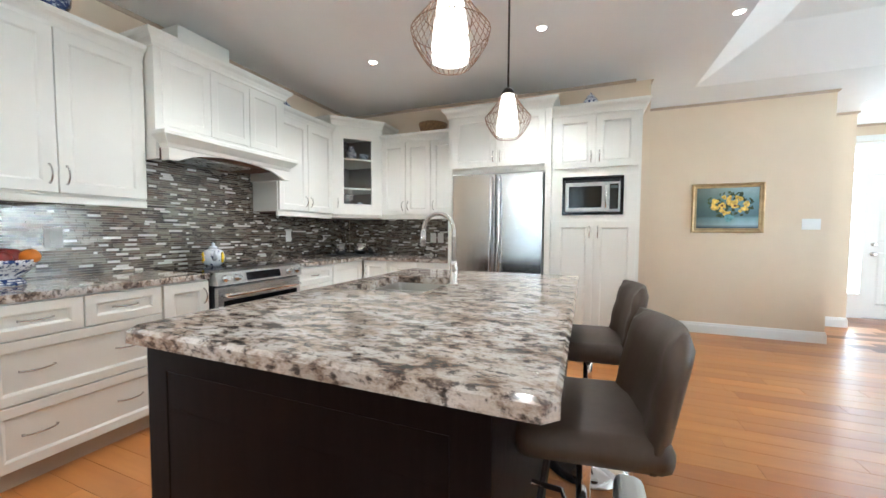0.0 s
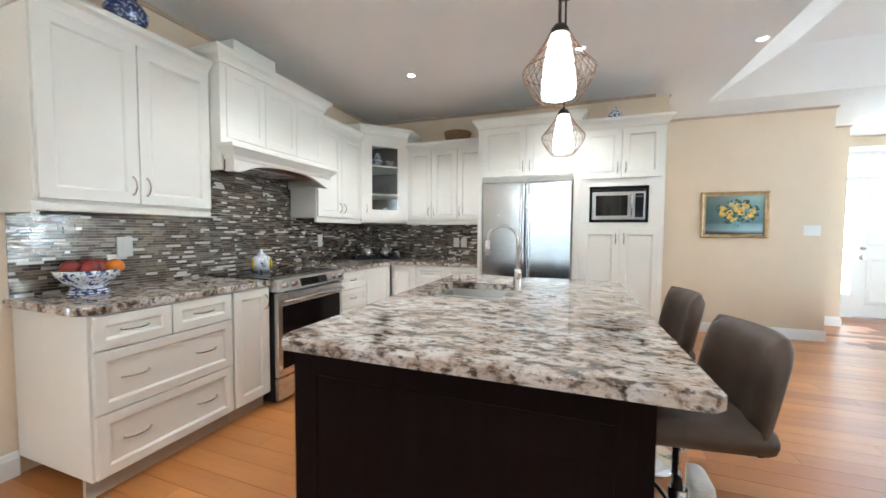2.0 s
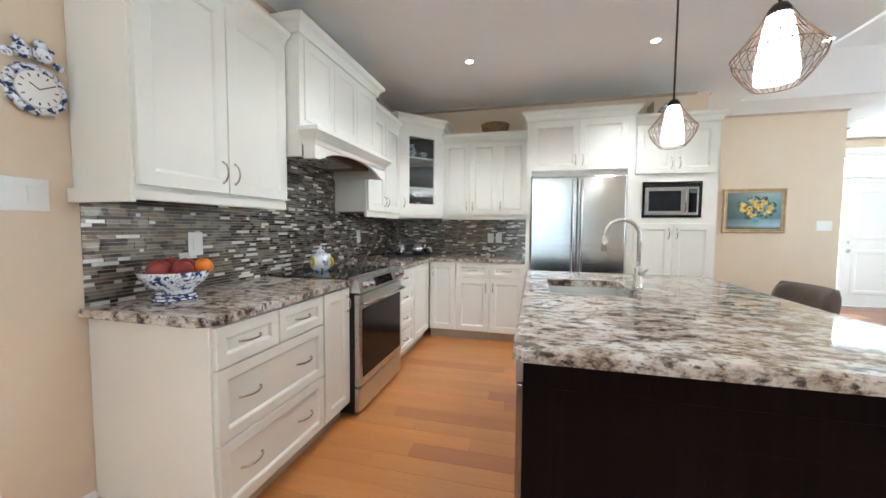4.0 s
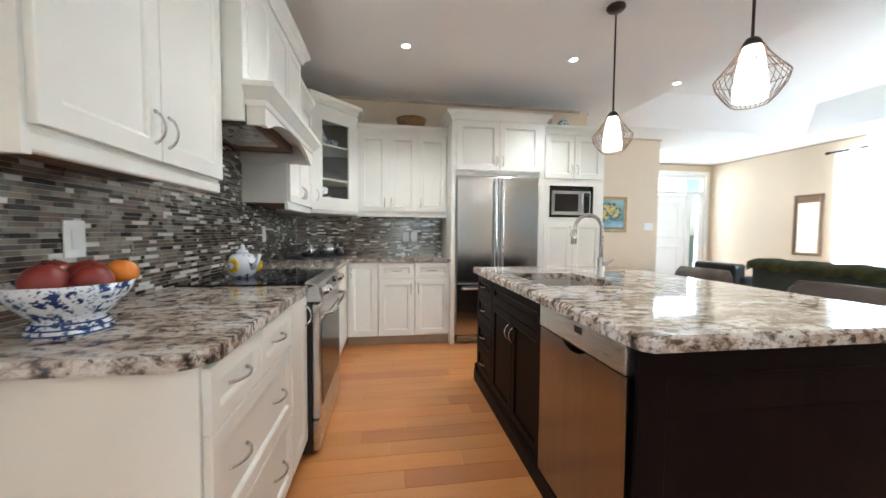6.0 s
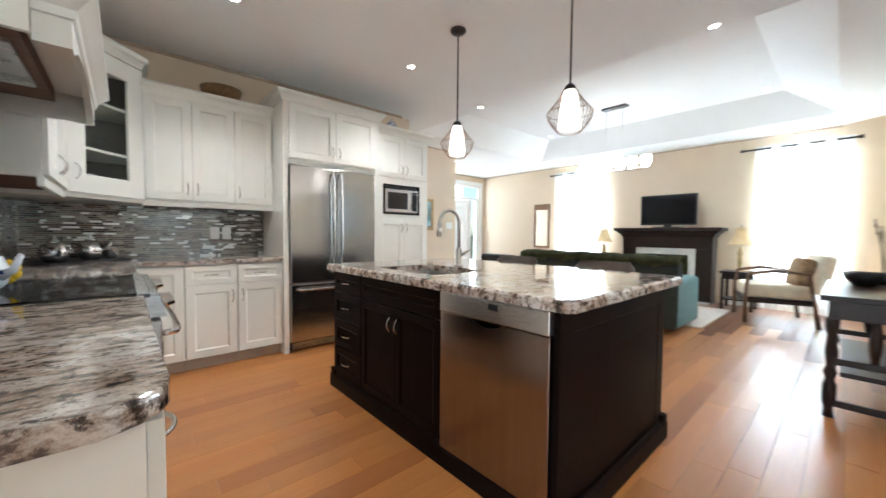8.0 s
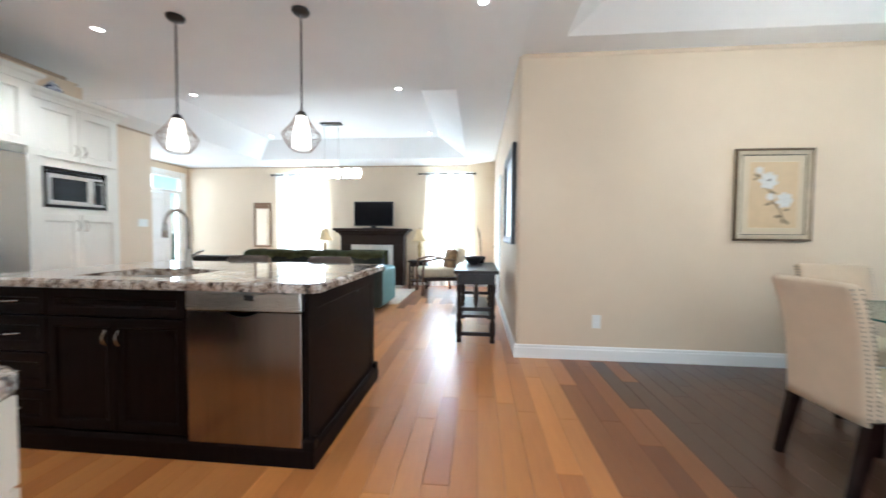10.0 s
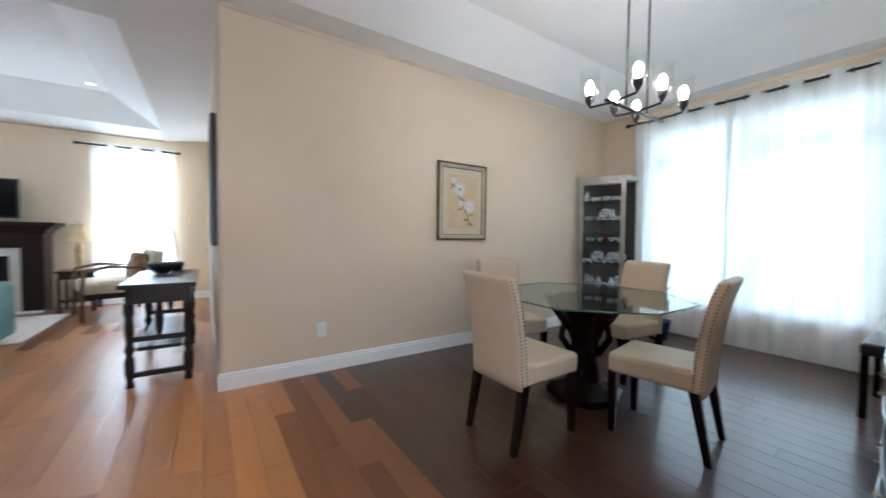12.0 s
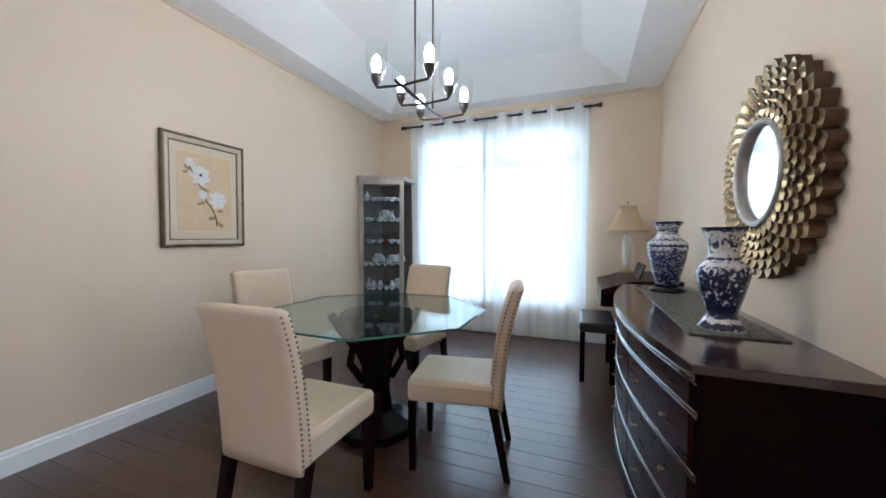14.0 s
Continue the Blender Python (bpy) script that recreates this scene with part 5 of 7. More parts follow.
dk = ramp(nt, sx.outputs[0], [(0.0, (0.35, 0.28, 0.22)), (0.35, (0.75, 0.7, 0.62)), (0.7, (1.15, 1.15, 1.15))])
nt.links.new(mixc(nt, 0.9, cc, mixc(nt, 0.35, dk, ramp(nt, noise_tex(nt, 14, 4), [(0.3, (0.5, 0.5, 0.5)), (0.7, (1, 1, 1))]), "MULTIPLY"), "MULTIPLY"), b.inputs["Base Color"])
b.inputs["Roughness"].default_value = 0.35
part("canvas", obox(-0.30, 0.30, -0.013, -0.001, -0.238, 0.238), pm_, pc, "painted blue-green ground")
bm = bmesh.new()
rg = random.Random(3)
for k in range(90):
    a, r = rg.uniform(0, 6.28), rg.uniform(0.02, 1) ** 0.6
    blob(bm, 0.02 + 0.24 * r * math.cos(a), 0.045 + 0.15 * r * math.sin(a), -0.0138 - 0.00002 * k, rg.uniform(0.012, 0.028), rg.uniform(0.35, 0.7), 7, rg.uniform(0, 3))
part("painted_leaves", bm, mat("painted_green", (0.045, 0.075, 0.03), 0.4, vary=0.6, scale=30), pc)
bm = bmesh.new()
for k in range(26):
    a, r = rg.uniform(0, 6.28), rg.uniform(0, 1) ** 0.6
    blob(bm, 0.02 + 0.19 * r * math.cos(a), 0.03 + 0.11 * r * math.sin(a), -0.0160 - 0.00002 * k, rg.uniform(0.018, 0.034), rg.uniform(0.7, 1), 9, rg.uniform(0, 3))
for x, z in ((-0.05, 0.03), (0.075, 0.025), (-0.12, 0.08)):
    blob(bm, x, z, -0.0168, 0.035, 0.9, 14)
part("painted_flowers", bm, mat("painted_yellow", (0.72, 0.44, 0.08), 0.4, vary=0.55, scale=40), pc)
bm = bmesh.new()
for x, z in ((-0.05, 0.03), (0.075, 0.025)):
    blob(bm, x, z, -0.0171, 0.014, 0.9, 10)
part("painted_flower_hearts", bm, mat("painted_brown", (0.16, 0.06, 0.02), 0.4), pc)
bm = bmesh.new()
blob(bm, 0.02, -0.115, -0.0172, 0.045, 0.95, 14)
part("painted_vase", bm, mat("painted_blue", (0.14, 0.32, 0.38), 0.4, vary=0.4, scale=30), pc)

# magnolia picture in the dining room
pc = framed("framed_picture", pose(EX - 0.001, -2.468, 1.53, 0, 0, -90), 0.63, 0.806, [(0, 0.03), (0.004, 0.034), (0.016, 0.034), (0.02, 0.028)], mat("bronzed_frame", (0.15, 0.1, 0.055), 0.42, 0.45, 0.4, 12), "framed print of white magnolia on a cream mat", "picture")
part("inner_frame", panel(bmesh.new(), -0.296, 0.296, -0.384, 0.384, [(0, 0.016), (0.006, 0.02), (0.03, 0.014), (0.033, 0.006), (0.037, 0.006)], yb=-0.009, cap=False), mat("champagne_frame", (0.52, 0.43, 0.31), 0.4, 0.1, 0.12, 12), pc, "champagne inner frame")
part("frame_bead", panel(bmesh.new(), -0.262, 0.262, -0.35, 0.35, [(0, 0.0), (0, 0.006), (0.005, 0.006), (0.007, 0.0)], yb=-0.0142, cap=False), mat("dark_bead", (0.09, 0.08, 0.06), 0.4, 0.3), pc, "thin dark bead")
part("mat_board", obox(-0.263, 0.263, -0.014, -0.001, -0.351, 0.351), CANV, pc, "cream mat board")
part("print", obox(-0.2, 0.2, -0.0155, -0.0142, -0.287, 0.287), mat("tan_print", (0.63, 0.47, 0.29), 0.75, vary=0.06, scale=9), pc, "warm tan printed ground")
part("inner_fillet", panel(bmesh.new(), -0.204, 0.204, -0.291, 0.291, [(0, 0.0), (0, 0.003), (0.004, 0.003), (0.004, 0)], yb=-0.0145, cap=False), mat("cream_fillet", (0.72, 0.62, 0.46), 0.5), pc, "thin cream fillet")
bm = bmesh.new()
for pts, r in (([(0.085, -0.245), (0.08, -0.19), (0.06, -0.135), (0.03, -0.09), (0.0, -0.06), (-0.005, 0.0), (-0.05, 0.06), (-0.08, 0.1)], 0.0045),
               ([(0.08, -0.19), (0.03, -0.187)], 0.003), ([(0.08, -0.205), (0.12, -0.24)], 0.003), ([(0.0, -0.065), (-0.04, -0.08)], 0.003), ([(-0.08, 0.12), (-0.12, 0.18), (-0.13, 0.22)], 0.003)):
    tube(bm, [(x, -0.0165, z) for x, z in pts], r, 5)
part("painted_stem", bm, mat("painted_stem", (0.2, 0.13, 0.075), 0.6), pc)
bm = bmesh.new()
for k, (cx, cz, r, rot) in enumerate(((-0.06, 0.075, 0.03, 0.6), (0.0, 0.02, 0.028, -0.4), (-0.04, -0.08, 0.03, 0.3), (0.045, -0.187, 0.034, 0.1), (0.11, -0.235, 0.032, -0.7), (0.11, -0.13, 0.025, 0.2), (-0.14, 0.17, 0.028, -0.5), (-0.15, 0.14, 0.022, 0.4))):
    blob(bm, cx, cz, -0.019 - 0.0001 * k, r, 0.42, 9, rot)
part("painted_leaf", bm, mat("painted_leaf", (0.27, 0.2, 0.12), 0.6, vary=0.3, scale=40), pc, "brown painted leaves")
bm = bmesh.new()
for cx, cz, s_ in ((-0.045, 0.125, 1.1), (0.09, -0.045, 1.0), (-0.025, -0.015, 0.5), (-0.12, 0.215, 0.5)):
    for k in range(7):
        a = k * math.tau / 7 + cx * 9
        blob(bm, cx + 0.036 * s_ * math.cos(a), cz + 0.036 * s_ * math.sin(a), -0.0205 - 0.0001 * k, 0.038 * s_, 0.6, 10, a)
part("painted_blossom", bm, mat("painted_white", (0.64, 0.63, 0.61), 0.6, vary=0.12, scale=40), pc, "white blossoms")
bm = bmesh.new()
blob(bm, -0.04, 0.13, -0.0222, 0.013, 0.9, 10)
part("painted_heart", bm, mat("painted_heart", (0.08, 0.06, 0.05), 0.6), pc)

# dark framed picture on the living room's south wall
pc = framed("framed_picture", pose(1.95, LS + 0.001, 1.57, 0, 0, 180), 1.05, 1.0, [(0, 0.04), (0.02, 0.045), (0.07, 0.035), (0.08, 0.015)], BLACKP, "large picture in a deep black frame", "picture")
part("print", obox(-0.445, 0.445, -0.016, -0.002, -0.42, 0.42), mat("misty_print", (0.45, 0.5, 0.52), 0.3, vary=0.45, scale=4), pc, "pale blue-grey print")

# tall wall mirror
pc = framed("wall_mirror", pose(TX - 0.001, 5.225, 1.364, 0, 0, -90), 0.44, 1.06, [(0, 0.02), (0.01, 0.026), (0.045, 0.02), (0.05, 0.008)], wood("mirror_frame_wood", (0.12, 0.06, 0.03), (0.25, 0.13, 0.06)), "tall narrow mirror in a brown wooden frame", "mirror")
part("glass", obox(-0.162, 0.162, -0.01, -0.002, -0.482, 0.482), MIRROR, pc, "mirror glass")
part("top_panel", obox(-0.165, 0.165, -0.024, -0.0102, 0.39, 0.485), wood("mirror_top_wood", (0.16, 0.08, 0.04), (0.3, 0.16, 0.08)), pc, "brown wooden top panel")


# ---------------------------------------------------------------- dining room
NAIL = mat("nailhead", (0.3, 0.26, 0.22), 0.3, 0.9)


def dining_chair(m):
    c = thing("dining_chair", m, "cream leather parsons dining chair with nailhead trim", "chair", "chairs round the glass table")
    bm = bmesh.new()                      # seat: local -y is the front
    box(bm, -0.21, 0.21, -0.25, 0.2, 0.36, 0.475, 0.022)
    for v in bm.verts:
        if v.co.z > 0.45:
            v.co.z += 0.012 * (1 - (v.co.x / 0.21) ** 2)
    part("seat", bm, CREAM, c, smooth=False)
    bm = bmesh.new()
    sec = []
    for t_, dw, th in [(k / 12, 0.0, 0.036) for k in range(12)] + [(0.965, 0.0, 0.036), (0.985, 0.006, 0.031), (0.997, 0.014, 0.02), (1.0, 0.024, 0.008)]:
        z = 0.34 + 0.62 * t_
        y = 0.2 + 0.03 * t_ + 0.075 * t_ ** 2.8
        ring = []
        for k in range(24):
            a = math.tau * k / 24
            ca, sa = math.cos(a), math.sin(a)
            ring.append(bm.verts.new(((0.205 - dw) * math.copysign(abs(ca) ** 0.22, ca), y + th * math.copysign(abs(sa) ** 0.5, sa), z)))
        sec.append(ring)
    for a, b_ in zip(sec, sec[1:]):
        for k in range(24):
            bm.faces.new((a[k], a[(k + 1) % 24], b_[(k + 1) % 24], b_[k]))
    bm.faces.new(sec[0][::-1])
    bm.faces.new(sec[-1])
    bk = part("backrest", bm, CREAM, c, smooth=True)
    for s in (-1, 1):
        for row in (-0.018, 0.018):
            bm = bmesh.new()
            for j in range(30):
                t_ = 0.03 + 0.93 * j / 29
                z = 0.34 + 0.62 * t_
                y = 0.2 + 0.03 * t_ + 0.075 * t_ ** 2.8 + row
                bmesh.ops.create_icosphere(bm, subdivisions=1, radius=0.0058, matrix=Matrix.Translation((s * 0.205, y, z)))
            part("trim_band", bm, NAIL, bk, "row of bronze nailheads")
    for sx_, sy_, tilt_ in ((-1, -0.22, 0.0), (1, -0.22, 0.0), (-1, 0.19, 0.07), (1, 0.19, 0.07)):
        bm = bmesh.new()
        rows_ = []
        for z, r in ((0.0, 0.016), (0.18, 0.02), (0.365, 0.023)):
            yy = sy_ + tilt_ * (1 - z / 0.365)
            rows_.append([bm.verts.new((sx_ * 0.19 + dx * r, yy + dy * r, z)) for dx, dy in ((-1, -1), (1, -1), (1, 1), (-1, 1))])
        for a, b_ in zip(rows_, rows_[1:]):
            for k in range(4):
                bm.faces.new((a[k], a[(k + 1) % 4], b_[(k + 1) % 4], b_[k]))
        bm.faces.new(rows_[0][::-1])
        bm.faces.new(rows_[-1])
        part("leg", bm, MAHOG, c, "dark wooden leg")
    return c


ch = dining_chair(pose(-0.285, -1.80, 0, 0, 0, 0))
copy_thing(ch, pose(-0.79, -2.46, 0, 0, 0, 100))
copy_thing(ch, pose(-0.11, -3.2, 0, 0, 0, 172))
copy_thing(ch, pose(0.5, -2.47, 0, 0, 0, -105))

t = thing("dining_table", pose(-0.2, -2.54, 0), "octagonal glass dining table on a dark sculpted pedestal", "table")
oct_ = [(0.69 * math.cos(radians(22.5 + 45 * k)), 0.69 * math.sin(radians(22.5 + 45 * k))) for k in range(8)]
part("tabletop", slab(oct_, 0.738, 0.75, 0.002), GLASSG, t, "clear bevelled glass top")
bm = bmesh.new()
tube(bm, [(x * 1.0005, y * 1.0005, 0.744) for x, y in oct_ + oct_[:1]], 0.0055, 6)
part("glass_edge", bm, GEDGE, t, "green glass edge")
bm = bmesh.new()
lathe(bm, [(0.27, 0.0), (0.27, 0.05), (0.22, 0.075), (0.12, 0.12), (0.09, 0.25), (0.1, 0.4), (0.15, 0.52), (0.22, 0.64), (0.24, 0.70), (0.23, 0.734), (0.05, 0.736)], 8)
for f_ in bm.faces:
    f_.smooth = False
part("pedestal", bm, MAHOG, t, "dark faceted wooden pedestal")
for k in range(4):
    a = radians(45 + 90 * k)
    bm = bmesh.new()
    tube(bm, [(0.09 * math.cos(a), 0.09 * math.sin(a), 0.3), (0.17 * math.cos(a), 0.17 * math.sin(a), 0.42), (0.15 * math.cos(a), 0.15 * math.sin(a), 0.53), (0.24 * math.cos(a), 0.24 * math.sin(a), 0.66), (0.28 * math.cos(a), 0.28 * math.sin(a), 0.733)], 0.025, 8)
    part("scroll_bracket", bm, MAHOG, t)

# chandelier with six glass shades
c = thing("chandelier", pose(-0.49, -2.62, 2.02), "six-light linear chandelier with clear glass shades, lit", "chandelier")
bm = bmesh.new()
tube(bm, [(0, -0.36, 0), (0, 0.36, 0)], 0.011, 8)
part("bar", bm, BRONZE, c)
for y in (-0.13, 0.13):
    bm = bmesh.new()
    tube(bm, [(0, y, 0), (0, y, 1.04)], 0.006, 8)
    part("rod", bm, BRONZE, c)
part("canopy", obox(-0.06, 0.06, -0.2, 0.2, 1.03, 1.06, 0.006), BRONZE, c)
for y in (-0.29, 0.0, 0.29):
    arm = bmesh.new()
    tube(arm, [(-0.16, y, 0.03), (-0.155, y, 0.012), (0, y, 0.0), (0.155, y, 0.012), (0.16, y, 0.03)], 0.008, 8)
    part("arm", arm, BRONZE, c)
    for x in (-0.16, 0.16):
        bm = bmesh.new()
        lathe(bm, [(0.01, 0.02), (0.014, 0.03), (0.028, 0.055), (0.03, 0.085), (0.02, 0.09)], 16, (x, y, 0))
        so = part("socket_cup", bm, BRONZE, c)
        bm = bmesh.new()
        lathe(bm, [(0.013, 0.09), (0.022, 0.12), (0.025, 0.145), (0.017, 0.175), (0.004, 0.19)], 16, (x, y, 0))
        part("bulb", bm, BULB, so, "glowing bulb")
        bm = bmesh.new()
        rings_ = []
        for r, z in ((0.03, 0.07), (0.05, 0.1), (0.058, 0.15), (0.057, 0.215), (0.062, 0.255)):
            rings_.append([bm.verts.new((x + r * math.cos(k * math.pi / 12), y + r * math.sin(k * math.pi / 12), z)) for k in range(24)])
        for a, b_ in zip(rings_, rings_[1:]):
            for k in range(24):
                bm.faces.new((a[k], a[(k + 1) % 24], b_[(k + 1) % 24], b_[k])).smooth = True
        part("glass_shade", bm, GLASS, so, "clear glass shade")

# corner curio cabinet
c = thing("curio_cabinet", pose(0, 0, 0), "silver-framed corner curio cabinet full of blue china", "cabinet")
F1, F2 = (1.225, -4.42), (0.72, -4.66)
foot = [F2, F1, (EX - 0.015, -4.42), (EX - 0.015, DY + 0.02), (0.72, DY + 0.02)]
inn = [(0.75, -4.67), (1.2, -4.455), (EX - 0.03, -4.455), (EX - 0.03, DY + 0.04), (0.75, DY + 0.04)]
part("plinth", slab(foot, 0.0, 0.16, 0.004), SILVERW, c)
part("top", slab(foot, 1.92, 1.98, 0.006), SILVERW, c)
part("back_panel", slab([(EX - 0.027, -4.47), (EX - 0.016, -4.47), (EX - 0.016, DY + 0.022), (0.77, DY + 0.022), (0.77, DY + 0.032), (EX - 0.027, DY + 0.032)], 0.16, 1.92, 0), mat("curio_back", (0.09, 0.08, 0.075), 0.3, vary=0.15), c, "dark smoked back")
fl_ = math.hypot(F1[0] - F2[0], F1[1] - F2[1])
fa = math.degrees(math.atan2(F2[1] - F1[1], F2[0] - F1[0]))
fm = pose(F1[0], F1[1], 0, 0, 0, fa)
dr = part("door", panel(bmesh.new(), 0.0, fl_, 0.16, 1.92, [(0, 0), (0, 0.022), (0.006, 0.026), (0.05, 0.026), (0.056, 0.0), (0, 0)], cap=False), SILVERW, c, "silvered door frame", m=fm)
part("pane", obox(0.05, fl_ - 0.05, -0.012, -0.008, 0.21, 1.88), GLASS, dr)
rg = random.Random(5)
shelf_z = (0.17, 0.52, 0.83, 1.12, 1.40, 1.66)
for z in shelf_z[1:]:
    part("shelf", slab(inn, z - 0.008, z, 0), GLASSG, c)
for z in shelf_z:
    for k in range(6):
        u_, v_ = 0.12 + 0.15 * k + rg.uniform(-0.02, 0.02), rg.uniform(0.06, 0.14)
        dx_, dy_ = (F2[0] - F1[0]) / fl_, (F2[1] - F1[1]) / fl_
        px_, py_ = F1[0] + dx_ * fl_ * u_ - dy_ * -v_ * -1, F1[1] + dy_ * fl_ * u_ - v_
        px_ = min(max(px_, 0.83), EX - 0.08)
        kind = rg.choice(("plate", "jar", "cup", "cup"))
        bm = bmesh.new()
        s_ = rg.uniform(0.95, 1.35)
        if kind == "plate":
            lathe(bm, [(0.02, 0), (0.06 * s_, 0.008), (0.062 * s_, 0.012), (0.02, 0.006)], 16)
            mm = pose(px_, py_, z + 0.063 * s_, 78, 0, fa + 180)
        else:
            if kind == "jar":
                lathe(bm, [(0.02, 0), (0.035 * s_, 0.03), (0.034 * s_, 0.07), (0.018, 0.1), (0.022, 0.12 * s_)], 14)
            else:
                lathe(bm, [(0.018, 0), (0.018, 0.008), (0.034 * s_, 0.03), (0.038 * s_, 0.055), (0.033 * s_, 0.055), (0.028 * s_, 0.03)], 14)
            mm = pose(px_, py_, z + 0.001)
        red = z == 1.12 and k == 3
        solid({"plate": "china_plate", "jar": "china_jar", "cup": "china_cup"}[kind], bm, RED if red else BLUEW, ("red" if red else "blue and white") + " china piece on a curio shelf", "china", "curio china", m=mm)

# sideboard with a bowed front
SB0, SB1, SBX = -1.80, -3.75, -1.71
c = thing("sideboard", pose(DWX + 0.004, (SB0 + SB1) / 2, 0), "dark mahogany bow-front sideboard with brass-knobbed drawers", "sideboard")
sl = SB0 - SB1
sd = SBX - DWX - 0.004


def bow(z0, z1, off, trim_=0.0, bulge=0.13):
    pts = [(0, -sl / 2 + trim_)]
    for i in range(17):
        a = i / 16
        pts.append((sd + off + bulge * math.sin(math.pi * a), -sl / 2 + trim_ + (sl - 2 * trim_) * a))
    pts.append((0, sl / 2 - trim_))
    return slab(pts, z0, z1, 0)


part("top", slab([(0, -sl / 2)] + [(sd + 0.13 * math.sin(math.pi * i / 16), -sl / 2 + sl * i / 16) for i in range(17)] + [(0, sl / 2)], 0.808, 0.84, 0.006), MAHOGT, c, "polished bowed top")
part("body", bow(0.09, 0.807, -0.035, 0.03), SIDE_SHADED, c)
part("plinth", bow(0.0, 0.089, -0.015, 0.015), SIDE_SHADED, c)


def bow_strip(z0, z1, off0, off1, a0, a1):
    bm = bmesh.new()
    n = 14
    rows_ = []
    for i in range(n + 1):
        a = a0 + (a1 - a0) * i / n
        y = -sl / 2 + 0.03 + (sl - 0.06) * a
        x = sd - 0.035 + 0.13 * math.sin(math.pi * (0.03 / sl + (1 - 0.06 / sl) * a))
        rows_.append([bm.verts.new(p) for p in ((x + off0, y, z0), (x + off1, y, z0), (x + off1, y, z1), (x + off0, y, z1))])
    for p, q in zip(rows_, rows_[1:]):
        for k in range(4):
            bm.faces.new((p[k], q[k], q[(k + 1) % 4], p[(k + 1) % 4]))
    bm.faces.new(rows_[0])
    bm.faces.new(rows_[-1][::-1])
    return bm


for z0, z1 in ((0.69, 0.795), (0.50, 0.675), (0.305, 0.485), (0.11, 0.29)):
    for a0, a1 in ((0.02, 0.335), (0.345, 0.655), (0.665, 0.98)):
        dw = part("drawer", bow_strip(z0, z1, -0.004, 0.012, a0, a1), MAHOGD, c)
        if z0 > 0.68:
            continue
        for aa in (a0 + 0.08, a1 - 0.08):
            y = -sl / 2 + 0.03 + (sl - 0.06) * aa
            x = sd - 0.035 + 0.13 * math.sin(math.pi * aa) + 0.012
            bm = bmesh.new()
            lathe(bm, [(0.009, 0), (0.009, 0.002), (0.004, 0.004), (0.004, 0.013), (0.009, 0.019), (0.005, 0.025)], 12)
            part("knob", bm, GOLDD, dw, "small brass knob", m=pose(x, y, (z0 + z1) / 2, 0, 90, 0))


def bow_bead(z, r, off):
    """A half-round polished bead that follows the bowed front."""
    bm = bmesh.new()
    rows_ = []
    for i in range(25):
        a = i / 24
        y = -sl / 2 + 0.02 + (sl - 0.04) * a
        x = sd - 0.035 + 0.13 * math.sin(math.pi * (0.02 / sl + (1 - 0.04 / sl) * a))
        rows_.append([bm.verts.new((x + off + r * math.cos(radians(q)), y, z + r * math.sin(radians(q)))) for q in range(-100, 101, 20)])
    for p, q in zip(rows_, rows_[1:]):
        for k in range(len(p) - 1):
            bm.faces.new((p[k], q[k], q[k + 1], p[k + 1])).smooth = True
        bm.faces.new((p[-1], q[-1], q[0], p[0]))
    bm.faces.new(rows_[0])
    bm.faces.new(rows_[-1][::-1])
    return bm


BEADW = wood("lacquered_bead", (0.03, 0.012, 0.01), (0.06, 0.022, 0.018), 0.12, (14, 2, 14), 3, coat=1.0, spec=0.8)
for z, r, off in ((0.795, 0.011, 0.02), (0.775, 0.005, 0.014), (0.689, 0.007, 0.012), (0.676, 0.006, 0.012), (0.499, 0.007, 0.012), (0.486, 0.005, 0.012), (0.3, 0.007, 0.012), (0.287, 0.005, 0.012), (0.1, 0.011, 0.016)):
    part("bead_moulding", bow_bead(z, r, off), BEADW, c)
solid("table_runner", obox(-2.092, -1.788, -3.56, -2.175, 0.8405, 0.846), RUNNER, "dark woven lace table runner on the sideboard", "runner")


def vase(m, label, material, r, h, stand):
    v = thing("vase", m, label, "vase", "vases on the sideboard")
    z0 = 0.0
    if stand:
        bm = bmesh.new()
        lathe(bm, [(r * 0.85, 0), (r * 0.9, 0.012), (r * 0.75, 0.022), (r * 0.78, 0.03)], 24)
        part("stand", bm, DARKW, v, "dark carved stand")
        z0 = 0.031
    hh = h - z0
    bm = bmesh.new()
    if stand:
        pr_ = [(0.55, 0), (0.58, 0.04), (0.68, 0.18), (0.9, 0.42), (1.0, 0.6), (0.96, 0.68), (0.62, 0.76), (0.5, 0.82), (0.52, 0.9), (0.74, 0.985), (0.76, 1.0), (0.68, 0.995), (0.45, 0.9)]
    else:
        pr_ = [(0.92, 0), (0.9, 0.03), (0.72, 0.08), (0.55, 0.14), (0.62, 0.2), (0.85, 0.38), (1.0, 0.52), (0.96, 0.6), (0.62, 0.68), (0.55, 0.76), (0.6, 0.88), (0.85, 0.985), (0.88, 1.0), (0.78, 0.995), (0.5, 0.88)]
    lathe(bm, [(a * r, z0 + b_ * hh) for a, b_ in pr_], 40)
    part("body", bm, material, v)
    for zz, rr in ((0.66, 0.7 if not stand else 0.96),):
        bm = bmesh.new()
        tube(bm, [(rr * r * math.cos(a * math.pi / 20), rr * r * math.sin(a * math.pi / 20), z0 + zz * hh) for a in range(41)], 0.004, 6)
        part("painted_band", bm, BLUEW, v)


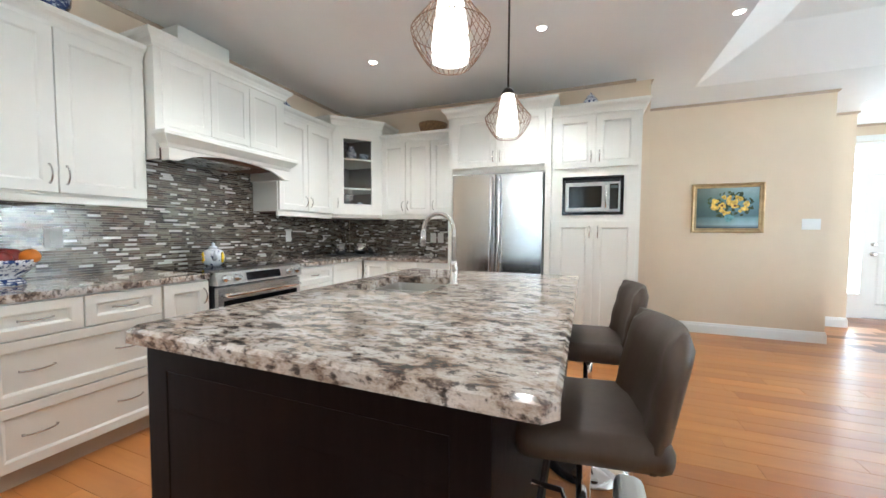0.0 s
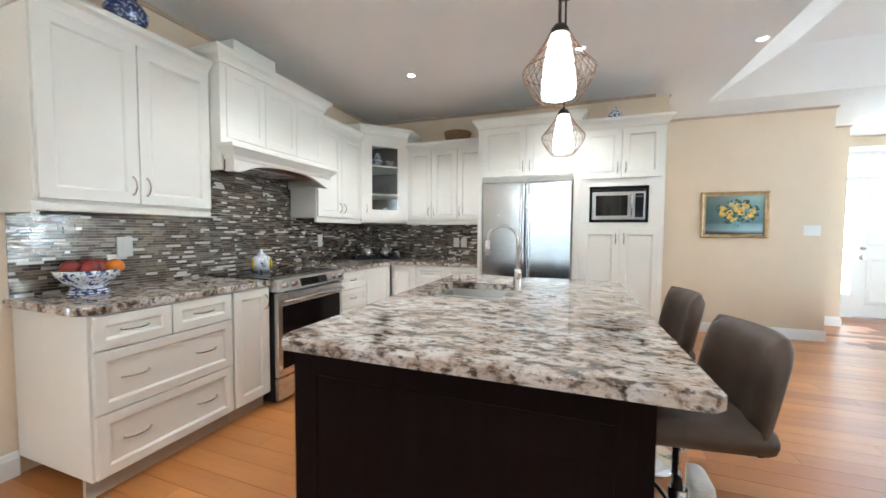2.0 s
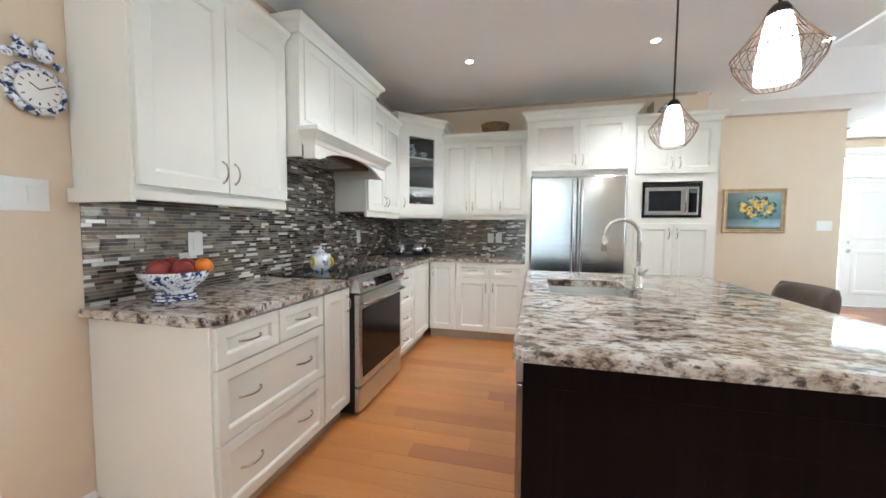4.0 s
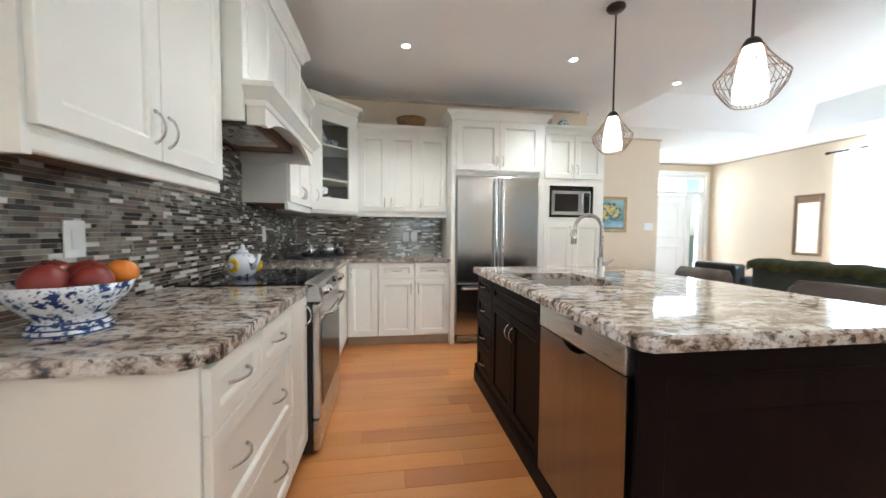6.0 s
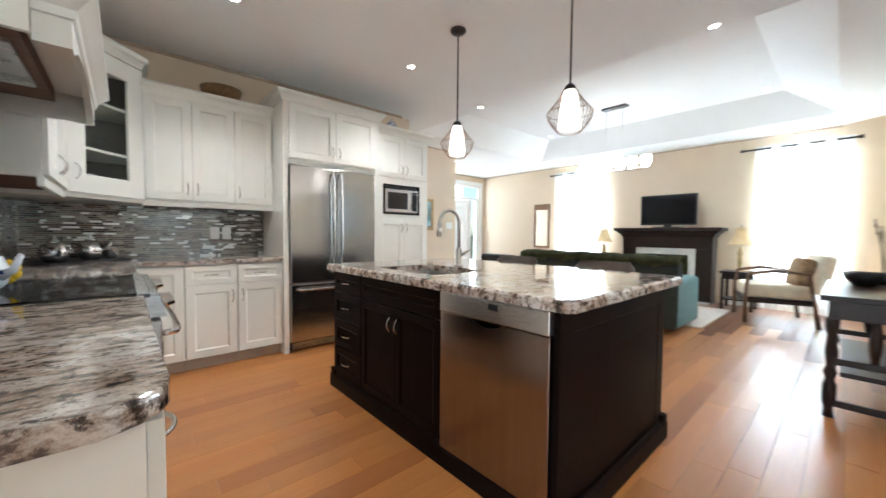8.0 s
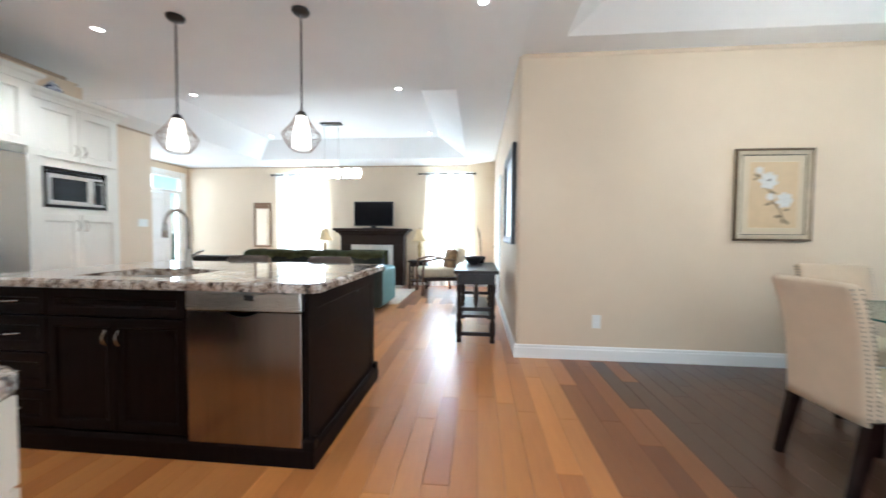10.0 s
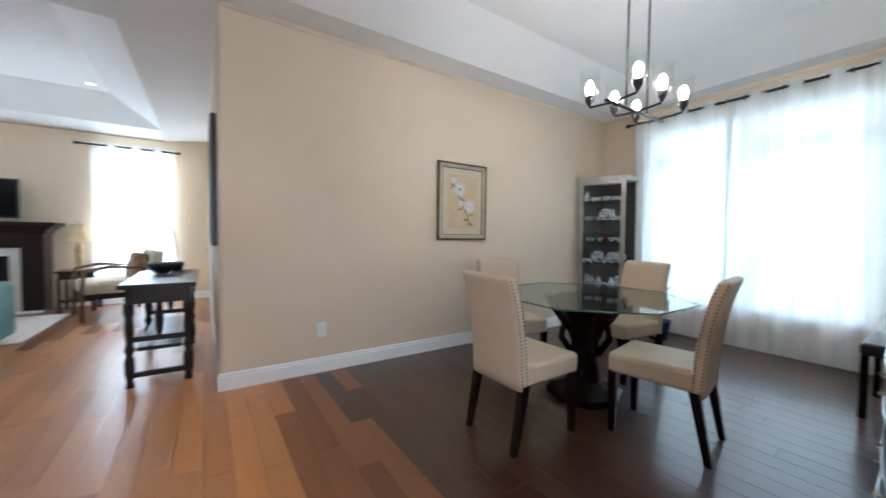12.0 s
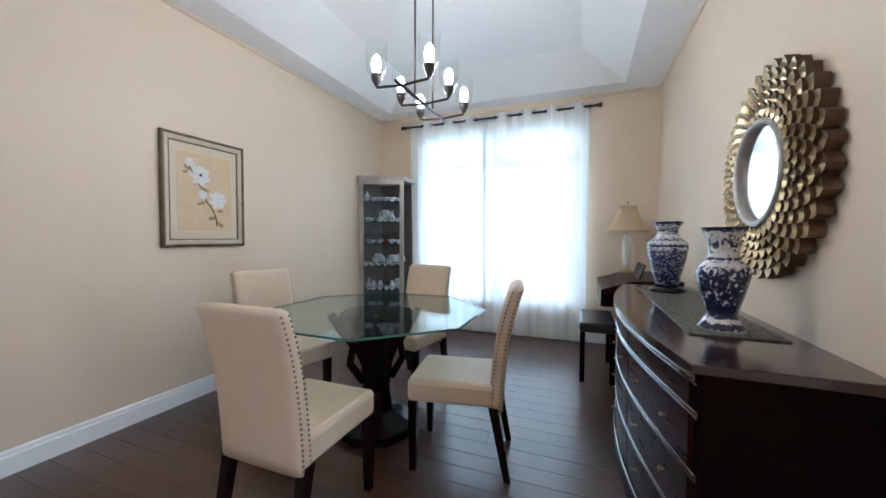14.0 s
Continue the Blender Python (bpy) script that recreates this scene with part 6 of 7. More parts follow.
PANELS = [(0.0, 0.6), (0.05, 0.22), (0.09, 0.64), (0.14, 0.3), (0.2, 0.16), (0.25, 0.38), (0.52, 0.37), (0.61, 0.48), (0.655, 0.75), (0.69, 0.36), (0.72, 0.6), (0.84, 0.41), (0.94, 0.6), (1.0, 0.2)]
DENSE = [(0.0, 0.25), (0.06, 0.42), (0.16, 0.34), (0.22, 0.4), (0.55, 0.4), (0.6, 0.52), (0.64, 0.3), (0.68, 0.62), (0.72, 0.42), (0.78, 0.6), (0.86, 0.42), (0.94, 0.5), (1.0, 0.25)]
vase(pose(-1.925, -2.30, 0.8465), "tall blue and white porcelain vase with panels", painted_porcelain("panel_porcelain", PANELS, 74), 0.088, 0.4, False)
vase(pose(-1.935, -3.37, 0.8465), "large blue porcelain vase on a dark stand", painted_porcelain("dense_porcelain", DENSE, 92, (0.012, 0.022, 0.075), (0.03, 0.06, 0.2), (0.7, 0.7, 1.5)), 0.12, 0.465, True)

# sunburst mirror
c = thing("sunburst_mirror", pose(DWX + 0.002, -2.495, 1.478, 0, 0, 90), "round gilt mirror with layered carved petals", "mirror")
UMBER = mat("umber_gilt_side", (0.13, 0.075, 0.04), 0.45, 0.4, 0.35, 14)
R0 = 0.447


def hoop(prof, segs=56):
    """A closed profile (radius, depth) turned about the depth axis, open in the middle."""
    bm = bmesh.new()
    rows_ = [[bm.verts.new((r * math.cos(math.tau * k / segs), -d_, r * math.sin(math.tau * k / segs))) for r, d_ in prof] for k in range(segs)]
    for k in range(segs):
        p, q = rows_[k], rows_[(k + 1) % segs]
        for i in range(len(prof)):
            bm.faces.new((p[i], q[i], q[(i + 1) % len(prof)], p[(i + 1) % len(prof)]))
    return bm


part("backing", hoop([(R0 * 0.84, 0.002), (R0 * 0.84, 0.022), (0.215, 0.045), (0.215, 0.002)]), UMBER, c)
for ring_, (ra, rb, n, lift) in enumerate(((0.35, R0, 34, 0.048), (0.318, 0.41, 34, 0.056), (0.286, 0.368, 34, 0.063), (0.255, 0.328, 34, 0.069), (0.222, 0.29, 34, 0.073))):
    wh = math.pi * (ra + rb) / 2 / n * 1.06
    ln = rb - ra
    back = 0.004 if ring_ == 0 else lift - 0.026
    bm = bmesh.new()
    rim = [(0, -lift + 0.004, ra), (-wh * 0.7, -lift + 0.002, ra + ln * 0.2), (-wh, -lift, ra + ln * 0.5), (-wh * 0.5, -lift - 0.001, ra + ln * 0.8), (0, -lift - 0.006, rb), (wh * 0.5, -lift - 0.001, ra + ln * 0.8), (wh, -lift, ra + ln * 0.5), (wh * 0.7, -lift + 0.002, ra + ln * 0.2)]
    front_ = [bm.verts.new(p) for p in rim]
    dish = bm.verts.new((0, -lift + 0.016, ra + ln * 0.55))
    rear = [bm.verts.new((x, -back, z if k != 4 else z - 0.006)) for k, (x, _, z) in enumerate(rim)]
    for k in range(8):
        bm.faces.new((front_[k], front_[(k + 1) % 8], dish))
        f_ = bm.faces.new((front_[(k + 1) % 8], front_[k], rear[k], rear[(k + 1) % 8]))
        f_.material_index = 1
    me = finish(bm, "petal", GOLD)
    me.materials.append(UMBER)
    for k in range(n):
        ob = new("petal", me)
        ob.parent = c
        ob.matrix_basis = pose(0, 0, 0, 0, 360 / n * (k + 0.5 * (ring_ % 2)), 0)
part("inner_rim", hoop([(0.2, 0.012), (0.2, 0.07), (0.207, 0.078), (0.218, 0.08), (0.2265, 0.074), (0.2265, 0.04), (0.214, 0.012)]), SILVERW, c, "plain silvered rim", smooth=True)
bm = bmesh.new()
lathe(bm, [(0.199, 0.046), (0.199, 0.05), (0.19, 0.052)], 48)
part("glass", bm, MIRROR, c, "mirror glass", m=pose(0, 0, 0, 90, 0, 0))

# piano, bench and lamp in the corner
c = thing("piano", pose(DWX + 0.005, -4.4, 0), "dark digital upright piano with a music rest", "piano")
part("keyboard_case", obox(0.0, 0.6, -0.5, 0.5, 0.62, 0.74, 0.006), MAHOG, c)
bm = bmesh.new()
side = [(0.0, 0.741), (0.6, 0.741), (0.6, 0.765), (0.36, 0.845), (0.0, 0.855)]
lo, hi = ([bm.verts.new((x, y, z)) for x, z in side] for y in (-0.5, 0.5))
bm.faces.new(lo)
bm.faces.new(hi[::-1])
for k in range(5):
    bm.faces.new((lo[k], hi[k], hi[(k + 1) % 5], lo[(k + 1) % 5]))
part("lid", bm, MAHOGD, c, "closed sloping dark lid")
part("lower_panel", obox(0.05, 0.08, -0.46, 0.46, 0.06, 0.62), MAHOG, c)
for y in (-0.49, 0.46):
    part("side_leg", obox(0.02, 0.36, y, y + 0.03, 0.0, 0.62, 0.004), MAHOG, c)
part("music_rest", obox(-0.006, 0.006, -0.02, 0.4, 0.0, 0.14, 0.002), MAHOG, c, m=pose(0.3, 0, 0.845, 0, -18, 0))
c = thing("piano_bench", pose(-1.53, -4.08, 0), "dark wooden piano bench with a black padded seat", "bench")
part("seat", obox(-0.14, 0.14, -0.32, 0.32, 0.42, 0.5, 0.018), mat("black_vinyl", (0.012, 0.012, 0.013), 0.3), c)
for x in (-0.115, 0.115):
    for y in (-0.29, 0.29):
        part("leg", obox(x - 0.02, x + 0.02, y - 0.02, y + 0.02, 0, 0.42, 0.004), MAHOG, c)


def table_lamp(m, label, h, rs, body):
    l = thing("table_lamp", m, label, "lamp")
    bm = bmesh.new()
    lathe(bm, [(0.06, 0), (0.06, 0.012), (0.03, 0.03), (0.018, 0.05)], 20)
    part("base", bm, GOLDD, l)
    bm = bmesh.new()
    lathe(bm, [(0.02, 0.05), (0.035, 0.09), (0.045, h * 0.42), (0.03, h * 0.52), (0.014, h * 0.56)], 20)
    part("body", bm, body, l)
    bm = bmesh.new()
    tube(bm, [(0, 0, h * 0.56), (0, 0, h)], 0.006, 6)
    part("stem", bm, GOLDD, l)
    bm = bmesh.new()
    rr = [(rs, h * 0.6), (rs * 0.97, h * 0.61), (rs * 0.76, h * 0.68), (rs * 0.56, h * 0.8), (rs * 0.44, h * 0.9), (rs * 0.4, h * 0.97)]
    rings_ = [[bm.verts.new((r * math.cos(k * math.pi / 16), r * math.sin(k * math.pi / 16), z)) for k in range(32)] for r, z in rr]
    for a, b_ in zip(rings_, rings_[1:]):
        for k in range(32):
            bm.faces.new((a[k], a[(k + 1) % 32], b_[(k + 1) % 32], b_[k])).smooth = True
    bmesh.ops.solidify(bm, geom=bm.faces[:], thickness=0.003)
    part("shade", bm, SHADEF, l, "cream bell-shaped shade")
    bm = bmesh.new()
    lathe(bm, [(0.006, h), (0.012, h + 0.012), (0.004, h + 0.026)], 10)
    part("finial", bm, GOLDD, l)


table_lamp(pose(-1.815, -4.6, 0.8575), "table lamp with cream bell shade on the piano", 0.69, 0.2, mat("white_ceramic", (0.78, 0.77, 0.74), 0.2))

# plant at the curtain
c = thing("potted_plant", pose(0.25, -4.6, 0), "small dark green potted plant before the curtain", "plant")
bm = bmesh.new()
lathe(bm, [(0.09, 0), (0.12, 0.2), (0.13, 0.22), (0.115, 0.22), (0.1, 0.18)], 20)
part("pot", bm, mat("blue_glaze", (0.03, 0.06, 0.16), 0.2), c, "blue glazed pot")
bm = bmesh.new()
rg = random.Random(8)
tube(bm, [(0, 0, 0.18), (0.01, 0, 0.5)], 0.012, 6)
for k in range(70):
    a, el = rg.uniform(0, 6.28), rg.uniform(0.1, 1.2)
    ln = rg.uniform(0.1, 0.24)
    o = Vector((0.01, 0, rg.uniform(0.3, 0.62)))
    dv = Vector((math.cos(a) * math.cos(el), math.sin(a) * math.cos(el), math.sin(el)))
    sv = dv.cross(Vector((0, 0, 1))).normalized() * ln * 0.14
    pts = [o, o + dv * ln * 0.5 + sv, o + dv * ln + Vector((0, 0, -0.03)), o + dv * ln * 0.5 - sv]
    bm.faces.new([bm.verts.new(p) for p in pts])
part("foliage", bm, GREEN, c, "dark green leaves")

# ---------------------------------------------------------------- living room
def cushion(x0, x1, y0, y1, z0, z1, b=0.05):
    bm = obox(x0, x1, y0, y1, z0, z1)
    bmesh.ops.bevel(bm, geom=bm.edges[:], offset=b, segments=4, affect="EDGES", profile=0.5)
    return bm


c = thing("sofa", pose(2.98, 1.5, 0), "dark teal fabric sofa with a green throw over its back", "sofa")
part("back", cushion(0.0, 0.24, 0.0, 2.1, 0.06, 0.86, 0.05), SOFAF, c)
part("seat_base", cushion(0.24, 0.92, 0.02, 2.08, 0.06, 0.3, 0.03), SOFAF, c)
for y in (0.24, 1.06):
    part("seat_cushion", cushion(0.24, 0.94, y, y + 0.8, 0.3, 0.46, 0.05), TEAL, c)
for y in (-0.005, 1.88):
    part("arm", cushion(0.02, 0.92, y, y + 0.23, 0.06, 0.64, 0.06), TEAL, c, "pale teal arm")
bm = bmesh.new()
rows_ = []
n = 40
for i in range(n + 1):
    y = -0.03 + 2.16 * i / n
    wv = 0.018 * math.sin(i * 0.9) + 0.012 * math.sin(i * 2.3)
    prof = [(-0.018, 0.80 + wv), (-0.026, 0.835), (-0.015, 0.875), (0.06, 0.915 + 0.5 * wv), (0.18, 0.915 + 0.4 * wv), (0.26, 0.86), (0.275, 0.72 - wv)]
    rows_.append([bm.verts.new((x, y, z)) for x, z in prof])
for p, q in zip(rows_, rows_[1:]):
    for k in range(6):
        bm.faces.new((p[k], q[k], q[k + 1], p[k + 1])).smooth = True
bmesh.ops.solidify(bm, geom=bm.faces[:], thickness=0.015)
solid("throw_blanket", bm, GREENF, "green woven throw draped over the sofa back", "blanket", m=pose(2.98, 1.5, 0))

c = thing("armchair", pose(3.6, 4.3, 0), "black leather armchair beside the sofa", "armchair")
for nm, b_ in (("seat", (0.1, 0.8, 0.12, 0.68, 0.1, 0.44)), ("back", (0.0, 0.2, 0.05, 0.75, 0.1, 0.77)), ("arm", (0.1, 0.8, 0.0, 0.14, 0.1, 0.6)), ("arm", (0.1, 0.8, 0.66, 0.8, 0.1, 0.6))):
    part(nm, cushion(*b_, 0.04), mat("black_leather", (0.015, 0.015, 0.016), 0.4), c)
for x, y in ((0.06, 0.06), (0.74, 0.06), (0.06, 0.74), (0.74, 0.74)):
    part("foot", obox(x - 0.02, x + 0.02, y - 0.02, y + 0.02, 0, 0.11), DARKW, c)

solid("area_rug", slab([(3.65, 1.4), (5.3, 1.4), (5.3, 3.7), (3.65, 3.7)], 0.001, 0.014, 0.003), RUG, "cream woven rug with a dark border before the fireplace", "rug")
solid("coffee_table", cushion(4.15, 4.75, 2.1, 3.2, 0.02, 0.42, 0.02), DARKW, "low dark wooden coffee table on the rug", "table")

# fireplace with television
c = thing("fireplace", pose(TX - 0.002, 2.455, 0), "dark wooden fireplace mantel with a pale marble surround", "fireplace")
part("mantel_shelf", obox(-0.45, 0.0, -0.86, 0.86, 1.24, 1.295, 0.01), DARKW, c)
part("cornice", sweep([(0, -0.72), (-0.32, -0.72), (-0.32, 0.72), (0, 0.72)][::-1], [(0, 1.13), (0.02, 1.13), (0.03, 1.17), (0.08, 1.21), (0.1, 1.244), (0, 1.244)]), DARKW, c)
part("frieze", obox(-0.32, 0.0, -0.72, 0.72, 0.93, 1.13), DARKW, c)
for y in (-0.72, 0.48):
    part("pilaster", obox(-0.32, 0.0, y, y + 0.24, 0.0, 0.93, 0.006), DARKW, c)
part("surround", panel(bmesh.new(), -0.479, 0.479, 0.0, 0.928, [(0, 0), (0, 0.03), (0.11, 0.03), (0.11, 0.0), (0, 0)], cap=False), STONE, c, "pale marble surround", m=pose(-0.27, 0, 0, 0, 0, -90))
part("firebox", panel(bmesh.new(), -0.37, 0.37, 0.11, 0.82, [(0, 0), (0.02, -0.2), (0.03, -0.2)]), BLACKP, c, "black firebox", m=pose(-0.25, 0, 0, 0, 0, -90))
part("hearth", obox(-0.5, -0.321, -0.72, 0.72, 0.0, 0.03, 0.004), STONE, c)
c = thing("television", pose(5.72, 2.432, 1.296), "black flat-screen television on the mantel", "television")
part("casing", obox(0.0, 0.05, -0.45, 0.45, 0.05, 0.60, 0.006), BLACKP, c)
part("screen", obox(-0.003, 0.0, -0.43, 0.43, 0.075, 0.58), TVB, c, "dark glossy screen")
part("stand", obox(-0.08, 0.12, -0.22, 0.22, 0.0005, 0.015, 0.004), BLACKP, c)
part("neck", obox(0.01, 0.05, -0.06, 0.06, 0.015, 0.06), BLACKP, c)


def side_table(x, y, h):
    c = thing("side_table", pose(x, y, 0), "small dark wooden side table with a lamp", "table", "lamp tables")
    part("top", obox(-0.22, 0.22, -0.22, 0.22, h - 0.03, h, 0.005), DARKW, c)
    part("apron", obox(-0.19, 0.19, -0.19, 0.19, h - 0.12, h - 0.03), DARKW, c)
    part("lower_shelf", obox(-0.19, 0.19, -0.19, 0.19, 0.15, 0.17), DARKW, c)
    for dx in (-0.18, 0.18):
        for dy in (-0.18, 0.18):
            part("leg", obox(dx - 0.018, dx + 0.018, dy - 0.018, dy + 0.018, 0, h - 0.1), DARKW, c)


side_table(5.6, 1.36, 0.6)
side_table(5.55, 3.5, 0.6)
table_lamp(pose(5.6, 1.36, 0.6), "table lamp with cream shade beside the fireplace", 0.7, 0.17, GOLDD)
table_lamp(pose(5.55, 3.5, 0.6), "table lamp with cream shade beside the fireplace", 0.7, 0.17, GOLDD)

c = thing("armchair", pose(5.0, 0.92, 0, 0, 0, -72) @ Matrix.Diagonal((1.12, 1.12, 1.12, 1)), "cream cushioned armchair with curved wooden arms", "armchair")
part("seat_cushion", cushion(-0.3, 0.3, -0.3, 0.3, 0.3, 0.46, 0.05), WICK, c)
part("back_cushion", cushion(0.22, 0.36, -0.28, 0.28, 0.42, 0.88, 0.05), WICK, c, m=pose(0, 0, 0, 0, 10, 0))
part("pillow", cushion(0.05, 0.2, -0.2, 0.2, 0.46, 0.82, 0.06), mat("tan_pillow", (0.28, 0.17, 0.09), 0.8, vary=0.4, scale=20), c, "tan patterned pillow", m=pose(0, 0, 0, 0, 12, 0))
part("seat_rail", obox(-0.29, 0.3, -0.29, 0.29, 0.24, 0.3), DARKW, c)
for s in (-1, 1):
    bm = bmesh.new()
    tube(bm, [(-0.3, s * 0.33, 0.0), (-0.3, s * 0.33, 0.4), (-0.28, s * 0.33, 0.58), (-0.05, s * 0.33, 0.63), (0.25, s * 0.33, 0.6), (0.34, s * 0.33, 0.0)], 0.02, 8)
    part("arm_frame", bm, wood("chair_wood", (0.09, 0.04, 0.02), (0.2, 0.1, 0.05)), c)

# console table along the south wall
c = thing("console_table", pose(1.62, -0.13, 0), "dark wooden console table with turned legs", "table")
part("tabletop", obox(0, 1.25, 0, 0.48, 0.745, 0.78, 0.006), DARKW, c)
part("apron", obox(0.05, 1.2, 0.04, 0.44, 0.63, 0.745), DARKW, c)
part("stretcher_shelf", obox(0.05, 1.2, 0.1, 0.38, 0.27, 0.3, 0.004), DARKW, c)
for x in (0.07, 1.18):
    for z in (0.09, 0.36):
        part("end_rail", obox(x - 0.015, x + 0.015, 0.06, 0.42, z - 0.02, z + 0.02, 0.004), DARKW, c)
    bm = bmesh.new()
    lathe(bm, [(0.016, 0.38), (0.026, 0.45), (0.03, 0.52), (0.018, 0.63)], 12, (x, 0.24, 0))
    part("spindle", bm, DARKW, c)
    for y in (0.06, 0.42):
        bm = bmesh.new()
        lathe(bm, [(0.03, 0), (0.022, 0.05), (0.033, 0.1), (0.033, 0.2), (0.02, 0.24), (0.034, 0.285), (0.02, 0.33), (0.03, 0.42), (0.022, 0.52), (0.033, 0.56), (0.034, 0.63)], 14, (x, y, 0))
        part("turned_leg", bm, DARKW, c)
bm = bmesh.new()
lathe(bm, [(0.05, 0), (0.1, 0.05), (0.12, 0.1), (0.11, 0.1), (0.09, 0.05)], 18)
solid("bowl", bm, BLACKP, "dark bowl on the console table", "bowl", m=pose(2.5, 0.15, 0.781))
c = thing("flower_arrangement", pose(2.75, 0.05, 0.781), "slender orchid stems in a small dark pot", "plant")
bm = bmesh.new()
lathe(bm, [(0.04, 0), (0.06, 0.06), (0.055, 0.09)], 14)
part("pot", bm, BLACKP, c)
bm = bmesh.new()
tube(bm, [(0, 0, 0.08), (0.02, 0.02, 0.3), (0.08, 0.05, 0.48)], 0.004, 5)
tube(bm, [(0, 0, 0.08), (-0.02, 0.0, 0.25), (-0.01, 0.02, 0.42)], 0.004, 5)
for dx, dy, dz in ((0.08, 0.05, 0.48), (0.05, 0.04, 0.42), (-0.01, 0.02, 0.42), (0.02, 0.02, 0.35)):
    for k in range(5):
        a = k * 1.257
        o = Vector((dx, dy, dz))
        bm.faces.new([bm.verts.new(o + Vector(p)) for p in ((0, 0, 0), (0.03 * math.cos(a - 0.4), 0.01, 0.03 * math.sin(a - 0.4)), (0.04 * math.cos(a), 0.0, 0.04 * math.sin(a)), (0.03 * math.cos(a + 0.4), 0.01, 0.03 * math.sin(a + 0.4)))])
part("stems_and_flowers", bm, mat("orchid_dark", (0.15, 0.1, 0.07), 0.6, vary=0.5, scale=30), c)

# living room chandelier
c = thing("linear_chandelier", pose(3.8, 2.6, 2.1), "linear chandelier with a row of lit glass shades", "chandelier")
bm = bmesh.new()
tube(bm, [(0, -0.5, 0), (0, 0.5, 0)], 0.011, 8)
part("bar", bm, NICKEL, c)
for y in (-0.12, 0.12):
    bm = bmesh.new()
    tube(bm, [(0, y, 0), (0, y, 0.92)], 0.004, 6)
    part("rod", bm, NICKEL, c)
part("canopy", obox(-0.06, 0.06, -0.18, 0.18, 0.915, 0.94, 0.005), BRONZE, c)
for k in range(6):
    y = -0.45 + 0.18 * k
    bm = bmesh.new()
    lathe(bm, [(0.02, 0.01), (0.05, 0.03), (0.07, 0.1), (0.06, 0.17), (0.055, 0.17)], 16, (0.0, y, 0))
    part("lit_shade", bm, OPAL, c, "glowing white glass shade")

# ---------------------------------------------------------------- kitchen small things
c = thing("fruit_bowl", pose(-2.055, 1.105, CT), "blue and white footed bowl filled with red fruit", "bowl")
bm = bmesh.new()
lathe(bm, [(0.086, 0), (0.088, 0.012), (0.078, 0.03), (0.07, 0.044), (0.098, 0.066), (0.127, 0.105), (0.138, 0.135), (0.132, 0.136), (0.115, 0.1), (0.07, 0.06)], 36)
part("bowl", bm, BLUEW, c)
for z, r in ((0.008, 0.088), (0.021, 0.084), (0.034, 0.0765)):
    bm = bmesh.new()
    tube(bm, [(r * math.cos(a * math.pi / 18), r * math.sin(a * math.pi / 18), z) for a in range(37)], 0.0025, 5)
    part("blue_band", bm, mat("cobalt", (0.02, 0.05, 0.2), 0.15), c)


def fruit(x, y, z, r, material, label):
    bm = bmesh.new()
    prof = [(0.0, -0.8)] + [(math.sin(math.pi * k / 10) * (1 + 0.06 * math.cos(math.pi * k / 10)), -math.cos(math.pi * k / 10) * 0.92) for k in range(1, 10)] + [(0.0, 0.78)]
    lathe(bm, [(a * r, b_ * r) for a, b_ in prof], 18)
    f = thing("fruit", pose(x, y, z), label, "fruit", "fruit in the bowl")
    part("flesh", bm, material, f)
    bm = bmesh.new()
    tube(bm, [(0, 0, 0.7 * r), (0.004, 0, 0.95 * r)], 0.0022, 5)
    part("stem", bm, DARKW, f)


for dx, dy, dz, r, mt, lb in ((0.0, -0.07, 0.145, 0.048, RED, "red apple in the bowl"), (0.02, 0.035, 0.145, 0.05, RED, "red apple in the bowl"), (0.07, 0.085, 0.15, 0.042, ORANGE, "orange citrus in the bowl"), (-0.06, 0.03, 0.15, 0.046, RED, "red apple in the bowl"), (0.07, -0.02, 0.143, 0.044, RED, "red apple in the bowl")):
    fruit(-2.055 + dx, 1.105 + dy, CT + dz, r, mt, lb)


def teapot(m, label, body, s=1.0, grip=None):
    c = thing("teapot", m, label, "teapot")
    bm = bmesh.new()
    lathe(bm, [(0.05 * s, 0), (0.075 * s, 0.03 * s), (0.085 * s, 0.075 * s), (0.065 * s, 0.125 * s), (0.03 * s, 0.14 * s)], 24)
    part("body", bm, body, c)
    bm = bmesh.new()
    lathe(bm, [(0.036 * s, 0.14 * s), (0.03 * s, 0.155 * s), (0.01 * s, 0.165 * s), (0.014 * s, 0.18 * s), (0.004 * s, 0.19 * s)], 18)
    part("lid", bm, body, c)
    bm = bmesh.new()
    tube(bm, [(0, -0.07 * s, 0.06 * s), (0, -0.11 * s, 0.08 * s), (0, -0.135 * s, 0.135 * s)], [0.02 * s, 0.013 * s, 0.009 * s], 10)
    part("spout", bm, body, c)
    bm = bmesh.new()
    tube(bm, [(0, 0.062 * s, 0.12 * s), (0, 0.115 * s, 0.125 * s), (0, 0.125 * s, 0.08 * s), (0, 0.08 * s, 0.045 * s)], 0.008 * s, 8)
    part("handle", bm, grip or body, c)
    return c


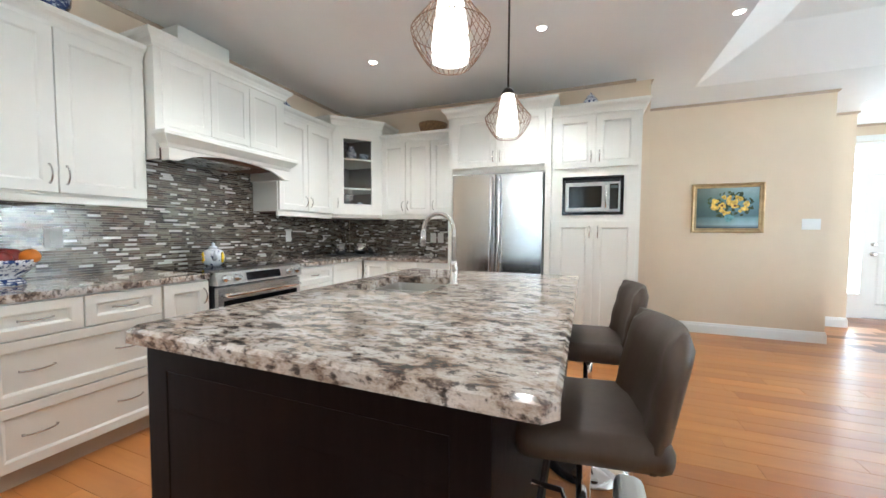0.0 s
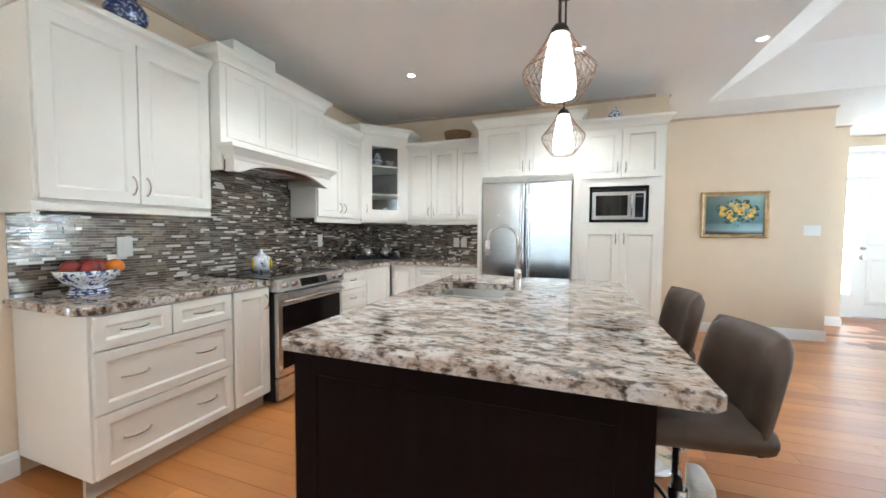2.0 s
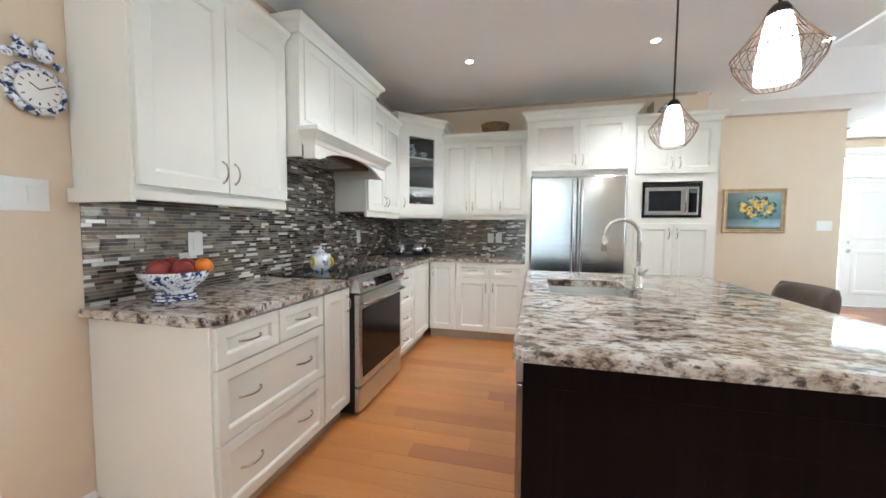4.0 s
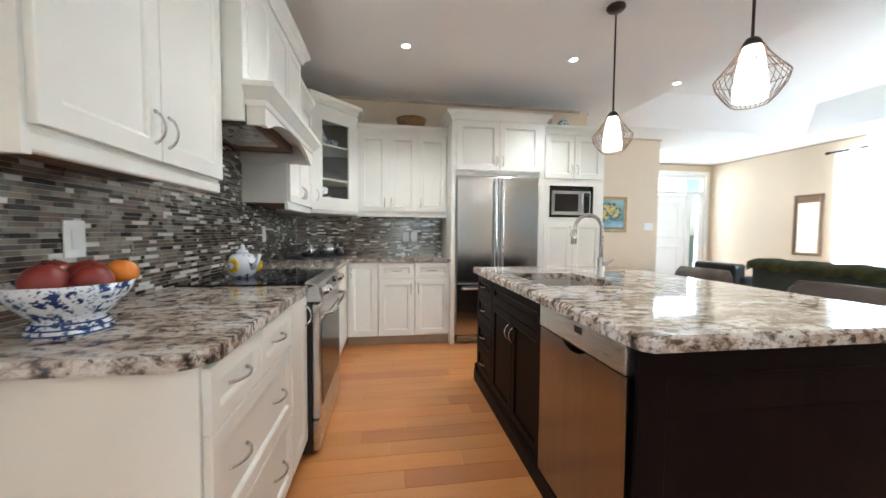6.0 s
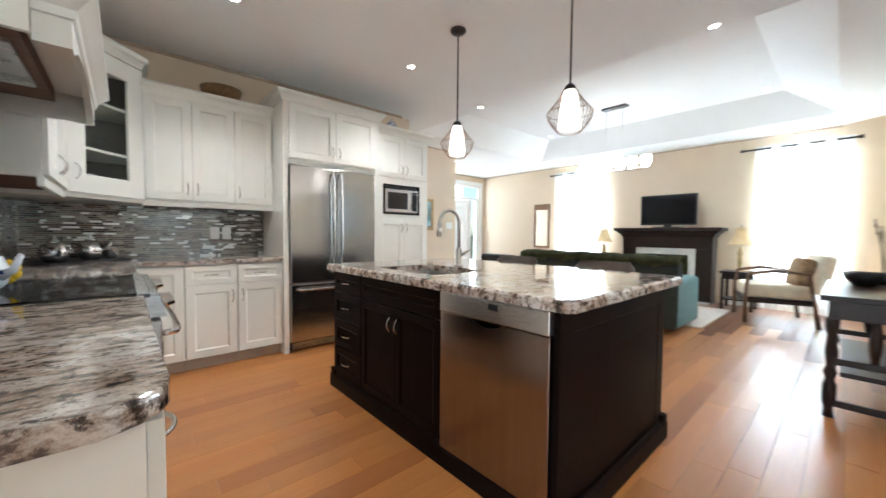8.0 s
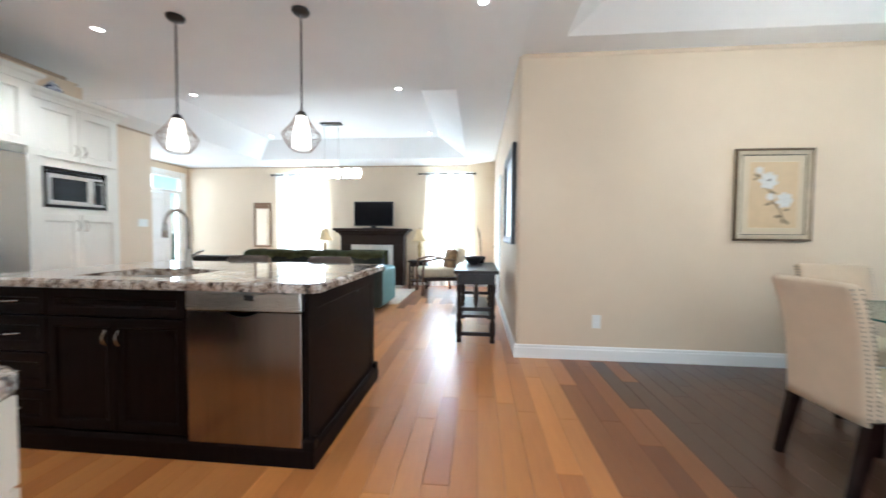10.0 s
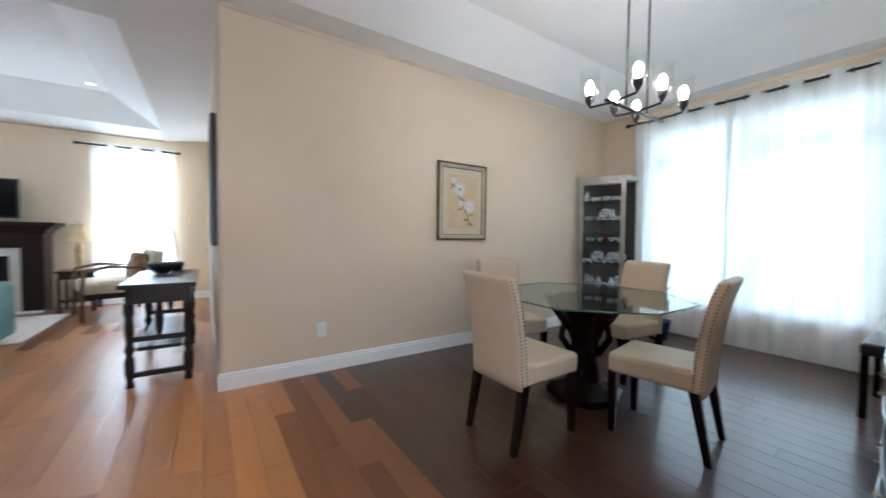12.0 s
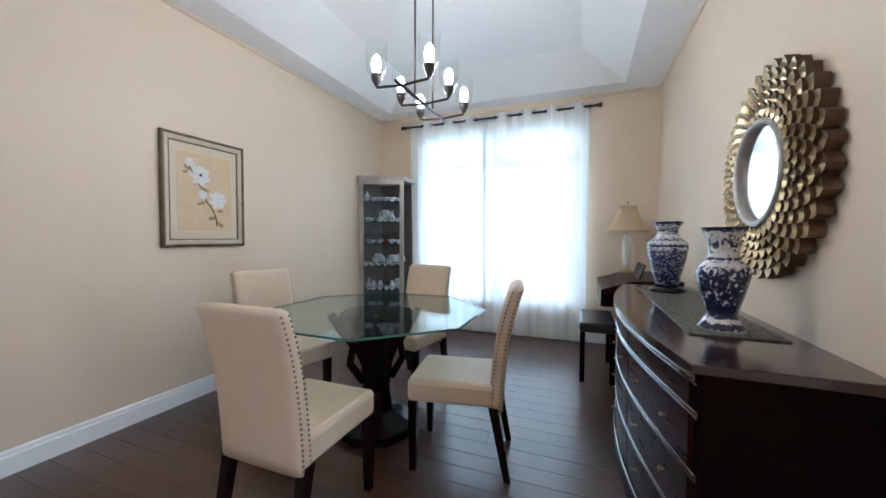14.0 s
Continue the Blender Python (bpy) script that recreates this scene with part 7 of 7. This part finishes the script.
kettle = teapot(pose(-2.05, 2.25, 0.9185, 0, 0, 60), "white and blue ceramic teapot with a yellow flower", porcelain("kettle_glaze", cover=0.38, scale=30, voro=False), 1.0, BLACKP)
YELG = mat("yellow_glaze", (0.75, 0.5, 0.03), 0.2, vary=0.2, scale=30)
for fx, fy in ((-0.071, -0.01), (0.055, -0.05)):
    bm = bmesh.new()
    for k in range(7):
        a = math.tau * k / 7
        bmesh.ops.create_icosphere(bm, subdivisions=1, radius=0.021, matrix=Matrix.Translation((fx, fy + 0.026 * math.cos(a), 0.07 + 0.026 * math.sin(a))) @ Matrix.Diagonal((0.55, 1, 1, 1)))
    part("moulded_flower", bm, YELG, kettle, "yellow moulded flower", smooth=True)
tr = solid("serving_tray", slab([(-2.2, 3.72), (-2.02, 3.62), (-1.62, 4.02), (-1.72, 4.25), (-2.0, 4.28), (-2.2, 4.1)], CT + 0.001, CT + 0.012, 0.003), BLACKP, "dark serving tray in the counter's corner", "tray")
teapot(pose(-2.02, 3.84, CT + 0.0125, 0, 0, 20), "silver teapot on the dark tray", CHROME, 0.95)
teapot(pose(-1.85, 4.02, CT + 0.0125, 0, 0, 60), "silver teapot on the dark tray", CHROME, 1.0)
bm = bmesh.new()
lathe(bm, [(0.03, 0), (0.05, 0.03), (0.045, 0.08), (0.052, 0.09), (0.04, 0.08)], 18)
solid("sugar_bowl", bm, CHROME, "silver sugar bowl on the dark tray", "bowl", m=pose(-1.74, 4.1, CT + 0.0125))


def ginger_jar(m, label, s=1.0, material=None):
    c = thing("ginger_jar", m, label, "jar", "jars on the cabinets")
    bm = bmesh.new()
    lathe(bm, [(0.06 * s, 0), (0.062 * s, 0.01), (0.1 * s, 0.08 * s), (0.105 * s, 0.12 * s), (0.075 * s, 0.17 * s), (0.05 * s, 0.185 * s)], 24)
    part("body", bm, material or BLUED, c)
    bm = bmesh.new()
    lathe(bm, [(0.054 * s, 0.186 * s), (0.054 * s, 0.205 * s), (0.03 * s, 0.21 * s), (0.012 * s, 0.235 * s), (0.014 * s, 0.25 * s), (0.004 * s, 0.256 * s)], 20)
    part("lid", bm, material or BLUED, c)


ginger_jar(pose(-2.05, 1.32, 2.392), "dark blue ginger jar on top of the wall cabinet", 1.0)
ginger_jar(pose(-2.05, 2.93, 2.392), "small blue and white jar on top of the wall cabinet", 0.6, BLUEW)
ginger_jar(pose(-2.08, 3.07, 2.392), "small blue and white jar on top of the wall cabinet", 0.5, BLUEW)
ginger_jar(pose(0.78, 3.95, 2.365), "small blue and white jar on top of the pantry", 0.62, BLUEW)
c = thing("basket", pose(-0.95, 4.2, 2.345), "shallow woven basket on top of the wall cabinet", "basket")
bm = bmesh.new()
lathe(bm, [(0.1, 0), (0.15, 0.06), (0.17, 0.13), (0.16, 0.13), (0.1, 0.02)], 24)
part("body", bm, mat("wicker", (0.28, 0.16, 0.07), 0.7, vary=0.4, scale=60, bumpy=0.5), c)
solid("wall_vent_box", obox(0.72, 1.15, 4.1, BY, 2.366, 2.6), WALLP, "beige boxed duct above the pantry", "duct")
# white block added for the bright reflection in a stool's chrome base
c = solid("shopping_bag", cushion(0.9, 1.02, 1.75, 1.95, 0.002, 0.16, 0.04), mat("white_glint", (0.75, 0.74, 0.7), 0.8), "white block standing in for the shine of a chrome stool base", "bag")

# ---------------------------------------------------------------- backsplash tiles
rg = random.Random(11)
TH = 0.0165


def tile_rows(length, z0, z1, phase):
    """Staggered thin mosaic strips: (a0, a1, z0, z1)."""
    z = z0
    k = phase
    while z + TH <= z1 + 1e-6:
        a = -rg.uniform(0.0, 0.12)
        while a < length:
            w = rg.choice((0.02, 0.03, 0.05, 0.07, 0.07, 0.1))
            b0, b1 = max(a, 0), min(a + w, length)
            if b1 - b0 > 0.006:
                yield b0, b1, z, z + TH - 0.0022
            a += w + 0.0022
        z += TH
        k += 1


def splash(name, m, length, z0, z1, near, label):
    """Backing with tiles on it, in the xz plane facing -y; the near stretch as single tiles."""
    holder = thing(name, m, label, "backsplash", kind="structure")
    part("grout", obox(0, length, -0.0018, -0.0002, z0, z1), GROUT, holder)
    verts, faces = [], []
    meshes = {}
    count = 0
    for a0, a1, b0, b1 in tile_rows(length, z0, z1, 0):
        e = 0.0045 + rg.uniform(-0.0008, 0.0012)
        tl = rg.uniform(-0.0005, 0.0005)
        if near[0] < a0 and a1 < near[1] and count < 300:
            key = round(a1 - a0, 3)
            if key not in meshes:
                meshes[key] = finish(obox(0, a1 - a0, -0.0048, -0.0018, 0, TH - 0.0022), "tile", MOSA)
            ob = new("tile", meshes[key])
            ob.parent = holder
            ob.location = (a0, 0, b0)
            count += 1
            continue
        k = len(verts)
        verts += [(a0, -0.0018, b0), (a1, -0.0018, b0), (a1, -0.0018, b1), (a0, -0.0018, b1), (a0, -e + tl, b0), (a1, -e + tl, b0), (a1, -e - tl, b1), (a0, -e - tl, b1)]
        faces += [(k + 4, k + 5, k + 6, k + 7), (k, k + 1, k + 5, k + 4), (k + 1, k + 2, k + 6, k + 5), (k + 2, k + 3, k + 7, k + 6), (k + 3, k, k + 4, k + 7)]
    me = bpy.data.meshes.new("tiles")
    me.from_pydata(verts, [], faces)
    me.materials.append(MOSA)
    ob = new("tiles", me)
    ob.parent = holder
    ob["kind"] = "stuff"


splash("backsplash_range", pose(WX + 0.0002, 0.885, 0, 0, 0, 90), 3.46, CT + 0.001, 1.395, (0.0, 0.75), "grey and brown glass and stone mosaic backsplash")
splash("backsplash_hood", pose(WX + 0.0002, 1.73, 0, 0, 0, 90), 1.08, 1.396, 1.80, (5, 6), "grey and brown mosaic backsplash under the hood")
splash("backsplash_fridge", pose(WX + 0.008, BY - 0.0002, 0), 1.69, CT + 0.001, 1.395, (5, 6), "grey and brown glass and stone mosaic backsplash")

# ---------------------------------------------------------------- floor planks
rg = random.Random(21)
floor_ob = bpy.data.objects["floor"]
PW = 0.128
meshes = {}
lots = {"planks": ([], [], PLANK), "mid_planks": ([], [], PLANK_DIM), "dark_planks": ([], [], PLANK_SHADED)}
count = 0
y = DY
row = 0
while y < NY:
    x = -5.2 - rg.uniform(0, 1.2)
    while x < TX:
        ln = rg.choice((0.6, 0.9, 1.2, 1.2, 1.5))
        x0, x1 = max(x, -5.2), min(x + ln, TX)
        y1 = min(y + PW, NY)
        # tone goes by place: each room's dimmer light is put into plank colour
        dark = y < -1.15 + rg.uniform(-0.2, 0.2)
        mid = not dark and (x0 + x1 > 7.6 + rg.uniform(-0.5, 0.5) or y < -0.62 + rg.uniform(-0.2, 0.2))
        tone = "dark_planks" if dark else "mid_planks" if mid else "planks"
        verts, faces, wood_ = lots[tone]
        if x1 - x0 > 0.02:
            if -2.2 < x0 and x1 < 2.0 and -2.6 < y < 1.9 and count < 300 and y1 - y > PW - 0.001:
                key = (round(x1 - x0, 2), tone)
                if key not in meshes:
                    bm = obox(0, key[0] - 0.0012, 0, PW - 0.0012, -0.0078, 0.0)
                    top = [e for e in bm.edges if all(v.co.z > -0.001 for v in e.verts)]
                    bmesh.ops.bevel(bm, geom=top, offset=0.0011, segments=1, affect="EDGES")
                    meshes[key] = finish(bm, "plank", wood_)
                ob = new("plank", meshes[key])
                ob.parent = floor_ob
                ob.location = (x0, y, 0)
                count += 1
            else:
                k = len(verts)
                g, a, b_ = 0.0006, 0.0011, PW
                xa, xb, ya, yb = x0 + g, x1 - g, y + g, y1 - g
                verts += [(xa, ya, -0.0078), (xb, ya, -0.0078), (xb, yb, -0.0078), (xa, yb, -0.0078)]
                verts += [(xa, ya, -a), (xb, ya, -a), (xb, yb, -a), (xa, yb, -a)]
                verts += [(xa + a, ya + a, 0), (xb - a, ya + a, 0), (xb - a, yb - a, 0), (xa + a, yb - a, 0)]
                for s in (0, 4):
                    for q in range(4):
                        faces.append((k + s + q, k + s + (q + 1) % 4, k + s + 4 + (q + 1) % 4, k + s + 4 + q))
                faces.append((k + 8, k + 9, k + 10, k + 11))
        x += ln
    y += PW
    row += 1
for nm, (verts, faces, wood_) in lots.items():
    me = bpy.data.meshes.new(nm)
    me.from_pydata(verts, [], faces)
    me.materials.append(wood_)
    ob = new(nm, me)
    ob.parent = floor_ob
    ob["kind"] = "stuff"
